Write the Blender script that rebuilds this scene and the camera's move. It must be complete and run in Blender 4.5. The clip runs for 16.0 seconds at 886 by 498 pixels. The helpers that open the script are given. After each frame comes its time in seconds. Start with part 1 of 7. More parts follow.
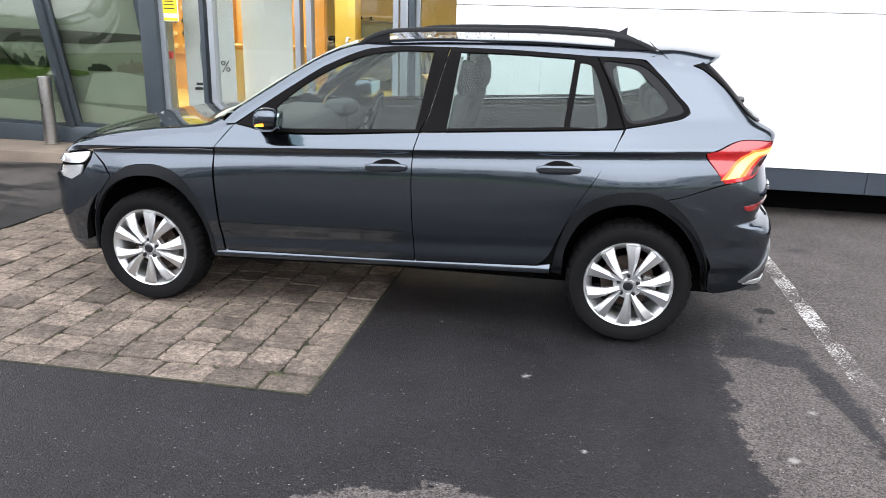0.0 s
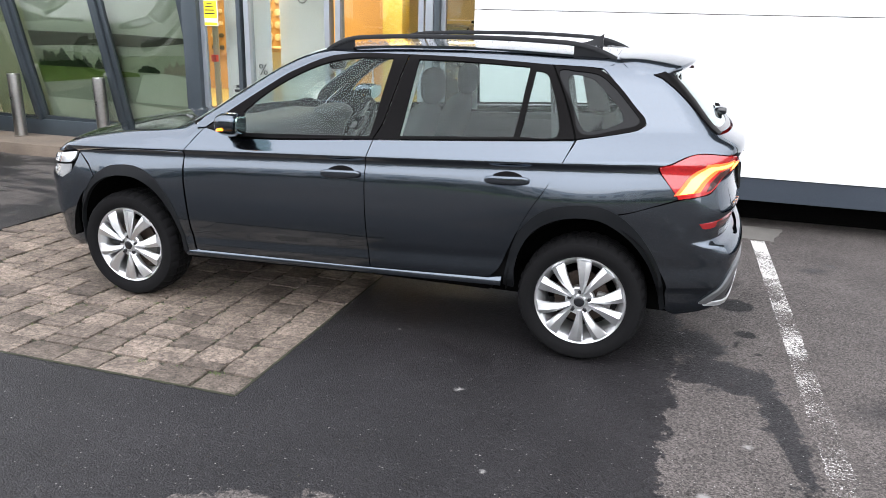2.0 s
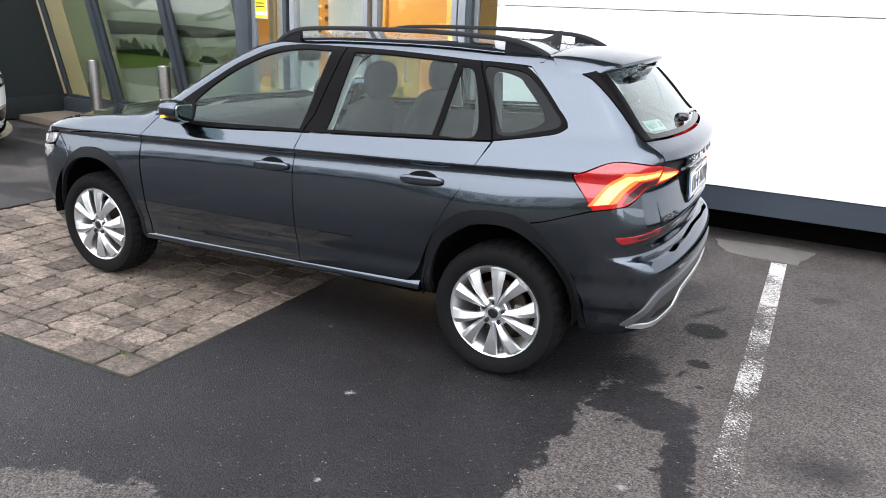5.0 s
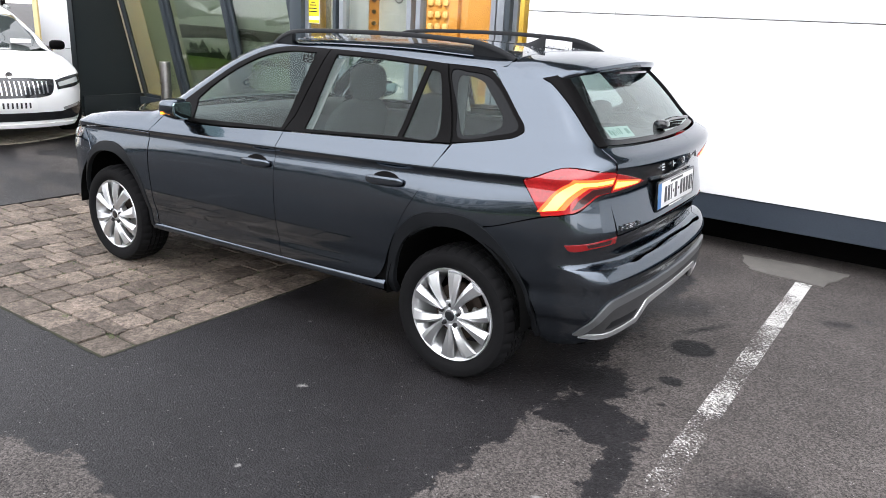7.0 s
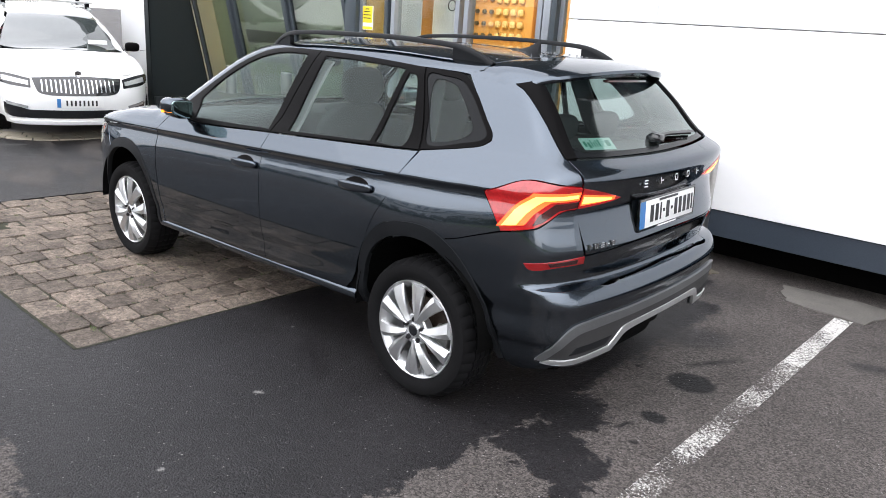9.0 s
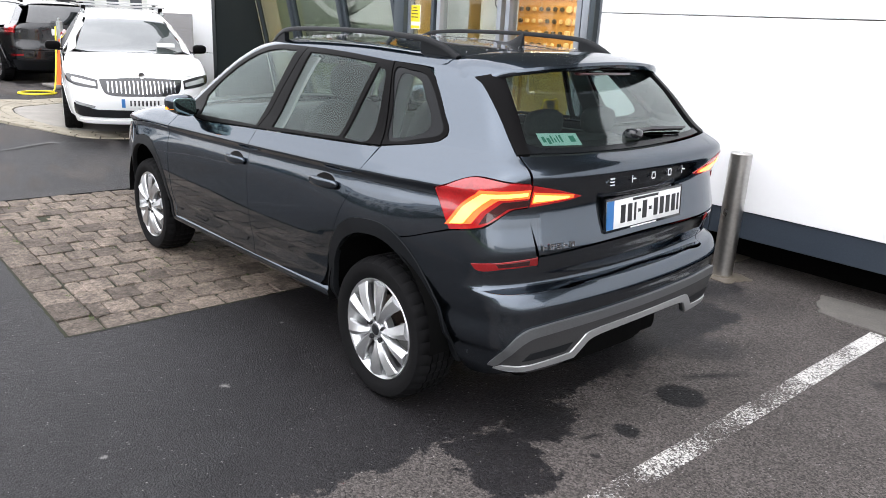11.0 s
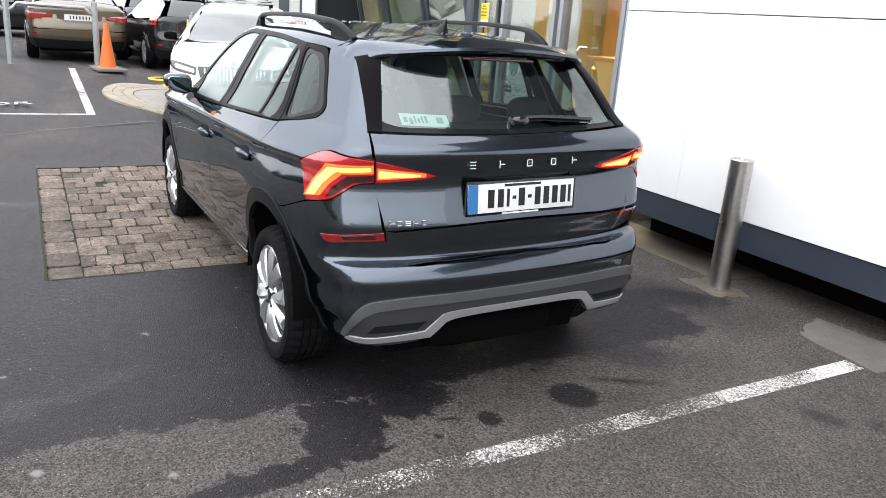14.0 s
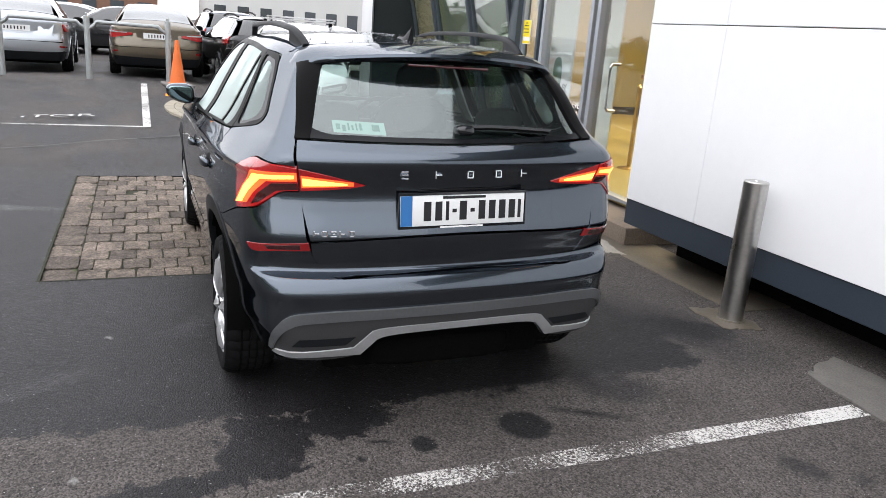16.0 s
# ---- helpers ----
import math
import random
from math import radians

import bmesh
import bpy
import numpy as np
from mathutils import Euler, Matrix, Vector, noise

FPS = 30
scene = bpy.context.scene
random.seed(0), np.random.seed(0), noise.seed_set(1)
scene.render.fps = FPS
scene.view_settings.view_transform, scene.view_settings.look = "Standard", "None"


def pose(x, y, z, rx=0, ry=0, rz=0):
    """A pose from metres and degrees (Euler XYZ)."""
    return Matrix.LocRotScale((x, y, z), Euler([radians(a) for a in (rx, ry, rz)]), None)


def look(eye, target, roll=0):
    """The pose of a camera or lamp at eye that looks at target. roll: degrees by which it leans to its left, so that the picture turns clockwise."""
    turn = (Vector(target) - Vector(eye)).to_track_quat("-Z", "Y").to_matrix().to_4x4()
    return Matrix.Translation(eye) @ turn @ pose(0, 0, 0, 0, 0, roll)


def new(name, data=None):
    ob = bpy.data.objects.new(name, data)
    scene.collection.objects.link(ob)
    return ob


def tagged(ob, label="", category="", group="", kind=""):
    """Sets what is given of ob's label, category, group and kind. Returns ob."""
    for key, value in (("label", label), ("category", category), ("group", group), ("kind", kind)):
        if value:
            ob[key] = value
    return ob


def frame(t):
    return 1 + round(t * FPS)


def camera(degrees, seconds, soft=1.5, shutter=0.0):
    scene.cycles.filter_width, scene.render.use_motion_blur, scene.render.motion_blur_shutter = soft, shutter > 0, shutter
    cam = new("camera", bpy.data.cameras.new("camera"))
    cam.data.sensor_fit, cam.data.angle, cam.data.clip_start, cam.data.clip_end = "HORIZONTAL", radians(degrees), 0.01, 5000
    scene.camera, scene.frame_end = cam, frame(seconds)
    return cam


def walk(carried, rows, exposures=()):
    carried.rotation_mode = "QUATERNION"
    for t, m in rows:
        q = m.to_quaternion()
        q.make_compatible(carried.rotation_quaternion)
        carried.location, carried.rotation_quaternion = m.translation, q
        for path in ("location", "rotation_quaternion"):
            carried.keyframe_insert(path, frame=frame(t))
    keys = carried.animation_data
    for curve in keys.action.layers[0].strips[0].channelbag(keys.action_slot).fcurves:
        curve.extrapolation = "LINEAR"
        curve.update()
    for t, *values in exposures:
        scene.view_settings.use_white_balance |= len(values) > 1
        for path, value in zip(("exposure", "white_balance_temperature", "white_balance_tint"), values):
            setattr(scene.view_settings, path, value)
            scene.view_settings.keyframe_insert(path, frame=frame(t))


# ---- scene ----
cam = camera(61.8, 16.0, soft=0.8)
PATH = [
    (0, (-0.332, -4.531, 1.561), (-0.655, -2.643, 0.985), 1.6),
    (0.5, (-0.19, -4.419, 1.572), (-0.561, -2.539, 1.0), 2.3),
    (1, (-0.086, -4.351, 1.583), (-0.492, -2.477, 1.014), 2.1),
    (1.5, (0.119, -4.321, 1.583), (-0.361, -2.462, 1.023), 1.7),
    (2, (0.345, -4.327, 1.604), (-0.211, -2.495, 1.027), 1.6),
    (2.5, (0.462, -4.248, 1.591), (-0.11, -2.426, 0.997), 1.6),
    (3, (0.57, -4.085, 1.609), (-0.038, -2.283, 0.991), 2.9),
    (3.5, (0.67, -4.008, 1.609), (0.023, -2.216, 0.997), 2.2),
    (4, (0.904, -3.962, 1.599), (0.178, -2.194, 1.008), 1.6),
    (4.2, (0.992, -3.949, 1.605), (0.236, -2.192, 1.019), 2.2),
    (6.3, (1.528, -3.585, 1.611), (0.531, -1.956, 1.016), 2.0),
    (6.5, (1.619, -3.565, 1.614), (0.595, -1.952, 1.023), 2.5),
    (7, (1.738, -3.537, 1.617), (0.673, -1.949, 1.033), 3.0),
    (7.5, (1.788, -3.427, 1.607), (0.677, -1.867, 1.032), 4.5),
    (8, (1.835, -3.27, 1.617), (0.683, -1.738, 1.045), 4.3),
    (8.5, (1.909, -3.18, 1.61), (0.712, -1.686, 1.031), 3.2),
    (8.7, (1.982, -3.14, 1.605), (0.76, -1.665, 1.03), 3.5),
    (10.8, (2.33, -2.677, 1.603), (0.917, -1.387, 1.022), 3.0),
    (11, (2.398, -2.626, 1.6), (0.967, -1.355, 1.02), 3.0),
    (11.5, (2.642, -2.482, 1.609), (1.139, -1.291, 1.038), 3.5),
    (12, (2.736, -2.391, 1.603), (1.194, -1.253, 1.03), 3.2),
    (12.5, (2.771, -2.233, 1.59), (1.205, -1.131, 1.015), 4.3),
    (13, (2.812, -2.081, 1.598), (1.23, -1.012, 1.004), 4.2),
    (13.5, (2.959, -1.924, 1.576), (1.339, -0.906, 0.995), 4.1),
    (14, (3.137, -1.753, 1.579), (1.476, -0.807, 0.989), 4.3),
    (14.5, (3.173, -1.616, 1.555), (1.482, -0.721, 0.97), 4.5),
    (15, (3.168, -1.453, 1.567), (1.445, -0.609, 1.002), 4.5),
    (15.5, (3.193, -1.337, 1.56), (1.452, -0.528, 1.0), 3.9),
    (16, (3.266, -1.162, 1.554), (1.493, -0.418, 1.002), 4.4),
]
walk(cam, [(t, look(eye, target, roll)) for t, eye, target, roll in PATH], [(0.0, 1.12, 6380, 13), (4.0, 1.05, 6380, 13), (6.5, 0.96, 6420, 13), (8.5, 0.83, 6440, 13), (11.5, 0.82, 6460, 13), (13.0, 0.84, 6460, 13), (15.0, 0.78, 6460, 13), (16.0, 0.53, 6460, 13)])

# ---- world, sun, exposure ----
SUN_AT, SUN_UP = 165.0, 48.0
world = bpy.data.worlds.new("overcast_sky")
scene.world = world
world.use_nodes = True
wn, wl = world.node_tree.nodes, world.node_tree.links
wn.clear()
sky = wn.new("ShaderNodeTexSky")
sky.sky_type, sky.sun_disc = "NISHITA", False
sky.sun_elevation, sky.sun_rotation = radians(SUN_UP), radians(SUN_AT)
sky.air_density, sky.dust_density, sky.ozone_density = 1.0, 0.4, 1.0
flat = wn.new("ShaderNodeGamma")
flat.inputs["Gamma"].default_value = 0.40
grey = wn.new("ShaderNodeHueSaturation")
grey.inputs["Value"].default_value = 4.6
grey.inputs["Saturation"].default_value = 0.20
back = wn.new("ShaderNodeBackground")
back.inputs["Strength"].default_value = 0.15
wout = wn.new("ShaderNodeOutputWorld")
wl.new(sky.outputs[0], flat.inputs["Color"])
wl.new(flat.outputs[0], grey.inputs["Color"])
# an overcast sky is brighter overhead than at the horizon
where, axis, dome, lit = (wn.new(k) for k in ("ShaderNodeTexCoord", "ShaderNodeSeparateXYZ", "ShaderNodeMapRange", "ShaderNodeVectorMath"))
dome.inputs["From Min"].default_value, dome.inputs["From Max"].default_value = 0.0, 1.0
dome.inputs["To Min"].default_value, dome.inputs["To Max"].default_value = 0.82, 1.72
lit.operation = "SCALE"
wl.new(where.outputs["Generated"], axis.inputs[0])
wl.new(axis.outputs[2], dome.inputs["Value"])
wl.new(grey.outputs[0], lit.inputs[0])
wl.new(dome.outputs[0], lit.inputs["Scale"])
wl.new(lit.outputs[0], back.inputs["Color"])
wl.new(back.outputs[0], wout.inputs["Surface"])
sun = new("sun", bpy.data.lights.new("sun", "SUN"))
sun.data.energy, sun.data.angle, sun.data.color = 0.55, radians(120), (1.0, 0.98, 0.96)
a, e = radians(SUN_AT), radians(SUN_UP)
sun.matrix_world = look((30 * math.sin(a) * math.cos(e), 30 * math.cos(a) * math.cos(e), 30 * math.sin(e)), (0, 0, 0))
scene.view_settings.exposure = 0.62

# ---- materials ----
def surface(name, col, rough=0.5, metal=0.0, vary=0.12, scale=6.0, fine=90.0, bump=0.0, coat=0.0, spec=0.5, tint=None, rvary=0.1, emit=None, each=0.0):
    """A painted, cast or woven surface: colour drifting at two scales, uneven gloss, fine relief. each: how far alike pieces differ."""
    m = bpy.data.materials.new(name)
    m.use_nodes = True
    n, l = m.node_tree.nodes, m.node_tree.links
    b = n["Principled BSDF"]
    b.inputs["Metallic"].default_value = metal
    b.inputs["Specular IOR Level"].default_value = spec
    b.inputs["Coat Weight"].default_value, b.inputs["Coat Roughness"].default_value = coat, 0.03
    tc = n.new("ShaderNodeTexCoord")
    big, small = n.new("ShaderNodeTexNoise"), n.new("ShaderNodeTexNoise")
    for t, s, d in ((big, scale, 5), (small, fine, 3)):
        t.inputs["Scale"].default_value, t.inputs["Detail"].default_value = s, d
        l.new(tc.outputs["Object"], t.inputs["Vector"])
    mix = n.new("ShaderNodeMath")
    mix.operation = "ADD"
    l.new(big.outputs["Fac"], mix.inputs[0])
    l.new(small.outputs["Fac"], mix.inputs[1])
    last = mix.outputs[0]
    if each:
        info, add = n.new("ShaderNodeObjectInfo"), n.new("ShaderNodeMath")
        add.operation = "MULTIPLY_ADD"
        l.new(info.outputs["Random"], add.inputs[0])
        add.inputs[1].default_value = each
        l.new(last, add.inputs[2])
        last = add.outputs[0]
    ramp = n.new("ShaderNodeMapRange")
    ramp.inputs["From Min"].default_value, ramp.inputs["From Max"].default_value = 0.6, 1.4 + each
    l.new(last, ramp.inputs["Value"])
    cm = n.new("ShaderNodeMix")
    cm.data_type = "RGBA"
    c = np.array(col)
    other = np.array(tint) if tint is not None else c * (1 + vary)
    cm.inputs["A"].default_value = (*np.clip(c * (1 - vary), 0, 1), 1)
    cm.inputs["B"].default_value = (*np.clip(other, 0, 1), 1)
    l.new(ramp.outputs[0], cm.inputs["Factor"])
    l.new(cm.outputs["Result"], b.inputs["Base Color"])
    rr = n.new("ShaderNodeMapRange")
    rr.inputs["From Min"].default_value, rr.inputs["From Max"].default_value = 0.3, 0.7
    rr.inputs["To Min"].default_value, rr.inputs["To Max"].default_value = max(0.0, rough * (1 - rvary)), min(1.0, rough * (1 + rvary))
    l.new(big.outputs["Fac"], rr.inputs["Value"])
    l.new(rr.outputs[0], b.inputs["Roughness"])
    if bump:
        bp = n.new("ShaderNodeBump")
        bp.inputs["Strength"].default_value, bp.inputs["Distance"].default_value = bump, 0.004
        l.new(small.outputs["Fac"], bp.inputs["Height"])
        l.new(bp.outputs[0], b.inputs["Normal"])
    if emit:
        b.inputs["Emission Color"].default_value, b.inputs["Emission Strength"].default_value = (*emit[:3], 1), emit[3]
    return m


def pane(name, tint=(0.8, 0.85, 0.84), rough=0.0, ior=1.5, gain=1.0, gloss=(1, 1, 1)):
    """Thin glass: clear with a tint, glossy by its Fresnel."""
    m = bpy.data.materials.new(name)
    m.use_nodes = True
    n, l = m.node_tree.nodes, m.node_tree.links
    n.remove(n["Principled BSDF"])
    tr, gl, mx, lw, po, ad, mu = (n.new(k) for k in ("ShaderNodeBsdfTransparent", "ShaderNodeBsdfGlossy", "ShaderNodeMixShader", "ShaderNodeLayerWeight", "ShaderNodeMath", "ShaderNodeMath", "ShaderNodeMath"))
    tr.inputs["Color"].default_value = (*tint, 1)
    gl.inputs["Roughness"].default_value, gl.inputs["Color"].default_value = rough, (*gloss, 1)
    lw.inputs["Blend"].default_value = 0.5
    f0 = ((ior - 1) / (ior + 1)) ** 2
    po.operation, ad.operation = "POWER", "MULTIPLY_ADD"
    po.inputs[1].default_value, ad.inputs[1].default_value, ad.inputs[2].default_value = 5.0, 1 - f0, f0
    l.new(lw.outputs["Facing"], po.inputs[0])
    l.new(po.outputs[0], ad.inputs[0])
    mu.operation, mu.use_clamp = "MULTIPLY", True
    mu.inputs[1].default_value = gain
    l.new(ad.outputs[0], mu.inputs[0])
    l.new(mu.outputs[0], mx.inputs[0])
    l.new(tr.outputs[0], mx.inputs[1])
    l.new(gl.outputs[0], mx.inputs[2])
    l.new(mx.outputs[0], n["Material Output"].inputs["Surface"])
    return m


PAINT = surface("grey_car_paint", (0.064, 0.082, 0.104), 0.20, 1.0, vary=0.05, scale=2.0, fine=300.0, coat=1.0)
CLAD = surface("dark_grey_plastic", (0.009, 0.010, 0.0115), 0.45, spec=0.14, vary=0.15, fine=120)
BLACK = surface("black_trim", (0.0045, 0.0043, 0.0045), 0.34, spec=0.03, vary=0.15)
GLOSS = surface("gloss_black", (0.008, 0.009, 0.011), 0.08, vary=0.1, coat=0.6)
# near-black that puts deep shade into the colour of undersides and recesses
VOID = surface("underside_shade_black", (0.003, 0.003, 0.003), 0.9, spec=0.05, vary=0.3, bump=0.2)
RUBBER = surface("tyre_rubber", (0.0055, 0.0055, 0.006), 0.8, spec=0.12, vary=0.25, fine=60, bump=0.25)
PAINT.node_tree.nodes["Principled BSDF"].inputs["Coat IOR"].default_value = 1.6
PAINT.node_tree.nodes["Principled BSDF"].inputs["Specular Tint"].default_value = (0.30, 0.33, 0.37, 1)
ALLOY = surface("silver_alloy", (0.62, 0.63, 0.64), 0.30, 0.85, vary=0.06)
CHROME = surface("chrome", (0.75, 0.76, 0.78), 0.12, 1.0, vary=0.04)
STEEL = surface("brushed_stainless_steel", (0.50, 0.49, 0.47), 0.30, 1.0, vary=0.16, scale=3, fine=40)
SATIN = surface("satin_grey_plastic", (0.10, 0.104, 0.108), 0.38, 0.3, vary=0.1)
SKID = surface("silver_skid_plate", (0.46, 0.47, 0.48), 0.32, 0.7, vary=0.08)
VALANCE = surface("grained_grey_plastic", (0.034, 0.034, 0.035), 0.5, spec=0.3, vary=0.12, fine=160, bump=0.15)
CLOTH = surface("charcoal_seat_cloth", (0.065, 0.068, 0.071), 0.9, spec=0.2, vary=0.25, fine=120)
DASH = surface("dark_dashboard_plastic", (0.048, 0.050, 0.052), 0.6, spec=0.3, vary=0.15, fine=120)
LINING = surface("pale_grey_lining", (0.45, 0.45, 0.43), 0.9, vary=0.08)
GLASS = pane("window_glass", (0.70, 0.78, 0.76), rough=0.4, ior=1.42, gloss=(0.90, 1.0, 0.98))
TINTED = pane("tinted_window_glass", (0.62, 0.70, 0.68), rough=0.4, ior=1.42, gloss=(0.90, 1.0, 0.98))
REARGLASS = pane("rear_window_glass", (0.46, 0.55, 0.52), rough=0.05, ior=2.1, gain=1.2, gloss=(0.92, 1.0, 0.98))
FRIT = surface("glazed_black_border", (0.008, 0.009, 0.010), 0.14, spec=0.12, vary=0.1)
MIRROR = surface("mirror_silver", (0.30, 0.40, 0.40), 0.02, 1.0, vary=0.0)
RED = surface("red_lamp_lens", (0.26, 0.008, 0.010), 0.12, vary=0.4, scale=14, coat=1.0, emit=(1.0, 0.02, 0.02, 0.09))
DARKRED = surface("dark_red_reflector", (0.22, 0.006, 0.008), 0.12, vary=0.2, coat=1.0)
SMOKE = surface("smoked_lamp_lens", (0.045, 0.006, 0.007), 0.12, vary=0.2, coat=1.0)
GLOW = surface("lit_tail_lamp", (0.8, 0.10, 0.03), 0.3, vary=0.1, emit=(1.0, 0.075, 0.012, 1.5))
CORE = surface("amber_white_light_core", (0.9, 0.4, 0.1), 0.3, vary=0.1, emit=(1.0, 0.36, 0.05, 3.2))
AMBER = surface("amber_indicator", (0.8, 0.28, 0.03), 0.2, vary=0.1, emit=(1.0, 0.30, 0.02, 1.2))
LAMP = surface("clear_headlamp", (0.55, 0.57, 0.58), 0.10, 0.6, vary=0.2, coat=1.0)
PLATE = surface("white_number_plate", (0.78, 0.79, 0.78), 0.35, vary=0.04)
PLATE_BLUE = surface("blue_plate_band", (0.03, 0.16, 0.42), 0.35, vary=0.05)
INK = surface("black_characters", (0.010, 0.010, 0.012), 0.4, vary=0.1)
STICKER = surface("pale_green_sticker", (0.55, 0.78, 0.72), 0.5, vary=0.05)
STICKER_INK = surface("green_sticker_print", (0.05, 0.28, 0.20), 0.5, vary=0.1)

# ---- mesh helpers ----
def mesh_of(name, verts, faces, material, smooth=True, normals=None):
    me = bpy.data.meshes.new(name)
    me.from_pydata([tuple(v) for v in verts], [], [tuple(f) for f in faces])
    me.materials.append(material)
    if smooth:
        me.polygons.foreach_set("use_smooth", [True] * len(me.polygons))
    if normals is not None:
        me.normals_split_custom_set_from_vertices([tuple(v) for v in normals])
    me.update()
    return me


def link(name, me, parent=None, label="", m=None):
    ob = new(name, me)
    if parent is not None:
        ob.parent = parent
    if m is not None:
        ob.matrix_local = m
    return tagged(ob, label) if label else ob


def part(name, bm, material, parent=None, label="", m=None, smooth=True, sharp=35):
    """Links a bmesh as one mesh object, as a thing or under one."""
    me = bpy.data.meshes.new(name)
    if smooth:
        for f in bm.faces:
            f.smooth = True
        for e in bm.edges:
            if len(e.link_faces) == 2 and e.calc_face_angle(0) > radians(sharp):
                e.smooth = False
    bm.to_mesh(me)
    bm.free()
    me.materials.append(material)
    return link(name, me, parent, label, m)


def thing(name, label, category, m=None, group="", kind=""):
    ob = new(name)
    if m is not None:
        ob.matrix_basis = m
    return tagged(ob, label, category, group, kind)


def box(bm, lo, hi, bevel=0.0, seg=2):
    r = bmesh.ops.create_cube(bm, size=1)
    for v in r["verts"]:
        v.co = Vector([a + (b - a) * (c + 0.5) for a, b, c in zip(lo, hi, v.co)])
    if bevel:
        es = list({e for v in r["verts"] for e in v.link_edges})
        bmesh.ops.bevel(bm, geom=es, offset=bevel, segments=seg, affect="EDGES", profile=0.5)
    return bm


def block(lo, hi, bevel=0.0, seg=2):
    return box(bmesh.new(), lo, hi, bevel, seg)


def rod(bm, a, b, r, seg=12, r2=None):
    a, b = Vector(a), Vector(b)
    m = Matrix.Translation((a + b) / 2) @ (b - a).to_track_quat("Z", "Y").to_matrix().to_4x4()
    bmesh.ops.create_cone(bm, cap_ends=True, segments=seg, radius1=r, radius2=r if r2 is None else r2, depth=(b - a).length, matrix=m)
    return bm


def lathe(profile, seg=64, axis="Y"):
    """Turns (radius, along) points round the axis."""
    bm = bmesh.new()
    rings = []
    for r, h in profile:
        ring = []
        for k in range(seg):
            c, s = math.cos(2 * math.pi * k / seg) * r, math.sin(2 * math.pi * k / seg) * r
            ring.append(bm.verts.new((c, h, s) if axis == "Y" else (c, s, h)))
        rings.append(ring)
    for a, b in zip(rings, rings[1:]):
        for k in range(seg):
            bm.faces.new((a[k], a[(k + 1) % seg], b[(k + 1) % seg], b[k]))
    bmesh.ops.recalc_face_normals(bm, faces=bm.faces)
    return bm


def sweep(path, section, closed=False, caps=True, up=(0, 0, 1)):
    """Carries a section (points across, up) along a path."""
    bm = bmesh.new()
    path = [Vector(p) for p in path]
    rings = []
    for i, p in enumerate(path):
        d = (path[min(i + 1, len(path) - 1)] - path[max(i - 1, 0)]).normalized()
        side = d.cross(Vector(up)).normalized()
        over = side.cross(d)
        rings.append([bm.verts.new(p + side * a + over * b) for a, b in (section(i / (len(path) - 1)) if callable(section) else section)])
    n = len(rings[0])
    for a, b in zip(rings, rings[1:]):
        for k in range(n):
            bm.faces.new((a[k], a[(k + 1) % n], b[(k + 1) % n], b[k]))
    if caps:
        bm.faces.new(rings[0])
        bm.faces.new(rings[-1][::-1])
    bmesh.ops.recalc_face_normals(bm, faces=bm.faces)
    return bm


def soft_box(lo, hi, power=4.0, n=10, bend=None):
    """A cushion: a box with full, rounded sides."""
    bm = bmesh.new()
    bmesh.ops.create_cube(bm, size=2)
    bmesh.ops.subdivide_edges(bm, edges=bm.edges[:], cuts=n, use_grid_fill=True)
    lo, hi = Vector(lo), Vector(hi)
    for v in bm.verts:
        c = v.co
        k = (abs(c.x) ** power + abs(c.y) ** power + abs(c.z) ** power) ** (1 / power)
        q = c / k
        v.co = Vector([l + (h - l) * (u + 1) / 2 for l, h, u in zip(lo, hi, q)])
        if bend:
            v.co = Vector(bend(v.co))
    return bm


def loop(pts, n=6):
    """A closed outline through points; a third value marks a sharp corner."""
    k = len(pts)
    p = [np.array(q[:2], float) for q in pts]
    sharp = [len(q) > 2 for q in pts]
    out = []
    for i in range(k):
        p1, p2 = p[i], p[(i + 1) % k]
        p0 = p[i - 1] if not sharp[i] else p1 - (p2 - p1)
        p3 = p[(i + 2) % k] if not sharp[(i + 1) % k] else p2 + (p2 - p1)
        if sharp[i] and sharp[(i + 1) % k]:
            out.append(p1)
            continue
        a, b, c = np.linalg.norm(p1 - p0) ** 0.5, np.linalg.norm(p2 - p1) ** 0.5, np.linalg.norm(p3 - p2) ** 0.5
        m1 = (p2 - p1) + b * ((p1 - p0) / max(a, 1e-6) - (p2 - p0) / max(a + b, 1e-6))
        m2 = (p2 - p1) + b * ((p3 - p2) / max(c, 1e-6) - (p3 - p1) / max(b + c, 1e-6))
        for j in range(n):
            t = j / n
            out.append(p1 * (1 + 2 * t) * (1 - t) ** 2 + m1 * t * (1 - t) ** 2 + p2 * t * t * (3 - 2 * t) - m2 * t * t * (1 - t))
    return np.array(out)


def shrink(poly, d):
    """Draws an outline in by d."""
    if d == 0:
        return poly
    nxt, prv = np.roll(poly, -1, 0), np.roll(poly, 1, 0)
    area = np.sum(poly[:, 0] * nxt[:, 1] - nxt[:, 0] * poly[:, 1])
    e1, e2 = poly - prv, nxt - poly
    n1, n2 = np.stack([-e1[:, 1], e1[:, 0]], 1), np.stack([-e2[:, 1], e2[:, 0]], 1)
    n1 /= np.linalg.norm(n1, axis=1)[:, None] + 1e-9
    n2 /= np.linalg.norm(n2, axis=1)[:, None] + 1e-9
    m = n1 + n2
    m /= np.maximum((m * m).sum(1) / 2, 0.5)[:, None]
    return poly + m * d * (1 if area > 0 else -1)

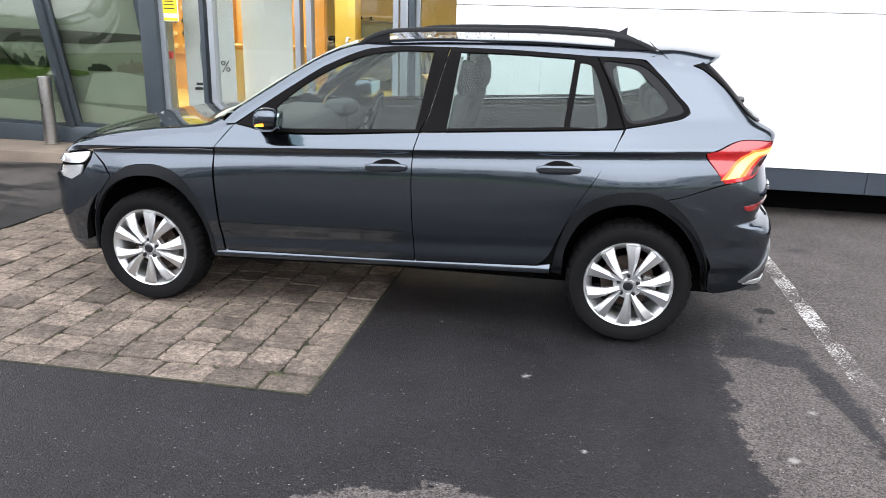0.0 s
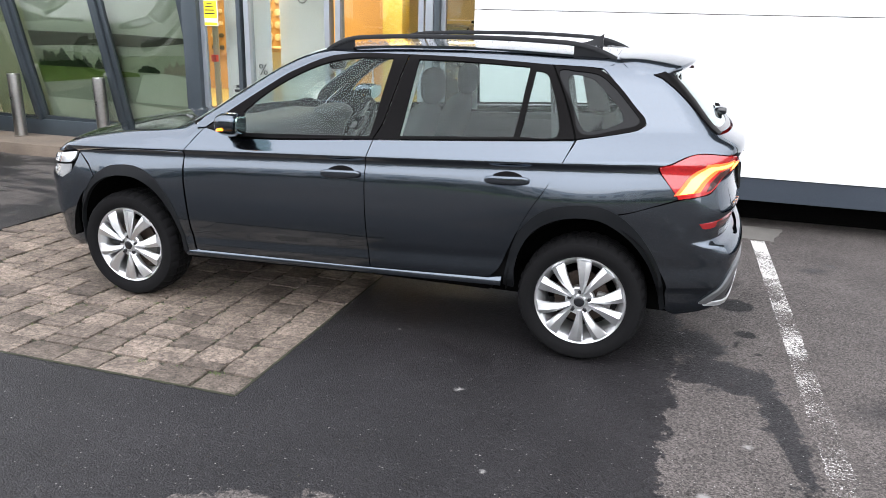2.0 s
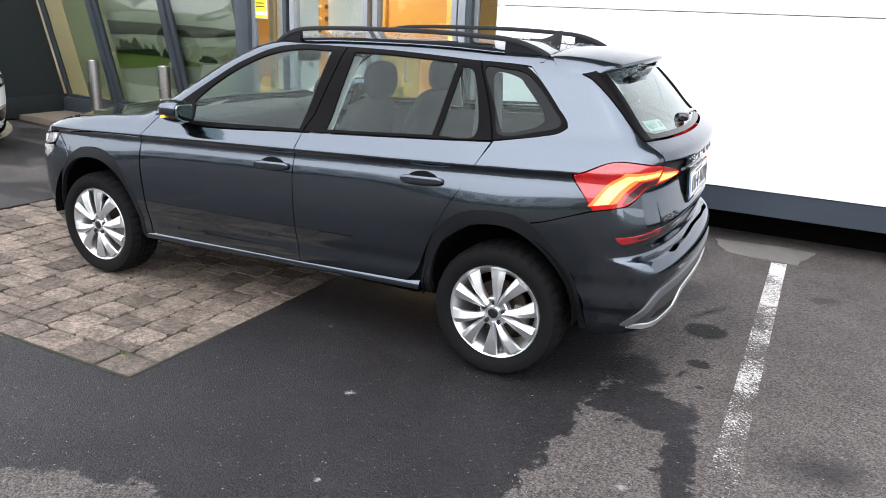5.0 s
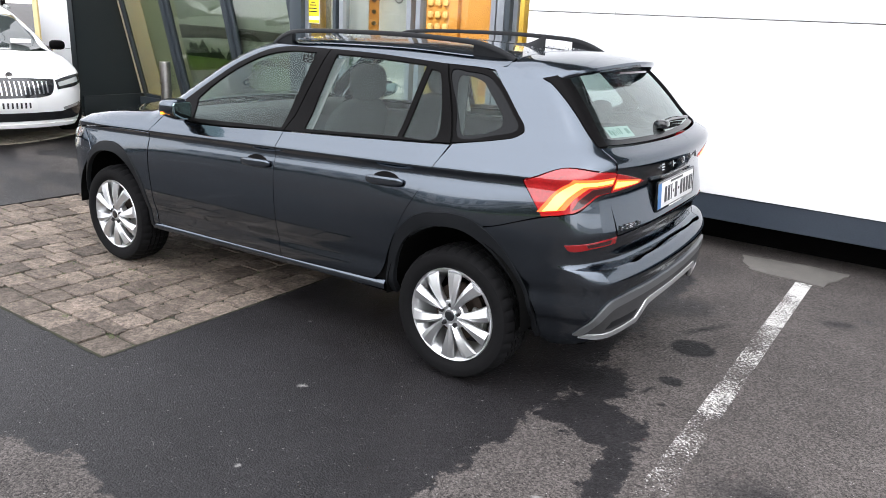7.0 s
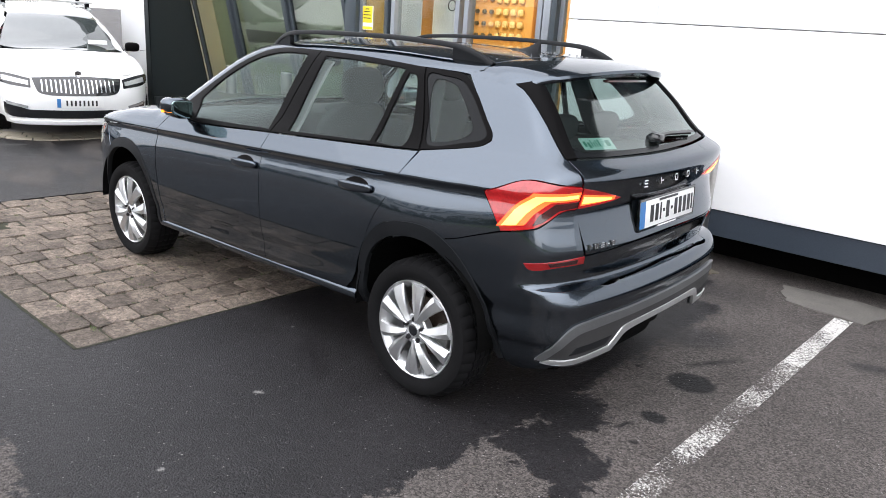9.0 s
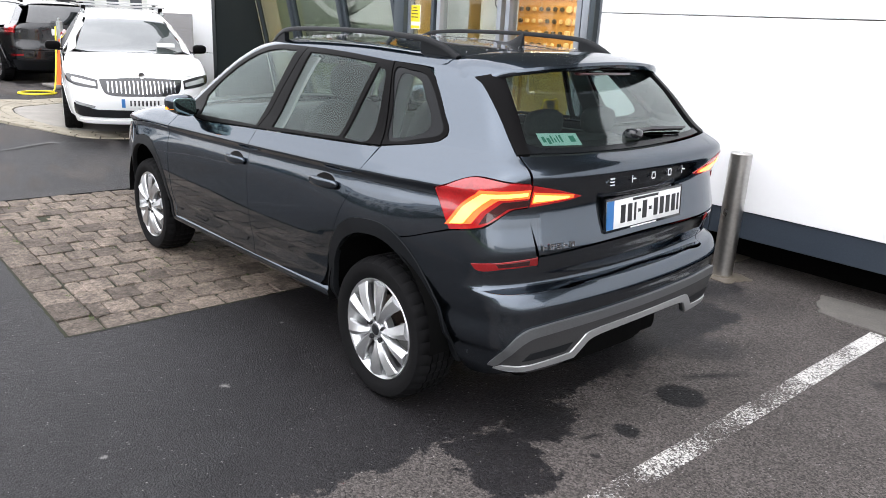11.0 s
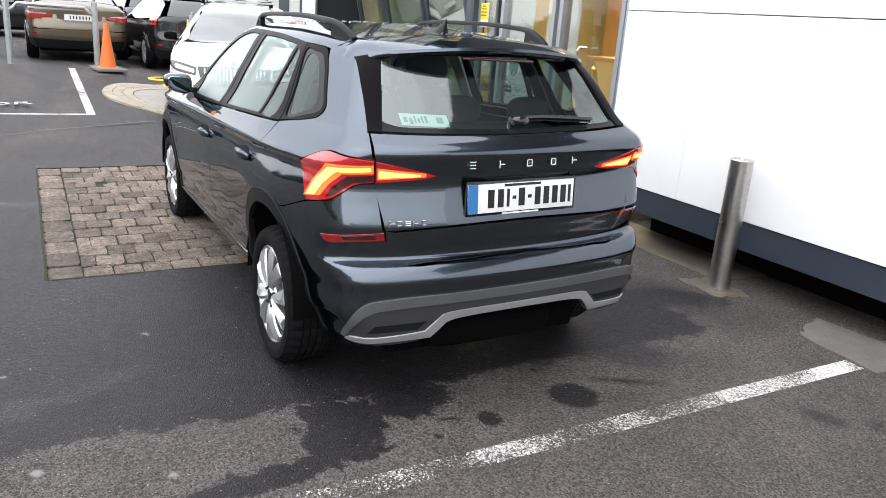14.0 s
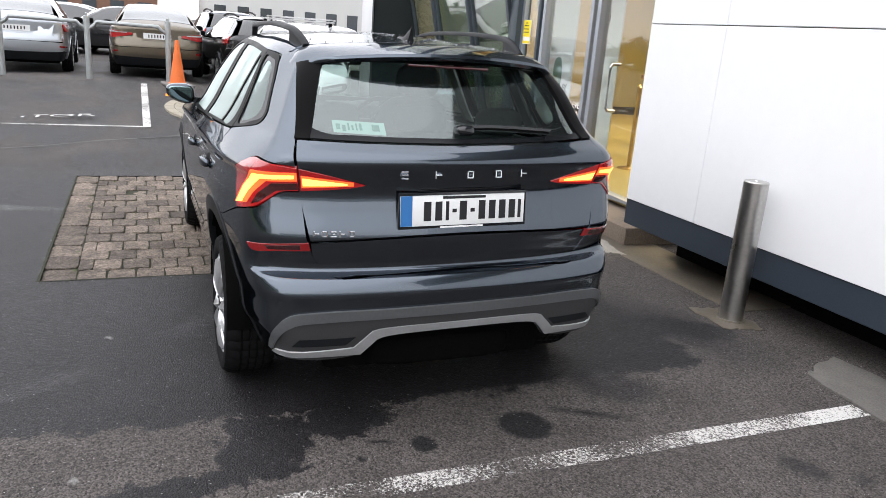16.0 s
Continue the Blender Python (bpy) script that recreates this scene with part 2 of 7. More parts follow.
# ---- ground ----
def ground_z(x, y):
    """The yard is level round the car and rises gently towards the far bays and the glass front."""
    smooth = lambda t: np.clip(t, 0, 1) ** 2 * (3 - 2 * np.clip(t, 0, 1))
    dip = 0.105 * smooth((y + 0.7) / 0.9) * smooth((-5.6 - x) / 1.5)
    return 0.055 * np.clip(-4.9 - x, 0, 6.4) - 0.03 * np.clip(-11.6 - x, 0, 4) - dip


def asphalt(name):
    m = bpy.data.materials.new(name)
    m.use_nodes = True
    n, l = m.node_tree.nodes, m.node_tree.links
    b = n["Principled BSDF"]
    b.inputs["Specular IOR Level"].default_value = 0.28
    geo = n.new("ShaderNodeNewGeometry")

    def math2(op, a, b_=None, clamp=False):
        k = n.new("ShaderNodeMath")
        k.operation, k.use_clamp = op, clamp
        for i, v in enumerate((a, b_)):
            if v is None:
                continue
            if isinstance(v, (int, float)):
                k.inputs[i].default_value = v
            else:
                l.new(v, k.inputs[i])
        return k.outputs[0]

    def noise_at(scale, detail=4, rough=0.55):
        k = n.new("ShaderNodeTexNoise")
        k.inputs["Scale"].default_value, k.inputs["Detail"].default_value, k.inputs["Roughness"].default_value = scale, detail, rough
        l.new(geo.outputs["Position"], k.inputs["Vector"])
        return k

    def ranged(v, a, b_, c, d):
        k = n.new("ShaderNodeMapRange")
        for i, w in zip(("From Min", "From Max", "To Min", "To Max"), (a, b_, c, d)):
            k.inputs[i].default_value = w
        l.new(v, k.inputs["Value"])
        return k.outputs[0]

    # position frayed by noise, for stains with ragged rims
    fray = n.new("ShaderNodeVectorMath")
    fray.operation = "MULTIPLY_ADD"
    l.new(noise_at(7.0, 8, 0.72).outputs["Color"], fray.inputs[0])
    fray.inputs[1].default_value = (0.34, 0.34, 0)
    l.new(geo.outputs["Position"], fray.inputs[2])
    off = n.new("ShaderNodeVectorMath")
    off.operation = "SUBTRACT"
    l.new(fray.outputs[0], off.inputs[0])
    off.inputs[1].default_value = (0.17, 0.17, 0)

    def blot(cx, cy, rx, ry, turn=0, soft=0.12):
        k = n.new("ShaderNodeMapping")
        k.vector_type = "TEXTURE"
        k.inputs["Location"].default_value, k.inputs["Rotation"].default_value, k.inputs["Scale"].default_value = (cx, cy, 0), (0, 0, radians(turn)), (rx, ry, 50)
        l.new(off.outputs[0], k.inputs["Vector"])
        d = n.new("ShaderNodeVectorMath")
        d.operation = "LENGTH"
        l.new(k.outputs[0], d.inputs[0])
        return ranged(d.outputs["Value"], 1 + soft, 1 - soft, 0, 1)

    # oil drops lie rounder, with a finely crumbled rim
    crumb = n.new("ShaderNodeVectorMath")
    crumb.operation = "MULTIPLY_ADD"
    l.new(noise_at(26.0, 8, 0.75).outputs["Color"], crumb.inputs[0])
    crumb.inputs[1].default_value = (0.075, 0.075, 0)
    l.new(geo.outputs["Position"], crumb.inputs[2])

    def drop(cx, cy, rx, ry, turn=0, soft=0.12):
        k = n.new("ShaderNodeMapping")
        k.vector_type = "TEXTURE"
        k.inputs["Location"].default_value, k.inputs["Rotation"].default_value, k.inputs["Scale"].default_value = (cx + 0.0375, cy + 0.0375, 0), (0, 0, radians(turn)), (rx, ry, 50)
        l.new(crumb.outputs[0], k.inputs["Vector"])
        d = n.new("ShaderNodeVectorMath")
        d.operation = "LENGTH"
        l.new(k.outputs[0], d.inputs[0])
        return ranged(d.outputs["Value"], 1 + soft, 1 - soft, 0, 1)

    def square(cx, cy, rx, ry, soft=0.02):
        k = n.new("ShaderNodeMapping")
        k.vector_type = "TEXTURE"
        k.inputs["Location"].default_value, k.inputs["Scale"].default_value = (cx, cy, 0), (rx, ry, 50)
        l.new(off.outputs[0], k.inputs["Vector"])
        xyz = n.new("ShaderNodeSeparateXYZ")
        l.new(k.outputs[0], xyz.inputs[0])
        return ranged(math2("MAXIMUM", math2("ABSOLUTE", xyz.outputs[0]), math2("ABSOLUTE", xyz.outputs[1])), 1 + soft, 1 - soft, 0, 1)

    def ragged(v, amp=0.95, lo=0.47, hi=0.53):
        """A soft mask torn into flecks and crumbs along its rim."""
        return ranged(math2("ADD", v, math2("ADD", math2("MULTIPLY", math2("SUBTRACT", noise_at(9.0, 12, 0.74).outputs["Fac"], 0.5), amp), math2("MULTIPLY", math2("SUBTRACT", noise_at(1.7, 3).outputs["Fac"], 0.5), 0.35 * amp))), lo, hi, 0, 1)

    def union(vs):
        out = vs[0]
        for v in vs[1:]:
            out = math2("MAXIMUM", out, v)
        return out

    # damp sheet beside the car, dry islands in it
    damp = union([square(-4.0, -0.95, 4.50, 2.5, 0.04), blot(0.55, -0.40, 0.20, 0.17, -38, 0.8), blot(0.68, -0.76, 0.24, 0.20, -20, 0.8), blot(0.93, -1.22, 0.070, 0.56, 4, 0.7), blot(0.02, 1.74, 0.36, 0.15, 60, 0.7)])
    dry = union([blot(0.69, -1.66, 0.22, 0.55, 0, 0.3), blot(0.78, -2.75, 0.42, 0.5, 0, 0.5), blot(-0.75, -2.47, 0.42, 0.15, 8, 0.5), blot(-1.9, -2.9, 0.9, 0.20, 6, 0.8), blot(-9.5, -1.2, 2.5, 0.9, 10, 0.4), blot(-6.2, 1.6, 1.2, 0.5, 20, 0.4)])
    damp = ragged(math2("MULTIPLY", damp, math2("SUBTRACT", 1.0, dry)))
    oil = union([drop(0.825, 0.30, 0.118, 0.11, 20, 0.12), drop(0.858, -0.17, 0.058, 0.05, 0, 0.15), drop(0.80, -0.33, 0.05, 0.012, 70, 0.7), drop(0.90, -0.44, 0.017, 0.014, 0, 0.5), drop(0.55, 0.27, 0.018, 0.016, 0, 0.4), drop(0.80, 0.62, 0.15, 0.022, 60, 0.9), blot(0.47, -0.38, 0.12, 0.10, 0, 0.7)])
    faint = union([blot(0.54, 0.88, 0.25, 0.16, 30, 0.35), blot(0.0, 1.72, 0.50, 0.24, 15, 0.5), blot(1.43, 1.27, 0.10, 0.05, 30, 0.5), blot(1.55, 1.43, 0.05, 0.04, 0, 0.5), blot(1.45, -0.9, 0.16, 0.10, 30, 0.6), blot(-4.6, 3.3, 2.6, 1.1, -10, 0.3), blot(-6.4, -0.2, 1.2, 0.7, 20, 0.4), blot(-9.3, -3.5, 1.8, 0.7, 10, 0.4)])
    # drying patches over the far side of the yard
    long_ = n.new("ShaderNodeMapping")
    long_.inputs["Scale"].default_value, long_.inputs["Rotation"].default_value = (0.55, 1.5, 1), (0, 0, radians(-8))
    l.new(geo.outputs["Position"], long_.inputs["Vector"])
    drying = noise_at(1.3, 9, 0.66)
    l.new(long_.outputs[0], drying.inputs["Vector"])
    far_side = n.new("ShaderNodeSeparateXYZ")
    l.new(geo.outputs["Position"], far_side.inputs[0])
    beyond = ranged(far_side.outputs[0], -4.4, -5.2, 0, 1)
    patches = math2("MULTIPLY", ranged(drying.outputs["Fac"], 0.46, 0.52, 0, 0.95), beyond)
    damp = math2("MULTIPLY", damp, math2("SUBTRACT", 1.0, math2("MULTIPLY", beyond, ranged(drying.outputs["Fac"], 0.52, 0.46, 0, 0.8))))
    wet = math2("MAXIMUM", math2("MAXIMUM", damp, patches), math2("MULTIPLY", faint, 0.75))
    stones = n.new("ShaderNodeTexVoronoi")
    stones.inputs["Scale"].default_value = 125.0
    l.new(geo.outputs["Position"], stones.inputs["Vector"])
    hue = n.new("ShaderNodeSeparateColor")
    l.new(stones.outputs["Color"], hue.inputs[0])
    broad = noise_at(0.8, 5).outputs["Fac"]
    streak = noise_at(3.0, 6).outputs["Fac"]
    grain = math2("ADD", math2("MULTIPLY", hue.outputs[0], 0.55), math2("MULTIPLY", noise_at(160, 2).outputs["Fac"], 0.9))
    pits = ranged(noise_at(80, 4, 0.6).outputs["Fac"], 0.40, 0.50, 0.62, 1.0)
    grain = math2("MULTIPLY", ranged(grain, 0.35, 1.1, 0.25, 1.9), pits)
    patch = ranged(math2("ADD", broad, streak), 0.7, 1.3, 0.78, 1.22)
    tone = math2("MULTIPLY", grain, patch)
    level = n.new("ShaderNodeMix")
    level.data_type = "RGBA"
    level.inputs["A"].default_value, level.inputs["B"].default_value = (0.0690, 0.0612, 0.0572, 1), (0.0128, 0.0119, 0.0130, 1)
    l.new(wet, level.inputs["Factor"])
    dark = n.new("ShaderNodeMix")
    dark.data_type = "RGBA"
    l.new(level.outputs["Result"], dark.inputs["A"])
    dark.inputs["B"].default_value = (0.0085, 0.0083, 0.0090, 1)
    l.new(math2("MULTIPLY", oil, 0.96), dark.inputs["Factor"])
    shade = n.new("ShaderNodeMix")
    shade.data_type, shade.blend_type = "RGBA", "MULTIPLY"
    shade.inputs["Factor"].default_value = 1.0
    l.new(dark.outputs["Result"], shade.inputs["A"])
    l.new(tone, shade.inputs["B"])
    chips, pick = n.new("ShaderNodeTexVoronoi"), n.new("ShaderNodeSeparateColor")
    chips.inputs["Scale"].default_value = 230.0
    l.new(geo.outputs["Position"], chips.inputs["Vector"])
    l.new(chips.outputs["Color"], pick.inputs[0])
    grit = n.new("ShaderNodeMix")
    grit.data_type = "RGBA"
    l.new(shade.outputs["Result"], grit.inputs["A"])
    grit.inputs["B"].default_value = (0.26, 0.255, 0.245, 1)
    spots = union([drop(-0.464, -1.344, 0.020, 0.012, 30, 0.6), drop(-0.966, -0.783, 0.012, 0.009, 0, 0.6), drop(-0.20, -1.95, 0.012, 0.010, 0, 0.6), drop(0.78, -1.42, 0.018, 0.012, 0, 0.6), drop(0.60, -1.84, 0.022, 0.014, 20, 0.6)])
    l.new(math2("MAXIMUM", math2("GREATER_THAN", pick.outputs[1], 0.9975), math2("MULTIPLY", spots, 0.7)), grit.inputs["Factor"])
    l.new(grit.outputs["Result"], b.inputs["Base Color"])
    # tyre-polished arcs in the damp asphalt
    arc_ = n.new("ShaderNodeVectorMath")
    arc_.operation = "DISTANCE"
    l.new(off.outputs[0], arc_.inputs[0])
    arc_.inputs[1].default_value = (-1.55, -2.35, 0)
    swirl = math2("MULTIPLY", ranged(math2("ABSOLUTE", math2("SUBTRACT", arc_.outputs["Value"], 1.72)), 0.10, 0.03, 0, 1), ranged(noise_at(1.1, 2).outputs["Fac"], 0.40, 0.60, 0, 1))
    rough = math2("SUBTRACT", ranged(wet, 0, 1, 0.88, 0.62), math2("MULTIPLY", swirl, 0.16))
    rough = math2("SUBTRACT", rough, math2("MULTIPLY", hue.outputs[2], 0.16))
    l.new(rough, b.inputs["Roughness"])
    bp = n.new("ShaderNodeBump")
    bp.inputs["Strength"].default_value, bp.inputs["Distance"].default_value = 0.55, 0.004
    l.new(math2("ADD", math2("MULTIPLY", stones.outputs["Distance"], -1.2), noise_at(220, 2).outputs["Fac"]), bp.inputs["Height"])
    l.new(bp.outputs[0], b.inputs["Normal"])
    return m


ASPHALT = asphalt("worn_asphalt")
PAVE = (-4.56, -1.385, -1.755, 1.25)
xs = sorted({-400, -150, -80, -50, *np.arange(-40, 12.1, 0.8).round(3), *np.arange(-13, -4.5, 0.4).round(3), PAVE[0], PAVE[0] + 0.002, PAVE[1] - 0.002, PAVE[1], 20, 40, 100, 400})
ys = sorted({-400, -150, -80, -40, *np.arange(-30, 12.1, 0.8).round(3), 0.0, PAVE[2], PAVE[2] + 0.002, PAVE[3] - 0.002, PAVE[3], 20, 40, 100, 400})
verts = []
for y in ys:
    for x in xs:
        inside = PAVE[0] + 0.001 < x < PAVE[1] - 0.001 and PAVE[2] + 0.001 < y < PAVE[3] - 0.001
        verts.append((x, y, float(ground_z(x, y)) - (0.09 if inside else 0)))
w = len(xs)
faces = [(j * w + i, j * w + i + 1, j * w + w + i + 1, j * w + w + i) for j in range(len(ys) - 1) for i in range(w - 1)]
tagged(link("ground", mesh_of("ground", verts, faces, ASPHALT, smooth=False)), "dark damp asphalt yard with dry patches and oil stains", "ground", kind="structure")


def worn_paint(name, wear=0.5, col=(0.56, 0.55, 0.525)):
    """Road paint, scuffed through to the asphalt."""
    m = bpy.data.materials.new(name)
    m.use_nodes = True
    n, l = m.node_tree.nodes, m.node_tree.links
    b = n["Principled BSDF"]
    tc = n.new("ShaderNodeTexCoord")
    a_, c_, r_, mx = n.new("ShaderNodeTexNoise"), n.new("ShaderNodeTexNoise"), n.new("ShaderNodeMapRange"), n.new("ShaderNodeMath")
    a_.inputs["Scale"].default_value, a_.inputs["Detail"].default_value, a_.inputs["Roughness"].default_value = 85, 8, 0.82
    c_.inputs["Scale"].default_value, c_.inputs["Detail"].default_value = 2.6, 3
    for t in (a_, c_):
        l.new(tc.outputs["Object"], t.inputs["Vector"])
    mx.operation = "MULTIPLY_ADD"
    l.new(c_.outputs["Fac"], mx.inputs[0])
    mx.inputs[1].default_value = 0.42
    l.new(a_.outputs["Fac"], mx.inputs[2])
    r_.inputs["From Min"].default_value, r_.inputs["From Max"].default_value = wear + 0.165, wear + 0.235
    l.new(mx.outputs[0], r_.inputs["Value"])
    tr, ms = n.new("ShaderNodeBsdfTransparent"), n.new("ShaderNodeMixShader")
    b.inputs["Base Color"].default_value, b.inputs["Roughness"].default_value = (*col, 1), 0.7
    l.new(r_.outputs[0], ms.inputs[0])
    l.new(tr.outputs[0], ms.inputs[1])
    l.new(b.outputs[0], ms.inputs[2])
    l.new(ms.outputs[0], n["Material Output"].inputs["Surface"])
    return m


LINE, FRESH = worn_paint("worn_white_line", 0.60), worn_paint("white_line", 0.47)


def marking(name, pts, material, label, lift=0.004):
    """Paint lying on the ground along a path, as wide as its points say."""
    bm = bmesh.new()
    rows = [[bm.verts.new((x, y, float(ground_z(x, y)) + lift)) for x, y in pair] for pair in pts]
    for p_, q_ in zip(rows, rows[1:]):
        bm.faces.new((p_[0], p_[1], q_[1], q_[0]))
    bmesh.ops.recalc_face_normals(bm, faces=bm.faces)
    return tagged(part(name, bm, material, smooth=False), label, "road marking", kind="structure")


for ya, yb, wear in ((1.95, 0.95, 0.485), (0.95, 0.30, 0.53), (0.30, -0.40, 0.572), (-0.40, -1.20, 0.598), (-1.20, -4.50, 0.59)):
    marking("bay_line", [((1.050, y), (1.155, y)) for y in np.linspace(ya, yb, 6)], worn_paint("bay_line_paint", wear), "worn white parking bay line")
marking("bay_line", [((3.52, y), (3.63, y)) for y in np.linspace(2.0, -4.5, 8)], LINE, "worn white parking bay line")
marking("bay_line", [((x, -1.145), (x, -1.045)) for x in np.linspace(-7.23, -11.2, 9)], FRESH, "white line of the visitor bay")
marking("bay_line", [((-7.23, y), (-7.16, y)) for y in np.linspace(-1.05, -6.0, 6)], FRESH, "white front line of the visitor bay")
marking("tar_seam", [((-6.0 - 0.48 * (y + 2.2) + 0.03 * math.sin(5 * y), y), (-5.965 - 0.48 * (y + 2.2) + 0.03 * math.sin(5 * y), y)) for y in np.linspace(-3.6, 0.3, 24)], surface("grey_tar_seam", (0.10, 0.098, 0.095), 0.8, vary=0.5, scale=6), "pale seam between two layers of asphalt", 0.003)

# ---- white wall and glass front ----
WHITE = surface("white_cladding", (0.80, 0.81, 0.82), 0.38, vary=0.015, scale=0.7, fine=14, rvary=0.25)
NAVY = surface("slate_blue_plinth", (0.028, 0.038, 0.052), 0.45, vary=0.18, scale=2)
SLATE = surface("slate_grey_panel", (0.014, 0.019, 0.021), 0.5, spec=0.25, vary=0.12)
ALU = surface("grey_aluminium_frame", (0.36, 0.39, 0.43), 0.35, 0.6, vary=0.06)
BLUE_ALU = surface("dark_blue_grey_frame", (0.062, 0.078, 0.092), 0.38, 0.4, vary=0.08)
SHOPGLASS = pane("shopfront_glass", (0.90, 0.93, 0.92), gain=1.8)
GREENGLASS = pane("green_tinted_glass", (0.76, 0.80, 0.75), gain=1.8)
CONCRETE = surface("stained_concrete", (0.26, 0.245, 0.22), 0.8, vary=0.3, scale=5, fine=80, bump=0.4)
WETCON = surface("wet_brown_concrete", (0.10, 0.085, 0.065), 0.55, vary=0.35, scale=3, fine=60, bump=0.4)


def structure(name, bm, material, label, category="wall"):
    return tagged(part(name, bm, material), label, category, kind="structure")


wall = structure("wall_white", block((-1.40, 2.40, 0.30), (9.0, 2.75, 6.8)), SLATE, "white-clad projecting wall over a dark plinth")
# cladding panels with open joints; unseen rows above 3.2 m darkened to dim reflections
for x0, x1 in ((-1.445, -0.665), (-0.6635, 2.60), (2.604, 5.8), (5.804, 9.0)):
    for z0, z1 in ((0.447, 1.748), (1.754, 3.20), (3.206, 5.2), (5.206, 6.8)):
        part("panel", block((x0, 2.33, z0), (x1, 2.40, z1), 0.003, 1), WHITE if z1 < 3.5 else SLATE, wall)
part("panel", block((-1.445, 2.402, 0.447), (-1.402, 2.95, 6.8), 0.003, 1), WHITE, wall)
for x0, x1 in ((-1.452, -0.27), (-0.267, 2.2), (2.203, 4.7), (4.703, 9.0)):
    part("plinth_panel", block((x0, 2.342, 0.250), (x1, 2.42, 0.443), 0.003, 1), NAVY, wall)
# shade under the overhang is coloured into the base and soffit
structure("wall_base", block((-1.30, 2.78, -0.1), (9.0, 2.95, 0.9)), VOID, "recessed base under the white wall, coloured black for its shade")
structure("soffit", block((-1.445, 2.36, 0.262), (9.0, 2.95, 0.30)), VOID, "underside of the projecting wall, coloured black for its shade", "ceiling")

# pavement before the doors
structure("pavement", block((-10.2, 2.50, -0.2), (-1.62, 3.40, 0.150), 0.01), surface("worn_brown_paving", (0.17, 0.135, 0.105), 0.8, vary=0.4, scale=3, fine=70, bump=0.5), "raised pavement in front of the glass doors", "pavement")
structure("apron", block((-1.95, 2.30, -0.05), (-0.12, 2.80, 0.006), 0.003), WETCON, "wet brown concrete apron along the wall", "pavement")

# glazing: door section
def glazed(name, x0, x1, y, z0, z1, material, label, fw=0.05, fm=None):
    """One framed pane."""
    ob = tagged(part(name, sweep([(x0, y, z0), (x1, y, z0), (x1, y, z1), (x0, y, z1), (x0, y, z0)], [(-0.03, -fw / 2), (0.03, -fw / 2), (0.03, fw / 2), (-0.03, fw / 2)], caps=False, up=(0, 1, 0)), fm or ALU), label, "window", kind="structure")
    g = part("pane", block((x0, y - 0.006, z0), (x1, y + 0.006, z1)), material, ob)
    g.visible_shadow = False
    return ob


Z0, Z1 = 0.22, 2.3
glazed("window_1", -4.68, -4.22, 2.97, Z0, Z1, SHOPGLASS, "narrow fixed pane with a yellow notice")
glazed("door_1", -4.10, -3.16, 2.95, Z0, Z1, SHOPGLASS, "glazed entrance door with grey stiles", 0.11)
glazed("door_2", -3.04, -2.14, 2.95, Z0, Z1, SHOPGLASS, "glazed entrance door with grey stiles", 0.11)
glazed("window_2", -1.93, -1.40, 2.97, Z0, Z1, SHOPGLASS, "fixed pane beside the white wall")
for n_, x0, x1, fm in (("mullion", -4.89, -4.70, BLUE_ALU), ("mullion", -4.215, -4.165, BLUE_ALU), ("mullion", -2.09, -2.01, ALU), ("mullion", -2.005, -1.945, BLUE_ALU)):
    structure(n_, block((x0, 2.88, 0.15), (x1, 3.05, 3.3), 0.006), fm, "grey metal mullion", "trim")
structure("lintel", block((-4.9, 2.86, 2.36), (-1.40, 3.2, 5.2)), SLATE, "dark panel above the doors")

# D-shaped pull on the second door
part("pull_handle", sweep([(-2.62, 2.92, 1.00), (-2.62, 2.84, 1.00), (-2.62, 2.82, 1.03), (-2.62, 2.82, 1.39), (-2.62, 2.84, 1.42), (-2.62, 2.92, 1.42)], [(0.014 * math.cos(t), 0.014 * math.sin(t)) for t in np.linspace(0, 2 * math.pi, 11)[:-1]]), STEEL, bpy.data.objects["door_2"], "stainless steel pull handle")

# glazing: green glass front, leaning out over the pavement
def front_y(z):
    return 3.245 - 0.23 * (z - 0.3)


def leaned(bm):
    for v in bm.verts:
        v.co.y += front_y(v.co.z)
    return bm


def leaning_frame(x0, x1, z0, z1, fw):
    return leaned(sweep([(x0, 0, z0), (x1, 0, z0), (x1, 0, z1), (x0, 0, z1), (x0, 0, z0)], [(-0.03, -fw / 2), (0.03, -fw / 2), (0.03, fw / 2), (-0.03, fw / 2)], caps=False, up=(0, 1, 0)))


for k, (x0, x1) in enumerate(((-8.28, -7.37), (-7.24, -6.10), (-5.97, -4.92))):
    pane_ob = tagged(part(f"window_{k + 3}", leaning_frame(x0, x1, 0.36, 4.6, 0.05), BLUE_ALU), "tall green pane leaning out in a dark frame", "window", kind="structure")
    g = part("pane", leaned(block((x0, -0.006, 0.36), (x1, 0.006, 4.6))), GREENGLASS, pane_ob)
    g.visible_shadow = False
for x0 in (-7.305, -6.035):
    structure("mullion", leaned(block((x0 - 0.032, -0.06, 0.22), (x0 + 0.032, 0.05, 4.6), 0.006)), BLUE_ALU, "dark leaning mullion", "trim")
COLUMN = surface("grey_green_column", (0.20, 0.23, 0.20), 0.5, vary=0.08)
for x0 in (-7.12, -5.80, -5.50):
    structure("column", leaned(block((x0 - 0.06, 0.12, 0.22), (x0 + 0.06, 0.24, 4.6), 0.02)), COLUMN, "leaning grey steel column behind the glass", "column")
structure("sill_beam", block((-8.38, 3.18, 0.10), (-4.9, 3.40, 0.34), 0.006), BLUE_ALU, "dark base beam under the green glass", "trim")
bm = bmesh.new()
prof = [(2.28, 0.15), (3.28, 0.15), (2.28, 4.8), (front_y(4.8) + 0.02, 4.8)]
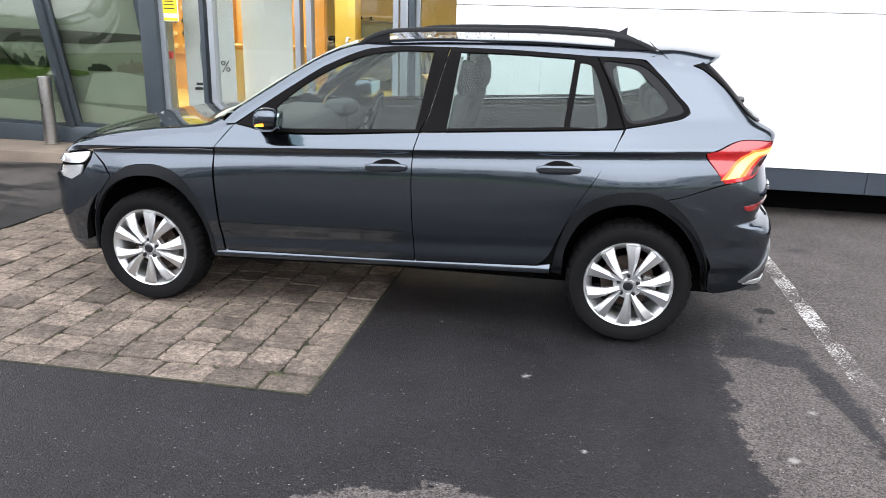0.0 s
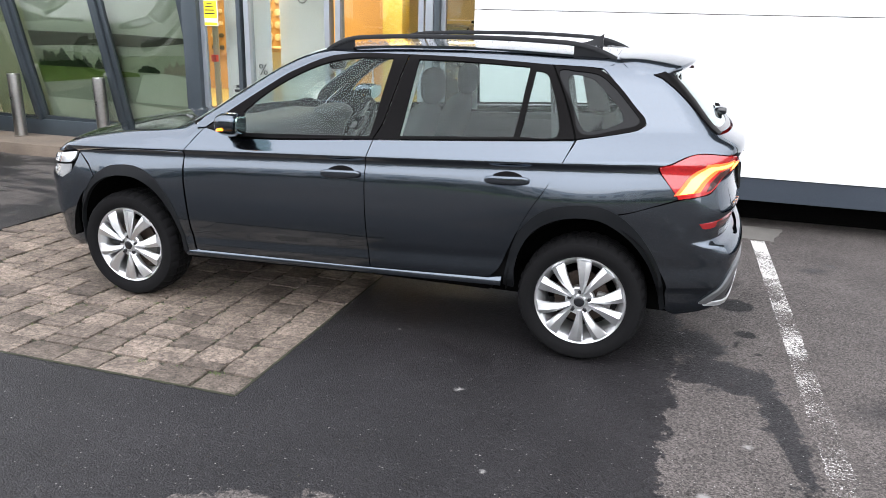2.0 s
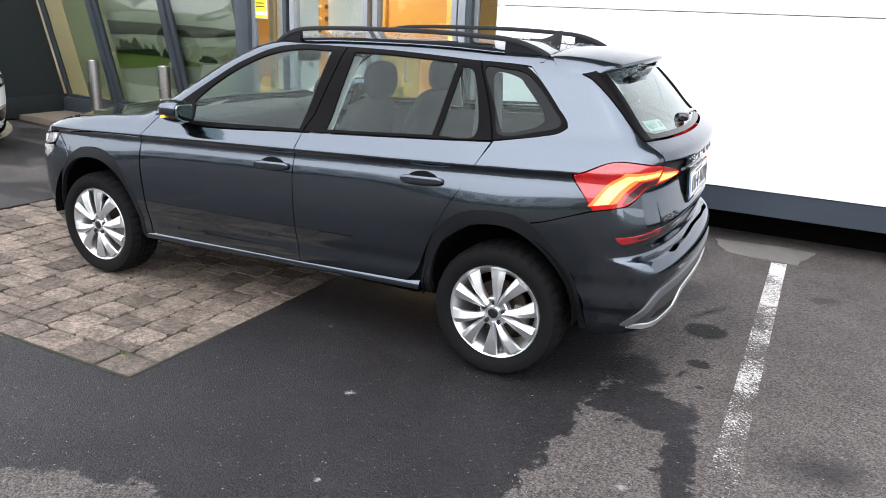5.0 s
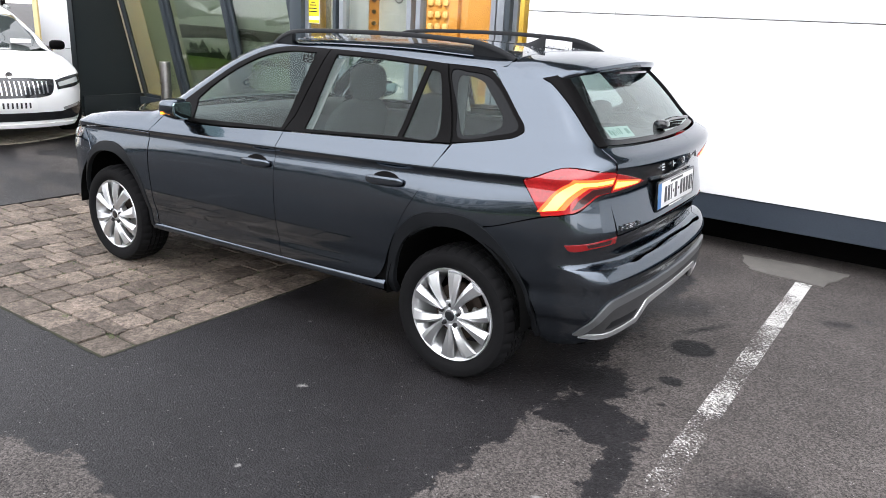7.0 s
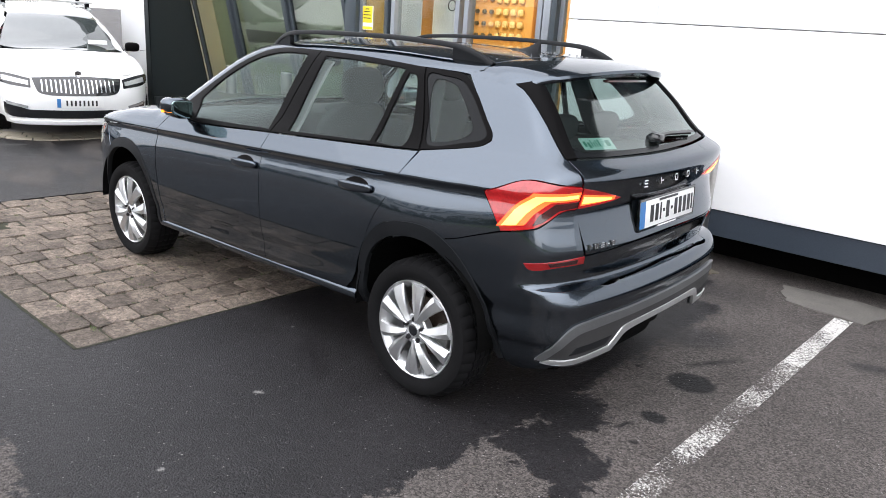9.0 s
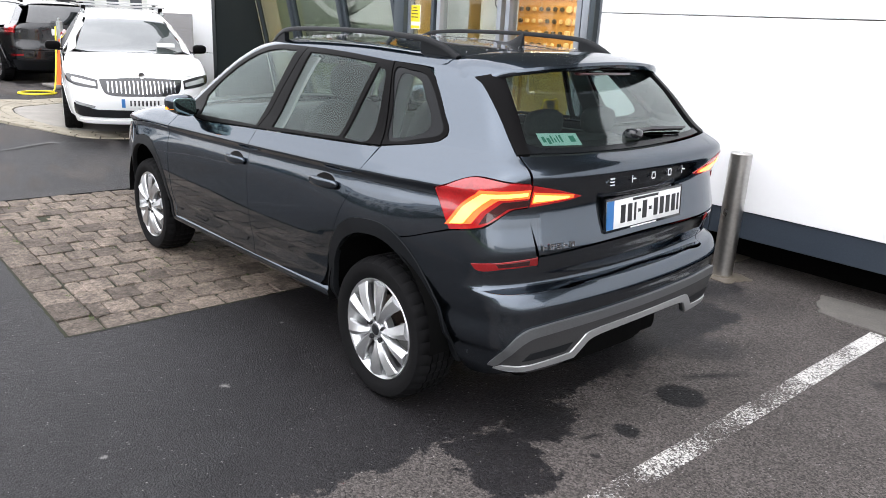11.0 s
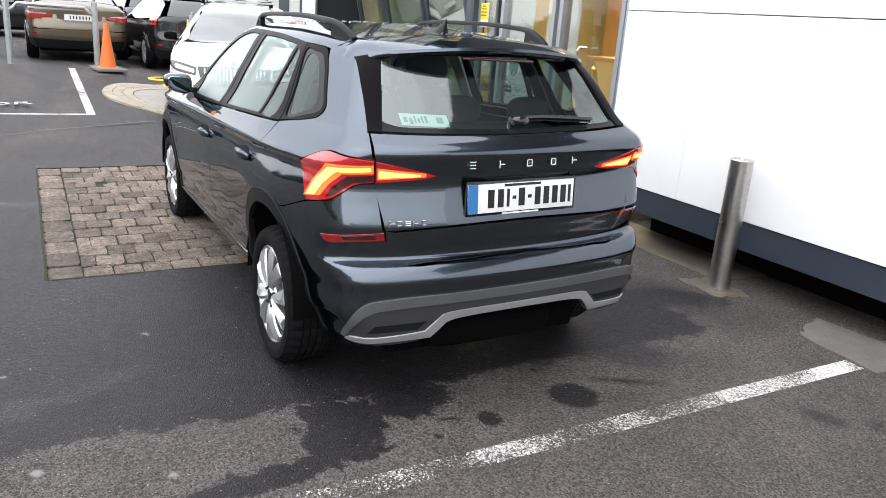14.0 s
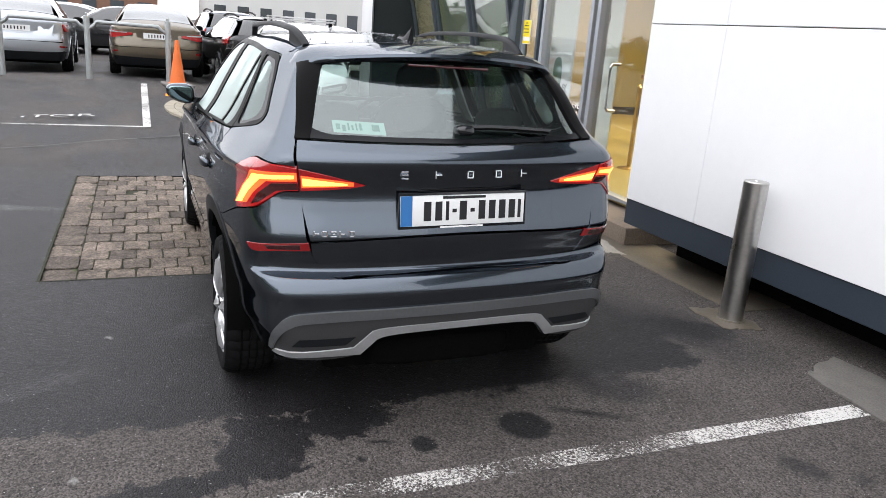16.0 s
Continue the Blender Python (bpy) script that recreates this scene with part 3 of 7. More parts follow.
vs_ = [bm.verts.new((x, prof[i][0], prof[i][1])) for x in (-8.55, -8.40) for i in (0, 1, 3, 2)]
for f in ((0, 1, 2, 3), (7, 6, 5, 4), (0, 4, 5, 1), (1, 5, 6, 2), (2, 6, 7, 3), (3, 7, 4, 0)):
    bm.faces.new([vs_[i] for i in f])
bmesh.ops.recalc_face_normals(bm, faces=bm.faces)
structure("wall_dark", bm, SLATE, "dark slate-grey panel wall")
structure("wall_dark_foot", block((-8.40, 2.30, 0.10), (-8.37, 3.27, 0.38), 0.004), SLATE, "dark foot of the panel wall", "trim")
pylon = structure("wall_pylon", block((-9.45, 2.36, 0.0), (-8.56, 5.0, 5.6), 0.01), WHITE, "white end wall of the showroom")
part("edge_trim", block((-8.555, 2.33, 0.1), (-8.41, 2.36, 5.6), 0.004), ALU, pylon)
for k in range(3):
    part("joint", block((-9.45, 2.354, 1.0 + 1.3 * k), (-8.57, 2.3595, 1.005 + 1.3 * k)), SLATE, pylon)

# landscape mirrored in the green glass, painted as flat colours behind it
REFLECTION = {k: surface("print_" + k, c, 0.45, vary=v, scale=sc, fine=60) for k, c, v, sc in (
    ("haze", (0.46, 0.48, 0.43), 0.12, 2.0), ("bridge", (0.085, 0.085, 0.07), 0.25, 3.0), ("far_hill", (0.36, 0.39, 0.31), 0.15, 4.0), ("lawn", (0.15, 0.22, 0.055), 0.22, 5.0),
    ("tree", (0.022, 0.040, 0.018), 0.5, 14.0), ("road", (0.36, 0.38, 0.34), 0.1, 3.0), ("kerb", (0.60, 0.63, 0.58), 0.1, 3.0), ("stone", (0.30, 0.27, 0.22), 0.2, 6.0))}
reflection_board = thing("painted_reflection", "painted reflection of a landscape, set behind the green glass", "poster")


def reflected_patch(name, pts, layer, key):
    """One flat colour field of the painted reflection."""
    bm = bmesh.new()
    f = bm.faces.new([bm.verts.new((x, front_y(z) + 0.10 - 0.003 * layer, z)) for x, z in pts])
    if f.normal.y > 0:
        f.normal_flip()
    bm.normal_update()
    bmesh.ops.solidify(bm, geom=bm.faces[:], thickness=0.002)
    return part(name, bm, REFLECTION[key], reflection_board)


def crest(x0, x1, base, h, n, seed):
    rnd = random.Random(seed)
    top = [(x0 + (x1 - x0) * k / n, base + h * (0.45 + 0.55 * rnd.random()) * min(1, 3 * k / n + 0.3, 3 * (1 - k / n) + 0.3)) for k in range(n + 1)]
    return [(x0, base), (x1, base)] + top[::-1]


reflected_patch("print_field", [(-7.22, 0.36), (-4.95, 0.36), (-4.95, 2.5), (-7.22, 2.5)], 0, "haze")
reflected_patch("print_field", [(-7.22, 0.36), (-4.95, 0.36), (-4.95, 1.0), (-7.22, 0.96)], 1, "road")
reflected_patch("print_field", [(-7.22, 0.95), (-4.95, 0.98), (-4.95, 1.20), (-6.0, 1.16), (-7.22, 1.22)], 2, "far_hill")
reflected_patch("print_field", [(-7.22, 1.24), (-6.6, 1.27), (-5.6, 1.27), (-5.0, 1.33), (-5.0, 1.385), (-5.9, 1.41), (-7.22, 1.42)], 3, "bridge")
reflected_patch("print_field", [(-7.22, 0.80), (-6.6, 0.86), (-5.75, 0.93), (-5.75, 0.965), (-6.4, 1.02), (-7.22, 1.03)], 3, "lawn")
reflected_patch("print_field", [(-7.22, 0.36), (-4.95, 0.36), (-4.95, 0.52), (-6.0, 0.60), (-7.22, 0.62)], 2, "kerb")
reflected_patch("print_field", [(-5.9, 0.62), (-5.0, 0.60), (-4.97, 0.92), (-5.35, 0.98), (-5.7, 0.95)], 4, "kerb")
reflected_patch("print_field", crest(-5.40, -4.97, 0.97, 0.17, 12, 8), 4, "stone")
for x0, x1, base, h, seed in ((-7.18, -6.62, 1.01, 0.22, 2), (-6.72, -6.40, 1.01, 0.15, 4), (-6.36, -5.98, 1.0, 0.15, 5), (-5.75, -5.45, 0.98, 0.10, 6)):
    reflected_patch("print_trees", crest(x0, x1, base, h, 22, seed), 5, "tree")
back_board = structure("wall_board", leaned(block((-8.28, 0.30, 0.34), (-7.32, 0.34, 4.5))), surface("khaki_board", (0.55, 0.55, 0.40), 0.6, vary=0.08, scale=1.5), "khaki board behind the glass", "wall")

# showroom inside
WOOD = surface("orange_lit_timber", (0.58, 0.33, 0.12), 0.5, vary=0.12, scale=3, fine=40)
CREAM = surface("cream_wall", (0.72, 0.62, 0.33), 0.7, vary=0.05)
BROWN = surface("brown_timber", (0.14, 0.08, 0.03), 0.5, vary=0.15, scale=3)
YELLOW = surface("yellow_wall", (0.72, 0.58, 0.16), 0.6, vary=0.06)
CARPET = surface("tan_floor", (0.52, 0.42, 0.15), 0.5, vary=0.15)
structure("floor", block((-12.0, 3.42, 0.05), (-0.9, 17.0, 0.20)), CARPET, "pale showroom floor", "floor")
structure("floor_strip", block((-4.9, 3.0, 0.05), (-1.42, 3.42, 0.215)), CARPET, "pale floor inside the doors", "floor")
structure("wall_back", block((-12.0, 17.0, 0.2), (-0.9, 17.2, 4.0)), CREAM, "cream back wall of the showroom")
structure("wall_display", block((-10.4, 9.7, 0.2), (-5.2, 9.85, 3.6)), WOOD, "orange timber display wall")
structure("wall_side", block((-0.98, 3.0, 0.2), (-0.85, 17.0, 4.0)), BROWN, "brown timber side wall")
structure("wall_inner", block((-12.0, 3.6, 0.2), (-11.85, 17.0, 4.0)), CREAM, "cream inner wall")
structure("column", block((-3.75, 5.9, 0.2), (-3.45, 6.2, 3.6), 0.01), YELLOW, "yellow column", "column")
structure("ceiling", block((-12.0, 3.4, 3.6), (-0.9, 17.0, 3.8)), CREAM, "showroom ceiling", "ceiling")
structure("roof", block((-12.2, 3.0, 4.8), (9.0, 18.0, 5.2)), SLATE, "flat showroom roof", "roof")
for x, y, p in ((-3.4, 5.2, 110), (-7.0, 7.6, 130), (-4.5, 12.0, 130)):
    lamp = new("ceiling_lamp", bpy.data.lights.new("ceiling_lamp", "AREA"))
    lamp.data.energy, lamp.data.size, lamp.data.color = p, 1.4, (1.0, 0.81, 0.48)
    lamp.matrix_world = look((x, y, 3.55), (x, y, 0))
# the rest of the yard's frontage, behind and beyond the camera, stays open

# ---- across the road: what the glass and the paint mirror ----
LAWN = surface("mown_grass", (0.075, 0.13, 0.030), 0.9, vary=0.35, scale=1.2, fine=60, bump=0.8)
LEAF = surface("hedge_leaves", (0.030, 0.055, 0.018), 0.7, vary=0.5, scale=3, fine=30)
PALE = surface("pale_render", (0.55, 0.55, 0.53), 0.8, vary=0.06, scale=0.5)
DARKROOF = surface("dark_roof_sheet", (0.06, 0.06, 0.065), 0.6, vary=0.1)
WINDARK = surface("dark_window", (0.05, 0.06, 0.07), 0.1, vary=0.2)
BRICK = surface("brown_brick_front", (0.20, 0.11, 0.075), 0.85, vary=0.2, scale=2, fine=30)

structure("verge", block((-60, -24, -0.1), (60, -14.5, 0.10), 0.02), LAWN, "mown grass verge across the road", "grass")


def leaves(name, x0, x1, y, h, depth, n, label):
    """A hedge or bush row: many small leaf clumps with an uneven top."""
    rnd = random.Random(int(abs(x0 * 10 + y)))
    vs, fs = [], []
    for _ in range(n):
        x = rnd.uniform(x0, x1)
        top = h * (0.65 + 0.35 * math.sin(x * 1.7 + y) * math.sin(x * 0.6) + 0.25 * rnd.random())
        c = Vector((x, y + rnd.uniform(-depth, depth), rnd.uniform(0.05, 1) ** 0.7 * top))
        for _ in range(4):
            d = Vector((rnd.gauss(0, 1), rnd.gauss(0, 1), rnd.gauss(0, 1))).normalized()
            e_ = d.orthogonal().normalized()
            s, o = rnd.uniform(0.10, 0.22), Vector((rnd.gauss(0, 0.16), rnd.gauss(0, 0.16), rnd.gauss(0, 0.12)))
            k = len(vs)
            vs += [c + o - d * s, c + o + e_ * s * 0.45, c + o + d * s, c + o - e_ * s * 0.45]
            fs.append((k, k + 1, k + 2, k + 3))
    return tagged(link(name, mesh_of(name, vs, fs, LEAF, smooth=False)), label, "hedge", kind="stuff")


leaves("hedge", -45, 10, -24.5, 2.2, 1.0, 5200, "dark green hedge and shrubs along the verge")


def building(name, x0, x1, y0, y1, h, material, label, cols, rows, face="+y", roof=DARKROOF):
    """A far building with its storeys of windows and a roof edge."""
    ob = thing(name, label, "building", pose(0, 0, 0))
    part("wall", block((x0, y0, -0.5), (x1, y1, h)), material, ob)
    part("roof", block((x0 - 0.2, y0 - 0.2, h), (x1 + 0.2, y1 + 0.2, h + 0.35)), roof, ob)
    me = None
    for r in range(rows):
        for c in range(cols):
            z = h * (r + 0.35) / rows
            if face in ("+y", "-y"):
                w_, y = (x1 - x0) / cols, y1 if face == "+y" else y0
                p = (x0 + w_ * (c + 0.5), y, z)
                size = (w_ * 0.5, 0.12, h / rows * 0.45)
            else:
                w_, x = (y1 - y0) / cols, x1
                p = (x, y0 + w_ * (c + 0.5), z)
                size = (0.12, w_ * 0.5, h / rows * 0.45)
            if me is None:
                me = shared_mesh("window", block([-s / 2 for s in size[:2]] + [0], [s / 2 for s in size[:2]] + [size[2]], 0.02, 1), WINDARK)
            link("window", me, ob, "", pose(*p))
    return ob


def shared_mesh(name, bm, material):
    me = bpy.data.meshes.new(name)
    bm.to_mesh(me)
    bm.free()
    me.materials.append(material)
    return me


building("office_building", -60, 30, -52, -42, 9.0, PALE, "long pale two-storey building across the road", 26, 2)
building("canopy_building", -30, -6, -40, -33, 4.2, PALE, "low pale building with a dark flat roof", 7, 1)
# added out of view, a low horizon for the tailgate to mirror
building("backdrop_block", 48, 70, -40, 20, 4.5, PALE, "unseen pale block far behind the camera, added for reflections", 8, 2, face="-x")

# beyond the bays
building("brick_building", -75, -68, -8, 0.5, 6.0, BRICK, "brown brick industrial unit", 4, 2, face="+x")
building("white_building", -70, -60, 4.0, 20, 6.5, PALE, "white rendered building with small windows", 9, 2, face="+x")
building("blue_glass_building", -90, -80, -30, -9.5, 7.0, PALE, "pale unit with blue windows", 6, 2, face="+x")

# ---- the grey car: its form ----
def curve(xs, ys):
    """A smooth curve through a few points (monotone between them)."""
    xs, ys = np.array(xs, float), np.array(ys, float)
    d = np.diff(ys) / np.diff(xs)
    m = np.r_[d[0], np.where(d[1:] * d[:-1] > 0, 2 * d[1:] * d[:-1] / (d[1:] + d[:-1] + 1e-12), 0), d[-1]]

    def at(x):
        x = np.clip(np.asarray(x, float), xs[0], xs[-1])
        i = np.clip(np.searchsorted(xs, x) - 1, 0, len(xs) - 2)
        h = xs[i + 1] - xs[i]
        t = (x - xs[i]) / h
        return (ys[i] * (1 + 2 * t) + h * m[i] * t) * (1 - t) ** 2 + (ys[i + 1] * (3 - 2 * t) - h * m[i + 1] * (1 - t)) * t * t

    return at


RISE, MID = 0.042, -0.013
WIDTH = curve([0.10, 0.25, 0.33, 0.37, 0.41, 0.450, 0.462, 0.52, 0.62, 0.70, 0.78, 0.84, 0.88, 0.905, 0.925, 0.940, 0.955, 1.00, 1.05, 1.12, 1.25, 1.44, 1.56],
              [0.70, 0.800, 0.832, 0.856, 0.8625, 0.8635, 0.864, 0.876, 0.8865, 0.8895, 0.8885, 0.8845, 0.8775, 0.8707, 0.8672, 0.8705, 0.8790, 0.858, 0.831, 0.785, 0.718, 0.612, 0.53])
TAPER = curve([-3.45, -3.30, -3.15, -2.95, -2.65, -2.2, -1.2, -0.4, 0.0, 0.3, 0.45, 0.62, 0.9],
              [-0.26, -0.15, -0.085, -0.032, -0.006, -0.006, 0.0, -0.004, -0.018, -0.048, -0.068, -0.105, -0.20])
TAPER_TOP = curve([-3.4, -2.3, -1.7, -1.0, -0.3, 0.2, 0.5, 0.8], [-0.1, -0.045, -0.012, 0.0, -0.01, -0.055, -0.07, -0.08])
TOP = curve([-3.52, -3.40, -3.25, -3.05, -2.75, -2.48, -2.40, -2.33, -2.05, -1.75, -1.58, -1.38, -1.05, -0.6, -0.2, 0.15, 0.40, 0.55, 0.8],
            [0.55, 0.78, 0.895, 0.955, 1.004, 1.030, 1.042, 1.076, 1.240, 1.412, 1.474, 1.502, 1.519, 1.524, 1.512, 1.488, 1.455, 1.425, 1.36])
REAR = curve([0.10, 0.24, 0.32, 0.42, 0.53, 0.565, 0.585, 0.600, 0.640, 0.652, 0.660, 0.675, 0.74, 0.795, 0.812, 0.90, 0.955, 0.975, 1.03, 1.075, 1.088, 1.105, 1.145, 1.175, 1.30, 1.42, 1.52],
             [0.50, 0.62, 0.72, 0.745, 0.755, 0.760, 0.764, 0.762, 0.744, 0.726, 0.694, 0.688, 0.703, 0.7170, 0.7145, 0.692, 0.683, 0.685, 0.704, 0.718, 0.717, 0.706, 0.630, 0.586, 0.465, 0.345, 0.25])
NOSE = curve([0.10, 0.20, 0.32, 0.50, 0.65, 0.78, 0.88, 1.0], [-3.22, -3.36, -3.44, -3.475, -3.475, -3.44, -3.36, -3.15])


def smax(a, b, k):
    h = np.clip(k - np.abs(a - b), 0, None) / k
    return np.maximum(a, b) + h * h * k * 0.25


CAR = dict(width=WIDTH, taper=TAPER, taper_top=TAPER_TOP, top=TOP, rear=REAR, nose=NOSE, rise=RISE, mid=MID, screen=(-1.0, -1.9), belt=0.97, flare=0.016, corner=(0.30, 0.17))
FORM = CAR


def skin(x, y, z):
    """Below zero inside the car."""
    f_ = FORM
    y = np.abs(y - f_["mid"])
    zz = z - f_["rise"] * (x + 1.1)
    upper = np.clip((zz - f_["belt"]) / 0.12, 0, 1)
    flare = f_.get("flare", 0) * (np.exp(-((x + 0.02) / 0.40) ** 2) + 0.8 * np.exp(-((x + 2.62) / 0.42) ** 2)) * np.exp(-((zz - 0.76) / 0.105) ** 2)
    side = (y + 0.013 - flare - f_["width"](zz) - f_["taper"](x) * (1 - 0.45 * upper) - upper * f_["taper_top"](x)) * (1 - 0.12 * upper)
    x0, x1 = f_["screen"]
    top = (z - f_["top"](x - 0.16 * y * y * np.clip((x0 - x) / 0.5, 0, 1)) + (0.05 + 0.06 * np.clip((x - x1) / 0.6, 0, 1)) * y * y) * 0.8
    lower = np.clip((0.7 - z) / 0.3, 0, 1)
    rear = x - f_["rear"](z) + (0.13 - 0.02 * lower) * y * y + f_.get("corner", (0.10, 0.10))[0] * (1 - lower) * y ** 6 + f_.get("corner", (0.10, 0.10))[1] * lower * y ** 6
    nose = f_["nose"](z) + 0.26 * y * y + 0.2 * y ** 6 - x
    f = smax(side, top, 0.07 - 0.035 * np.clip((-2.25 - x) / 0.15, 0, 1))
    f = smax(f, rear, 0.07)
    return smax(f, nose, 0.14)


def cast(p, d, far=2.2):
    """Where rays from p along d first enter the skin."""
    p, d = np.asarray(p, float), np.asarray(d, float)
    lo, hi = np.zeros(len(p)), np.full(len(p), far)
    s = np.zeros(len(p))
    hit = np.zeros(len(p), bool)
    near, best = np.zeros(len(p)), np.full(len(p), 1e9)
    for k in range(1, 111):
        t = far * k / 110
        q = p + d * t
        f = skin(q[:, 0], q[:, 1], q[:, 2])
        near, best = np.where(f < best, t, near), np.minimum(best, f)
        now = (f < 0) & ~hit
        lo[now], hi[now] = far * (k - 1) / 110, t
        hit |= now
    for _ in range(28):
        s = (lo + hi) / 2
        q = p + d * s[:, None]
        inside = skin(q[:, 0], q[:, 1], q[:, 2]) < 0
        hi, lo = np.where(inside, s, hi), np.where(inside, lo, s)
    s = np.where(hit, s, near)
    return p + d * s[:, None], hit


def slope(p, e=0.008):
    """The outward normal of the skin."""
    x, y, z = p.T
    g = np.stack([skin(x + e, y, z) - skin(x - e, y, z), skin(x, y + e, z) - skin(x, y - e, z), skin(x, y, z + e) - skin(x, y, z - e)], 1)
    return g / (np.linalg.norm(g, axis=1)[:, None] + 1e-9)
from mathutils import geometry

AXIS, LEAN = -0.6, 0.02


def settle_car(p):
    """The car leans a little to its left."""
    p = np.array(p, float)
    if FORM is CAR:
        p[:, 2] += LEAN * (p[:, 1] + 0.84)
    return p


def project(way, uv, e=0.008):
    """Lays flat points on the skin, seen from the side, the back, above or round the tail (degrees and height)."""
    u, v = np.asarray(uv, float).T
    if way == "side":
        p, d = np.stack([u, np.full(len(u), -1.3), v], 1), np.tile([0, 1, 0], (len(u), 1))
    elif way == "back":
        p, d = np.stack([np.full(len(u), 1.4), u, v], 1), np.tile([-1, 0, 0], (len(u), 1))
    elif way == "front":
        p, d = np.stack([np.full(len(u), -4.2), u, v], 1), np.tile([1, 0, 0], (len(u), 1))
    elif way == "top":
        p, d = np.stack([u, v, np.full(len(u), 2.2)], 1), np.tile([0, 0, -1], (len(u), 1))
    else:
        c, s = np.cos(np.radians(u)), np.sin(np.radians(u))
        p, d = np.stack([AXIS + 2.0 * c, 2.0 * s, v], 1), np.stack([-c, -s, 0 * c], 1)
    q, _ = cast(p, d, 1.95)
    return q, slope(q, e)


def turned(pts):
    """Side points (x, z) as points round the tail."""
    q, _ = project("side", [p[:2] for p in pts])
    return [(math.degrees(math.atan2(b, a - AXIS)), c, *p[2:]) for (a, b, c), p in zip(q, pts)]


CREASES = (0.405, 0.45, 0.463, 0.88, 0.905, 0.918, 0.925, 0.932, 0.940, 0.948, 0.955, 0.9605, 0.97)


def flat_mesh(loops, du, dv, creases=()):
    bm = bmesh.new()
    pts = [Vector((a, b, 0)) for lp in loops for a, b in lp]
    from_tess = geometry.tessellate_polygon([[Vector((a, b, 0)) for a, b in lp] for lp in loops])
    vs = [bm.verts.new(p) for p in pts]
    for t in from_tess:
        if len(set(t)) == 3:
            try:
                bm.faces.new([vs[i] for i in t])
            except ValueError:
                pass
    u, v = [p.x for p in pts], [p.y for p in pts]
    for axis, lo, hi, step in ((0, min(u), max(u), du), (1, min(v), max(v), dv)):
        for k in range(math.floor(lo / step) + 1, math.ceil(hi / step)):
            co, no = Vector((0, 0, 0)), Vector((0, 0, 0))
            co[axis], no[axis] = k * step, 1
            bmesh.ops.bisect_plane(bm, geom=bm.verts[:] + bm.edges[:] + bm.faces[:], plane_co=co, plane_no=no, dist=1e-5)
    for c in creases:
        bmesh.ops.bisect_plane(bm, geom=bm.verts[:] + bm.edges[:] + bm.faces[:], plane_co=Vector((-1.1, c, 0)), plane_no=Vector((-RISE, 1, 0)), dist=1e-5)
    bmesh.ops.remove_doubles(bm, verts=bm.verts[:], dist=2e-5)
    bm.verts.index_update()
    uv = np.array([(w.co.x, w.co.y) for w in bm.verts])
    faces = [[w.index for w in f.verts] for f in bm.faces]
    rim = []
    for e in bm.edges:
        if len(e.link_faces) == 1:
            lp = e.link_loops[0]
            rim.append((lp.vert.index, lp.link_loop_next.vert.index))
    bm.free()
    return uv, faces, rim


def panel(name, way, outer, material, parent, holes=(), lift=0.0, thick=0.012, gap=0.0025, du=None, dv=0.025, mirror=False, label=""):
    """A panel of the skin with its own outline, edge and depth."""
    du = du or (3.0 if way == "round" else 0.06)
    loops = [shrink(np.array(outer, float) if not isinstance(outer, list) else loop(outer), gap if way != "round" else 0)]
    loops += [loop(h) if isinstance(h, list) else np.array(h) for h in holes]
    uv, faces, rim = flat_mesh(loops, du, dv, CREASES if way == "side" and FORM is CAR and material is PAINT else ())
    p, n = project(way, uv, 0.05 if "glass" in material.name else 0.005)
    p = p + n * lift
    if mirror:
        p[:, 1], n[:, 1] = 2 * FORM["mid"] - p[:, 1], -n[:, 1]
    f0 = np.array([np.cross(p[f[1]] - p[f[0]], p[f[2]] - p[f[0]]) @ n[f[0]] for f in faces])
    if f0.sum() < 0:
        faces = [f[::-1] for f in faces]
        rim = [(b, a) for a, b in rim]
    verts, norms = list(p), list(n)
    for a, b in rim:
        out = np.cross(p[b] - p[a], n[a])
        out /= np.linalg.norm(out) + 1e-9
        k = len(verts)
        verts += [p[a], p[b], p[b] - n[b] * thick, p[a] - n[a] * thick]
        soft_a, soft_b = n[a] * 0.5 + out, n[b] * 0.5 + out
        norms += [soft_a / np.linalg.norm(soft_a), soft_b / np.linalg.norm(soft_b), out, out]
        faces.append([k + 1, k, k + 3, k + 2])
    me = mesh_of(name, settle_car(verts), faces, material, True, norms)
    return link(name, me, parent, label)


def both(name, *args, **kw):
    """The same panel on the left and the right."""
    return panel(name, *args, **kw), panel(name, *args, mirror=True, **kw)

# ---- the grey car ----
car = thing("hatchback_car", "dark grey five-door crossover car with lit tail lamps", "car")

A_SHUT = [(-2.128, 1.03, 0), (-2.175, 0.965), (-2.212, 0.905), (-2.218, 0.794), (-2.211, 0.64), (-2.203, 0.479), (-2.182, 0.340, 0)]
B_SHUT = [(-1.103, 1.040, 0), (-1.126, 0.95), (-1.132, 0.86), (-1.123, 0.561), (-1.110, 0.362, 0)]
C_SHUT = [(-0.088, 1.100, 0), (-0.133, 0.998), (-0.194, 0.886), (-0.266, 0.769), (-0.326, 0.649), (-0.366, 0.555), (-0.415, 0.441), (-0.467, 0.389, 0)]
ARCH_F_OUT = [(-2.242, 0.325), (-2.265, 0.458), (-2.319, 0.617), (-2.408, 0.737), (-2.521, 0.792), (-2.638, 0.797), (-2.736, 0.777), (-2.830, 0.715), (-2.925, 0.600)]
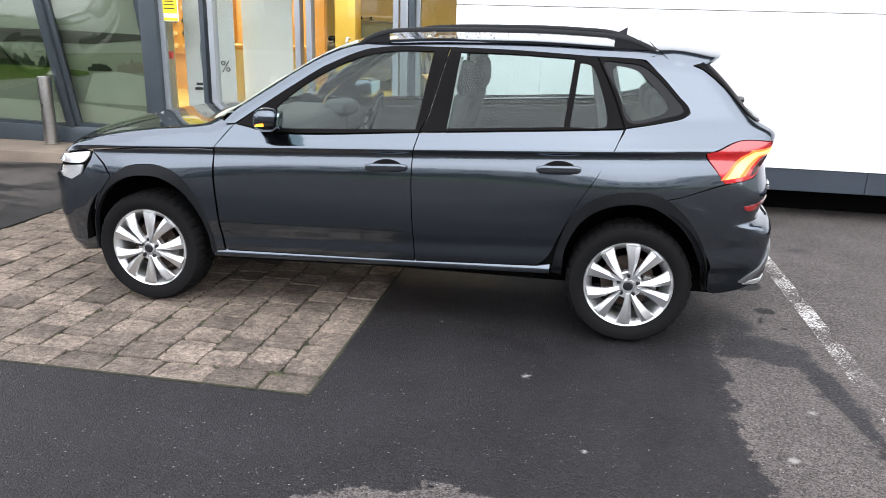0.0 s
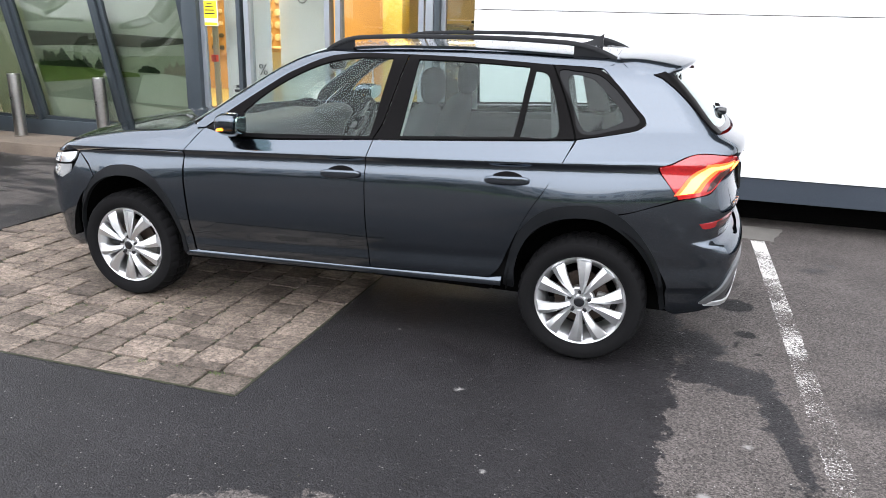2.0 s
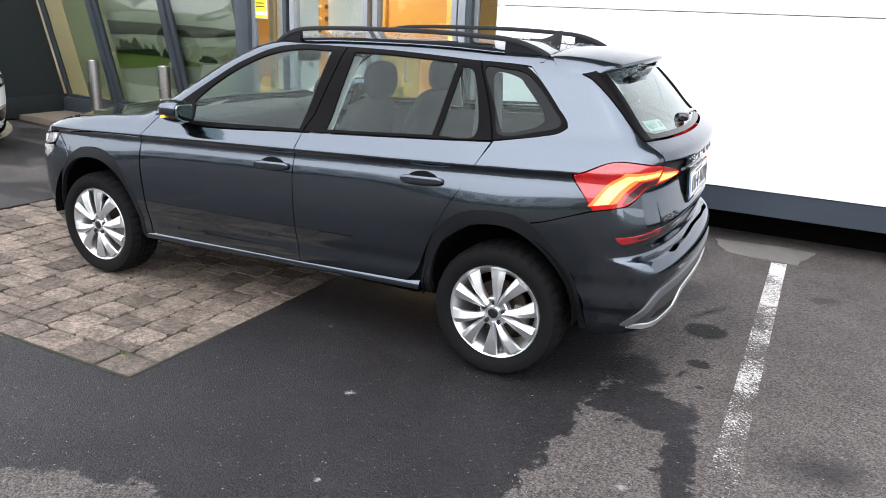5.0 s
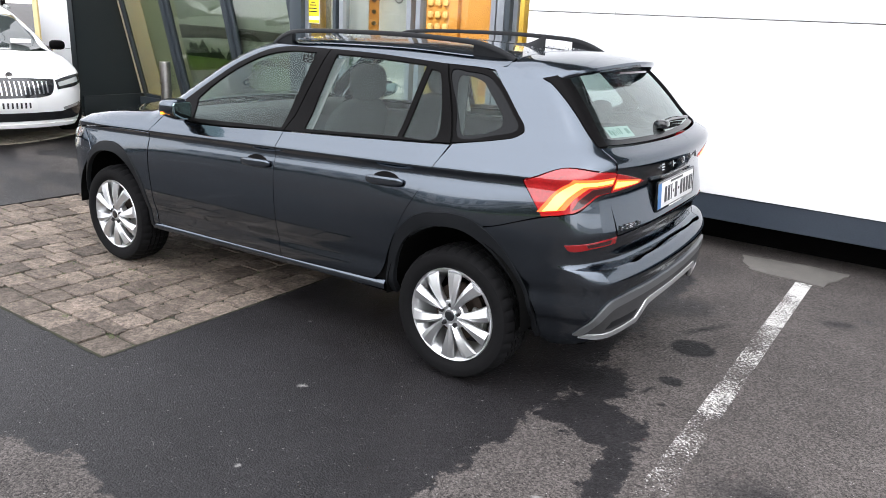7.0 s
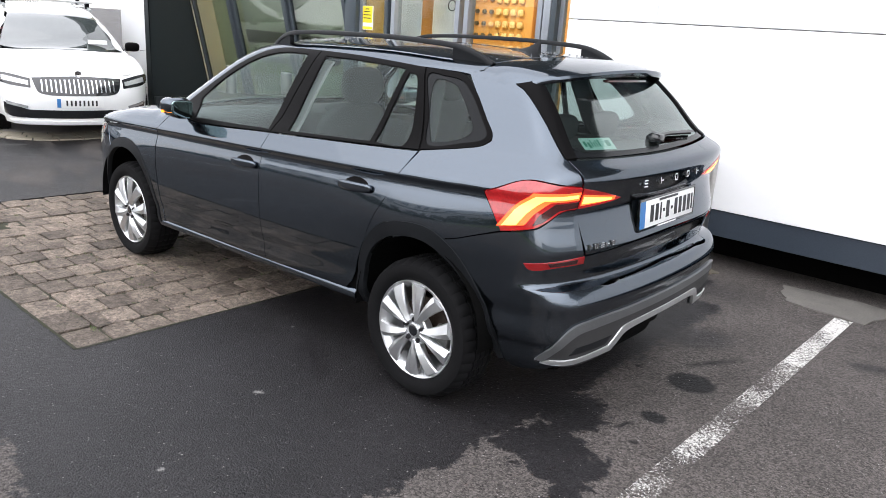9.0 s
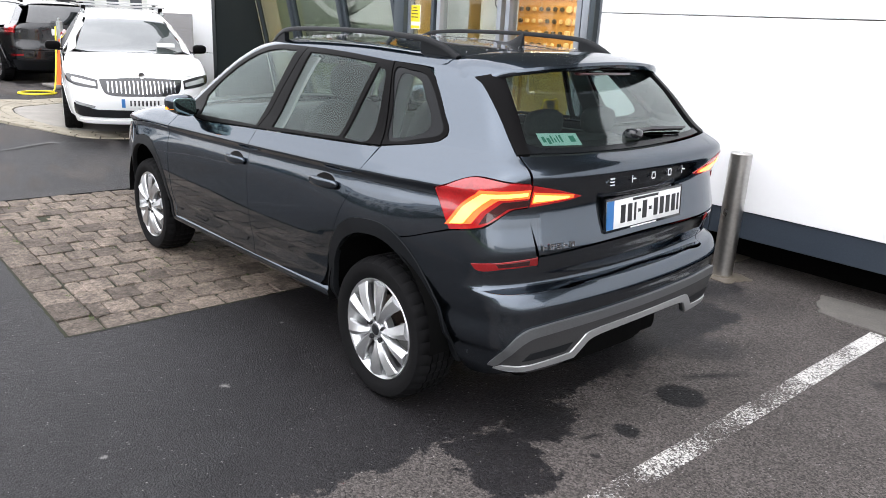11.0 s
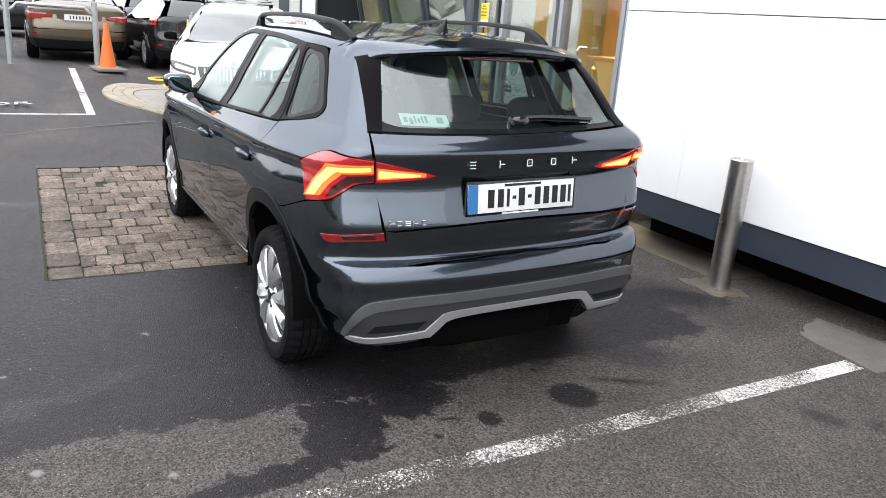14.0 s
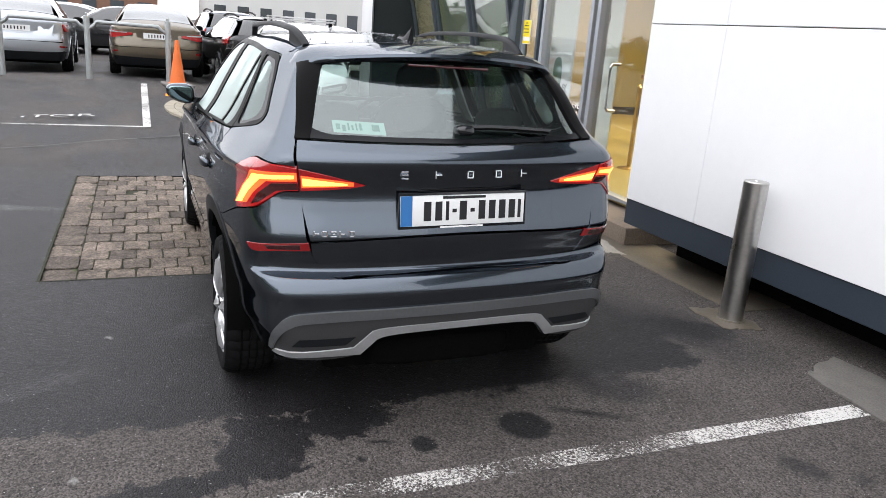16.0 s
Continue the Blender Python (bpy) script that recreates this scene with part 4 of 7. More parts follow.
ARCH_F_IN = [(-2.267, 0.305), (-2.285, 0.44), (-2.332, 0.562), (-2.413, 0.668), (-2.524, 0.728), (-2.641, 0.737), (-2.747, 0.715), (-2.867, 0.637), (-2.950, 0.518), (-2.985, 0.405), (-2.985, 0.27)]
ARCH_R_OUT = [(-0.396, 0.355), (-0.361, 0.54), (-0.313, 0.664), (-0.211, 0.767), (-0.051, 0.812), (0.084, 0.806), (0.199, 0.742), (0.301, 0.624), (0.363, 0.505), (0.405, 0.295)]
ARCH_R_IN = [(-0.340, 0.34), (-0.329, 0.495), (-0.257, 0.648), (-0.152, 0.722), (-0.045, 0.748), (0.064, 0.742), (0.18, 0.678), (0.275, 0.578), (0.345, 0.441), (0.380, 0.285)]
sharp = lambda p: (p[0], p[1], 0)
ends = lambda ps: [sharp(ps[0]), *ps[1:-1], sharp(ps[-1])]

# dark inner shell behind the joints
SILL = [(-0.030, 0.014), (-0.030, -0.016), (0.020, -0.020), (0.026, -0.010), (0.006, 0.012), (-0.004, 0.016)]
for mirror in (False, True):
    panel("inner_shell", "side", [(-3.20, 0.70, 0), (-2.95, 0.845, 0), (-2.2, 0.895, 0), (-2.12, 1.01, 0), (-1.1, 1.035, 0), (-0.1, 1.09, 0), (0.20, 1.15, 0), (0.42, 1.05, 0), (0.45, 0.72, 0), *ends(ARCH_R_OUT)[::-1],
          (-2.24, 0.32, 0), *ends(ARCH_F_OUT)[1:], (-3.05, 0.45, 0)], VOID, car, lift=-0.014, gap=0, dv=0.04, mirror=mirror)

# doors with their windows
F_GLASS = [(-1.869, 1.020, 0), (-1.126, 1.054, 0), (-1.076, 1.430, 0), (-1.30, 1.424), (-1.477, 1.387), (-1.664, 1.301), (-1.811, 1.203), (-1.903, 1.122, 0)]
F_TRIM = [(-2.115, 1.030, 0), (-1.867, 1.004), (-1.106, 1.043, 0), (-1.070, 1.12, 0), (-0.996, 1.453, 0), (-1.02, 1.453), (-1.32, 1.447), (-1.475, 1.418), (-1.666, 1.336), (-1.824, 1.236), (-1.972, 1.138)]
R_GLASS = [(-0.967, 1.066, 0), (-0.382, 1.099, 0), (-0.352, 1.418, 0), (-0.69, 1.430), (-0.935, 1.431, 0)]
R_FIXED = [(-0.353, 1.100, 0), (-0.185, 1.108), (-0.172, 1.135), (-0.20, 1.25), (-0.262, 1.385), (-0.285, 1.398), (-0.322, 1.402, 0)]
R_TRIM = [(-1.100, 1.044, 0), (-0.092, 1.104, 0), (-0.153, 1.254), (-0.246, 1.432, 0), (-0.404, 1.440), (-0.692, 1.451), (-0.990, 1.454, 0), (-1.064, 1.12, 0)]
Q_GLASS = [(-0.158, 1.384), (-0.037, 1.371), (-0.006, 1.345), (0.116, 1.212), (0.106, 1.184), (-0.05, 1.142), (-0.073, 1.163)]
Q_FRIT = [(-0.207, 1.406), (-0.125, 1.254), (-0.070, 1.132), (0.108, 1.156), (0.186, 1.180), (0.194, 1.198), (0.145, 1.256), (0.045, 1.352), (-0.022, 1.394), (-0.12, 1.406)]
Q_TRIM = [(-0.238, 1.431, 0), (-0.145, 1.254), (-0.084, 1.106, 0), (0.114, 1.137), (0.205, 1.163), (0.223, 1.195), (0.162, 1.264), (0.06, 1.366), (-0.015, 1.416), (-0.12, 1.427)]

for mirror in (False, True):
    door = panel("front_door", "side", [*A_SHUT, *B_SHUT[::-1], (-1.867, 0.999)], PAINT, car, mirror=mirror, label="" if mirror else "dark grey front door with body-coloured handle")
    panel("window_trim", "side", F_TRIM, BLACK, door, holes=[F_GLASS], lift=0.002, gap=0.001, mirror=mirror, label="satin black window surround")
    panel("window_glass", "side", F_GLASS, GLASS, door, lift=-0.004, thick=0.004, gap=-0.004, mirror=mirror, label="clear side window").visible_shadow = False
    rear = panel("rear_door", "side", [*B_SHUT, *C_SHUT[::-1]], PAINT, car, gap=0.0025, mirror=mirror)
    panel("window_trim", "side", R_TRIM, BLACK, rear, holes=[R_GLASS, R_FIXED], lift=0.002, gap=0.001, mirror=mirror, label="satin black window surround")
    for g in (R_GLASS, R_FIXED):
        panel("window_glass", "side", g, TINTED, rear, lift=-0.004, thick=0.004, gap=-0.004, mirror=mirror, label="lightly tinted side window").visible_shadow = False
    for d, x0, z0 in ((door, -1.264, 0.862), (rear, -0.390, 0.902)):
        s = 1 if mirror else -1
        # flat black patch paints the shade of the hollow behind the handle
        cup = panel("handle_recess", "side", [(x0 - 0.075, z0 + 0.012), (x0 - 0.03, z0 + 0.036), (x0 + 0.03, z0 + 0.038), (x0 + 0.075, z0 + 0.018), (x0 + 0.05, z0 - 0.008), (x0, z0 - 0.014), (x0 - 0.05, z0 - 0.010)], BLACK, d, lift=0.0012, thick=0.002, gap=0, dv=0.015, du=0.02, mirror=mirror)
        skin_y = project("side", [(x0, z0)])[0][0][1]
        zz = z0 + LEAN * (s * -skin_y + 0.84)
        bar = soft_box((x0 - 0.110, -0.015, zz - 0.021), (x0 + 0.110, 0.015, zz + 0.023), 3.4, 8,
                       lambda c, x0=x0, s=s, y0=-skin_y: (c.x, s * (y0 + 0.024) + c.y - s * 0.16 * (c.x - x0) ** 2 * 10 * 0.8, c.z + (c.x - x0) * 0.04))
        part("door_handle", bar, PAINT, d, "body-coloured grab handle")
    wing = panel("front_wing", "side", [(-2.962, 0.852, 0), (-2.765, 0.873), (-2.584, 0.889), (-2.38, 0.899), (-2.218, 0.901, 0), (-2.224, 0.794), (-2.217, 0.64), (-2.209, 0.479), (-2.19, 0.338, 0), *ends(ARCH_F_OUT)[:-1], (-2.834, 0.718, 0), (-2.875, 0.784, 0)], PAINT, car, mirror=mirror)
    panel("wheel_arch_trim", "side", [*ends(ARCH_F_OUT), (-2.992, 0.42), (-3.002, 0.27, 0), *ends(ARCH_F_IN)[::-1]], CLAD, wing, lift=0.005, thick=0.03, gap=0.001, mirror=mirror, label="unpainted dark plastic arch lip")
    quarter = panel("rear_quarter", "round", [*turned([(-0.080, 1.102, 0), *C_SHUT[1:5], (-0.312, 0.668, 0), *ARCH_R_OUT[3:5], (0.084, 0.808), (0.140, 0.782, 0), (0.207, 0.797), (0.297, 0.829), (0.405, 0.868, 0), (0.303, 1.009, 0), (0.445, 1.068)]),
                    (-34.7, 1.077), (-31.3, 1.071), (-27.9, 1.062, 0), (-28.3, 1.104), (-29.2, 1.152, 0), (-30.6, 1.276), (-33.0, 1.380), (-35.0, 1.404, 0), *turned([(0.05, 1.428), (-0.015, 1.433, 0), *Q_TRIM[7:5:-1], Q_TRIM[5], Q_TRIM[4], Q_TRIM[3]])], PAINT, car, mirror=mirror, du=1.0, dv=0.01)
    panel("pillar_backing", "side", [(-0.257, 1.430, 0), (-0.225, 1.430, 0), (-0.133, 1.254), (-0.072, 1.110, 0), (-0.100, 1.106, 0), (-0.163, 1.254)], VOID, quarter, lift=-0.004, thick=0.003, gap=0, mirror=mirror)
    panel("window_border", "side", Q_FRIT, FRIT, quarter, holes=[Q_GLASS], lift=-0.002, thick=0.003, gap=-0.003, mirror=mirror, label="glazed black border of the quarter window")
    panel("quarter_trim", "side", Q_TRIM, BLACK, quarter, holes=[Q_FRIT], lift=0.003, gap=0.001, mirror=mirror, label="satin black quarter window frame")
    panel("window_glass", "side", Q_GLASS, TINTED, quarter, lift=-0.004, thick=0.004, gap=-0.004, mirror=mirror).visible_shadow = False
    panel("wheel_arch_trim", "side", [*ends(ARCH_R_OUT), *ends(ARCH_R_IN)[::-1]], CLAD, quarter, lift=0.005, thick=0.03, gap=0.001, mirror=mirror, label="unpainted dark plastic arch lip")
    # black panel stands in for the shadow below the sill strip
    panel("sill_trim", "side", [(-2.262, 0.322, 0), (-1.112, 0.352, 0), (-0.47, 0.378, 0), (-0.395, 0.366, 0), (-0.39, 0.325, 0), (-1.11, 0.292, 0), (-2.272, 0.255, 0)], VOID, car, lift=-0.03, thick=0.02, gap=0, mirror=mirror, label="lower sill with the shadow under the doors put into its colour")
    bm = bmesh.new()
    rows = []
    side_ = 1 if mirror else -1
    for x in np.linspace(-2.255, -0.402, 16):
        zs = 0.318 + 0.0285 * (x + 2.26) + (0.034 if mirror else 0)
        rows.append([bm.verts.new((x, side_ * y, zs + z)) for y, z in ((0.834, 0.026), (0.846, 0.014), (0.853, -0.002), (0.848, -0.021), (0.780, -0.034))])
    for p_, q_ in zip(rows, rows[1:]):
        for i in range(4):
            bm.faces.new((p_[i], q_[i], q_[i + 1], p_[i + 1]))
    bmesh.ops.recalc_face_normals(bm, faces=bm.faces)
    part("sill_strip", bm, PAINT, car, "body-coloured sill strip", sharp=60)
    bump_f = panel("front_bumper", "side", [(-2.880, 0.780, 0), (-2.838, 0.715, 0), (-2.927, 0.598), (-2.995, 0.42), (-3.006, 0.26, 0), (-3.26, 0.22), (-3.33, 0.32), (-3.36, 0.52), (-3.30, 0.68), (-3.12, 0.700), (-3.03, 0.715, 0), (-2.968, 0.800, 0), (-2.955, 0.845, 0)], PAINT, car, mirror=mirror)
    panel("headlamp", "side", [(-2.972, 0.846, 0), (-3.10, 0.825), (-3.24, 0.79), (-3.26, 0.755, 0), (-3.03, 0.775), (-2.985, 0.81)], LAMP, car, lift=0.001, mirror=mirror, label="slim clear headlamp")
    panel("fog_lamp", "side", [(-3.025, 0.768, 0), (-3.20, 0.745, 0), (-3.22, 0.69), (-3.12, 0.672, 0), (-3.04, 0.718)], LAMP, car, lift=0.001, mirror=mirror, label="lower clear lamp below the headlamp")

# bonnet, pillars, roof
bonnet_y = lambda x: float(np.interp(x, [-3.2, -2.97, -2.6, -2.2], [0.60, 0.79, 0.842, 0.842]))
bl = [(x, -bonnet_y(x)) for x in (-3.25, -3.10, -2.97, -2.8, -2.6, -2.4, -2.24)]
BONNET = [(-3.34, 0.0), (-3.31, -0.35), *[(x, y) for x, y in bl[:-1]], (-2.235, -0.835, 0), (-2.17, -0.785, 0), (-2.36, -0.60), (-2.43, -0.35), (-2.455, 0.0)]
panel("bonnet", "top", BONNET + [(x, -y, *r) for x, y, *r in BONNET[-2:0:-1]], PAINT, car, gap=0.001, du=0.025, dv=0.025)
for mirror in (False, True):
    panel("bonnet_side", "side", [(-3.20, 0.818, 0), (-3.08, 0.838), (-2.965, 0.857), (-2.765, 0.878), (-2.584, 0.894), (-2.38, 0.904), (-2.215, 0.910, 0), (-2.175, 0.972), (-2.135, 1.025, 0), (-2.30, 0.99, 0), (-2.60, 0.970, 0), (-2.85, 0.938, 0), (-3.06, 0.895, 0)], PAINT, car, gap=0, dv=0.012, mirror=mirror)
panel("front_fascia", "side", [(-3.30, 0.20, 0), (-3.34, 0.50, 0), (-3.28, 0.80, 0), (-3.10, 0.85, 0), (-2.98, 0.84, 0), (-3.02, 0.25, 0)], VOID, car, lift=-0.02, gap=0)
SCREEN = [(-2.44, 0.0), (-2.405, -0.35), (-2.335, -0.60), (-2.24, -0.705, 0), (-1.80, -0.60), (-1.52, -0.515, 0), (-1.575, -0.30), (-1.60, 0.0)]
panel("windscreen", "top", SCREEN + [(x, -y, *r) for x, y, *r in SCREEN[-2:0:-1]], GLASS, car, lift=-0.002, thick=0.005, gap=0, label="clear curved windscreen").visible_shadow = False
cowl = [(-2.455, 0.0), (-2.43, -0.35), (-2.36, -0.60), (-2.20, -0.765, 0), (-2.24, -0.705, 0), (-2.325, -0.60), (-2.395, -0.35), (-2.43, 0.0)]
panel("scuttle_panel", "top", cowl + [(x, -y, *r) for x, y, *r in cowl[-2:0:-1]], BLACK, car, lift=-0.004, gap=0, label="black scuttle below the windscreen")
roof_edge = [(-1.48, -0.590), (-1.32, -0.586), (-1.02, -0.593), (-0.69, -0.604), (-0.40, -0.617), (-0.2, -0.612), (0.0, -0.588), (0.135, -0.57)]
ROOF = [(-1.60, 0.0), (-1.575, -0.30), (-1.52, -0.515), (-1.66, -0.565, 0), (-1.66, -0.632, 0), *roof_edge[:-1], (0.045, -0.565, 0), (0.045, -0.3), (0.045, 0.0)]
panel("roof", "top", ROOF + [(x, -y, *r) for x, y, *r in ROOF[-2:0:-1]], PAINT, car, gap=0.0015, dv=0.02)
seam = [(-0.02, 0.0), (-0.02, -0.56, 0), (0.02, -0.588, 0), (0.13, -0.578, 0), (0.12, -0.45), (0.08, 0.0)]
panel("roof_seam", "top", seam + [(x, -y, *r) for x, y, *r in seam[-2:0:-1]], PAINT, car, lift=-0.003, thick=0.006, gap=0)
for mirror in (False, True):
    panel("a_pillar", "side", [(-2.128, 1.032, 0), (-1.972, 1.140), (-1.824, 1.238), (-1.666, 1.338), (-1.62, 1.360, 0), (-1.62, 1.425, 0), (-1.70, 1.388), (-1.85, 1.298), (-2.0, 1.205), (-2.16, 1.085), (-2.21, 1.025, 0)], PAINT, car, gap=0.001, dv=0.015, mirror=mirror)
    panel("roof_side", "side", [(-1.66, 1.342, 0), (-1.475, 1.421), (-1.32, 1.450), (-1.02, 1.457), (-0.692, 1.454), (-0.404, 1.443), (-0.246, 1.435), (-0.12, 1.431), (-0.012, 1.424), (0.09, 1.410), (0.215, 1.402, 0), (0.14, 1.425, 0), (-0.2, 1.462, 0), (-0.7, 1.478, 0), (-1.1, 1.478, 0), (-1.4, 1.462, 0), (-1.62, 1.425, 0)], PAINT, car, gap=0.0, dv=0.010, mirror=mirror)

# tailgate, its window and lamps
half = [(0.0, 1.138), (-0.40, 1.143), (-0.638, 1.149, 0), (-0.655, 1.100), (-0.647, 1.038), (-0.636, 0.953), (-0.620, 0.87), (-0.602, 0.784, 0), (-0.35, 0.797), (0.0, 0.806)]
GATE = half + [(-y, z, *r) for y, z, *r in half[-2:0:-1]]
RECESS = [(-0.278, 0.972, 0), (-0.276, 0.832, 0), (0.262, 0.826, 0), (0.264, 0.966, 0)]
gate = panel("tailgate", "back", GATE, PAINT, car, holes=[RECESS], du=0.04, label="dark grey tailgate with chrome lettering shapes")
low = [(0.0, 0.801), (-0.35, 0.792), (-0.600, 0.779, 0), (-0.585, 0.715), (-0.548, 0.660), (-0.40, 0.653), (0.0, 0.656)]
panel("lower_gate_trim", "back", low + [(-y, z, *r) for y, z, *r in low[-2:0:-1]], PAINT, gate, lift=-0.001, du=0.05, dv=0.0125, label="dark lower edge of the tailgate, turned under")
panel("plate_recess", "back", [(-0.282, 0.976, 0), (-0.280, 0.828, 0), (0.266, 0.822, 0), (0.268, 0.970, 0)], PAINT, gate, lift=-0.016, gap=0, du=0.1)
panel("plate_lamp_bar", "back", [(-0.20, 0.980, 0), (-0.198, 0.968, 0), (0.188, 0.966, 0), (0.19, 0.978, 0)], GLOSS, gate, lift=0.004, thick=0.02, gap=0, du=0.1)

# rear window
RW = [(0.0, 1.142), (-0.40, 1.147), (-0.632, 1.155, 0), (-0.605, 1.276), (-0.552, 1.42, 0), (-0.3, 1.44), (0.0, 1.445)]
RWG = [(0.0, 1.158), (-0.38, 1.164), (-0.545, 1.174), (-0.584, 1.198), (-0.568, 1.28), (-0.512, 1.395), (-0.46, 1.414), (0.0, 1.427)]
full = lambda hf: hf + [(-y, z, *r) for y, z, *r in hf[-2:0:-1]]
panel("window_surround", "back", full(RW), FRIT, gate, holes=[full(RWG)], lift=0.0, thick=0.006, gap=0.001, du=0.05, label="black band round the rear window")
panel("rear_window", "back", full(RWG), REARGLASS, gate, lift=-0.003, thick=0.004, gap=-0.003, du=0.08, label="tinted rear window").visible_shadow = False
for mirror in (False, True):
    panel("pillar_trim", "round", [(-29.3, 1.150, 0), (-31.2, 1.276), (-33.6, 1.380), (-34.9, 1.402, 0), (-28.9, 1.425, 0), (-28.3, 1.36), (-27.5, 1.25), (-27.0, 1.150, 0)], BLACK, gate, lift=0.005, thick=0.03, mirror=mirror, du=1.5, label="black blade beside the rear window")

# roof spoiler
bm = bmesh.new()
rows = []
for y in np.linspace(-0.592, 0.592, 33):
    k = abs(y) / 0.592
    x0, x1 = 0.050 + 0.055 * k ** 8 + 0.03 * k ** 20, 0.430 - 0.125 * k ** 2.2 - 0.075 * k ** 9
    z0 = project("top", [(x0, y)])[0][0][2]
    z1 = z0 - 0.030 - 0.006 * k ** 2 - 0.004 * k ** 10
    row = []
    for t in (0, 0.25, 0.5, 0.75, 0.93, 1.0):
        row.append((x0 + (x1 - x0) * t, y, z0 + (z1 - z0) * t ** 1.3 + 0.010 * math.sin(math.pi * t)))
    row += [(x1 + 0.004, y, z1 - 0.012), (x1 - 0.006, y, z1 - 0.026), (x1 - 0.10, y, z1 - 0.034 + 0.012 * k), (x0 + 0.10, y, z0 - 0.07)]
    rows.append([bm.verts.new(v) for v in settle_car(row)])
for a_, b_ in zip(rows, rows[1:]):
    for i in range(len(a_) - 1):
        bm.faces.new((a_[i], b_[i], b_[i + 1], a_[i + 1]))
bm.faces.new(rows[0])
bm.faces.new(rows[-1][::-1])
bmesh.ops.recalc_face_normals(bm, faces=bm.faces)
spoiler = part("roof_spoiler", bm, PAINT, car, "body-coloured roof spoiler, beaded with rain", sharp=50)
part("brake_light", box(bmesh.new(), (0.392, -0.175, 1.416), (0.418, 0.175, 1.427), 0.004), SMOKE, spoiler, "unlit high brake light", m=Matrix.Translation((0, 0, 0.012)))

# tail lamps, reflectors, bumper
OUTER = [(-42.2, 1.006, 0), (-36.5, 1.065), (-34.7, 1.071), (-31.3, 1.065), (-27.75, 1.056, 0), (-27.75, 0.970, 0), (-30.4, 0.962), (-32.5, 0.930), (-34.6, 0.899), (-36.0, 0.889), (-39.5, 0.868, 0)]
INNER = [(-27.4, 1.055, 0), (-22.5, 1.028), (-17.6, 0.995, 0), (-19.5, 0.985), (-27.4, 0.969, 0)]
GLOW_O = [(-40.2, 0.884, 0), (-38.2, 0.955, 0), (-35.4, 1.032, 0), (-27.8, 1.041, 0), (-27.8, 1.008, 0), (-32.6, 1.000, 0), (-35.0, 0.948, 0), (-36.3, 0.905, 0)]
GLOW_I = [(-27.2, 1.030, 0), (-19.4, 1.007, 0), (-19.4, 0.993, 0), (-27.2, 0.982, 0)]
CORE_O = [(-39.4, 0.890, 0), (-37.6, 0.955, 0), (-35.0, 1.022, 0), (-28.2, 1.031, 0), (-28.2, 1.018, 0), (-33.6, 1.008, 0), (-36.0, 0.950, 0), (-37.4, 0.902, 0)]
CORE_I = [(-27.0, 1.021, 0), (-20.4, 1.003, 0), (-20.4, 0.996, 0), (-27.0, 0.991, 0)]
DARK_O = [(-27.8, 1.000, 0), (-31.8, 0.993, 0), (-34.2, 0.945, 0), (-35.2, 0.905, 0), (-33.8, 0.917, 0), (-31.0, 0.966, 0), (-27.8, 0.974, 0)]
for mirror in (False, True):
    lamp = panel("tail_lamp", "round", OUTER, RED, car, lift=0.004, thick=0.025, du=1.5, mirror=mirror, label="red wraparound tail lamp, lit")
    panel("light_guide", "round", GLOW_O, GLOW, lamp, lift=0.0055, thick=0.003, du=1.5, mirror=mirror, label="glowing orange light band")
    panel("light_core", "round", CORE_O, CORE, lamp, lift=0.0080, thick=0.0012, du=1.5, mirror=mirror)
    panel("light_core", "round", CORE_I, CORE, gate, lift=0.0075, thick=0.0012, du=1.5, mirror=mirror)
    panel("smoked_insert", "round", DARK_O, SMOKE, lamp, lift=0.0058, thick=0.003, du=1.5, mirror=mirror)
    inner = panel("tail_lamp_inner", "round", INNER, RED, gate, lift=0.004, thick=0.02, du=1.5, mirror=mirror, label="pointed inner tail lamp, lit")
    reflector = panel("rear_reflector", "round", [(-36.0, 0.757, 0), (-31, 0.770), (-25.7, 0.780, 0), (-25.5, 0.748, 0), (-31, 0.742), (-35.2, 0.735)], DARKRED, car, lift=0.004, thick=0.012, mirror=mirror, du=1.5, label="dark red bumper reflector")
    panel("smoked_insert", "round", [(-32.4, 0.7625, 0), (-27.0, 0.7725, 0), (-27.0, 0.7525, 0), (-31.9, 0.7475, 0)], SMOKE, reflector, lift=0.0052, thick=0.003, du=1.5, mirror=mirror)
    part_glow = panel("light_guide", "round", GLOW_I, GLOW, gate, lift=0.0056, thick=0.003, du=1.5, mirror=mirror, label="glowing orange light band")
bump_half = [(0.0, 0.655), (-14, 0.652), (-22.4, 0.656), (-25.0, 0.712), (-25.9, 0.782), (-26.8, 0.88), (-27.6, 0.963, 0), (-30.4, 0.956), (-34.3, 0.894), (-36.0, 0.884), (-39.3, 0.863, 0),
             *turned([(0.297, 0.824), (0.207, 0.792), (0.145, 0.776, 0), *ARCH_R_OUT[6:9], (0.405, 0.290, 0)]), (-34.0, 0.262), (-31.5, 0.278), (-28.5, 0.322), (-17.0, 0.338), (-14.0, 0.405), (0.0, 0.418)]
BUMPER = bump_half + [(-u, z, *r) for u, z, *r in bump_half[-2:0:-1]]
bumper = panel("rear_bumper", "round", BUMPER, PAINT, car, du=1.5, dv=0.0125, label="dark grey rear bumper")
dif = [(0.0, 0.528), (-12, 0.526), (-23.8, 0.519), (-27.8, 0.498), (-29.8, 0.44), (-31.6, 0.345, 0), (-29.9, 0.330), (-17.6, 0.342), (-15.6, 0.395), (-13.5, 0.422), (0.0, 0.430)]
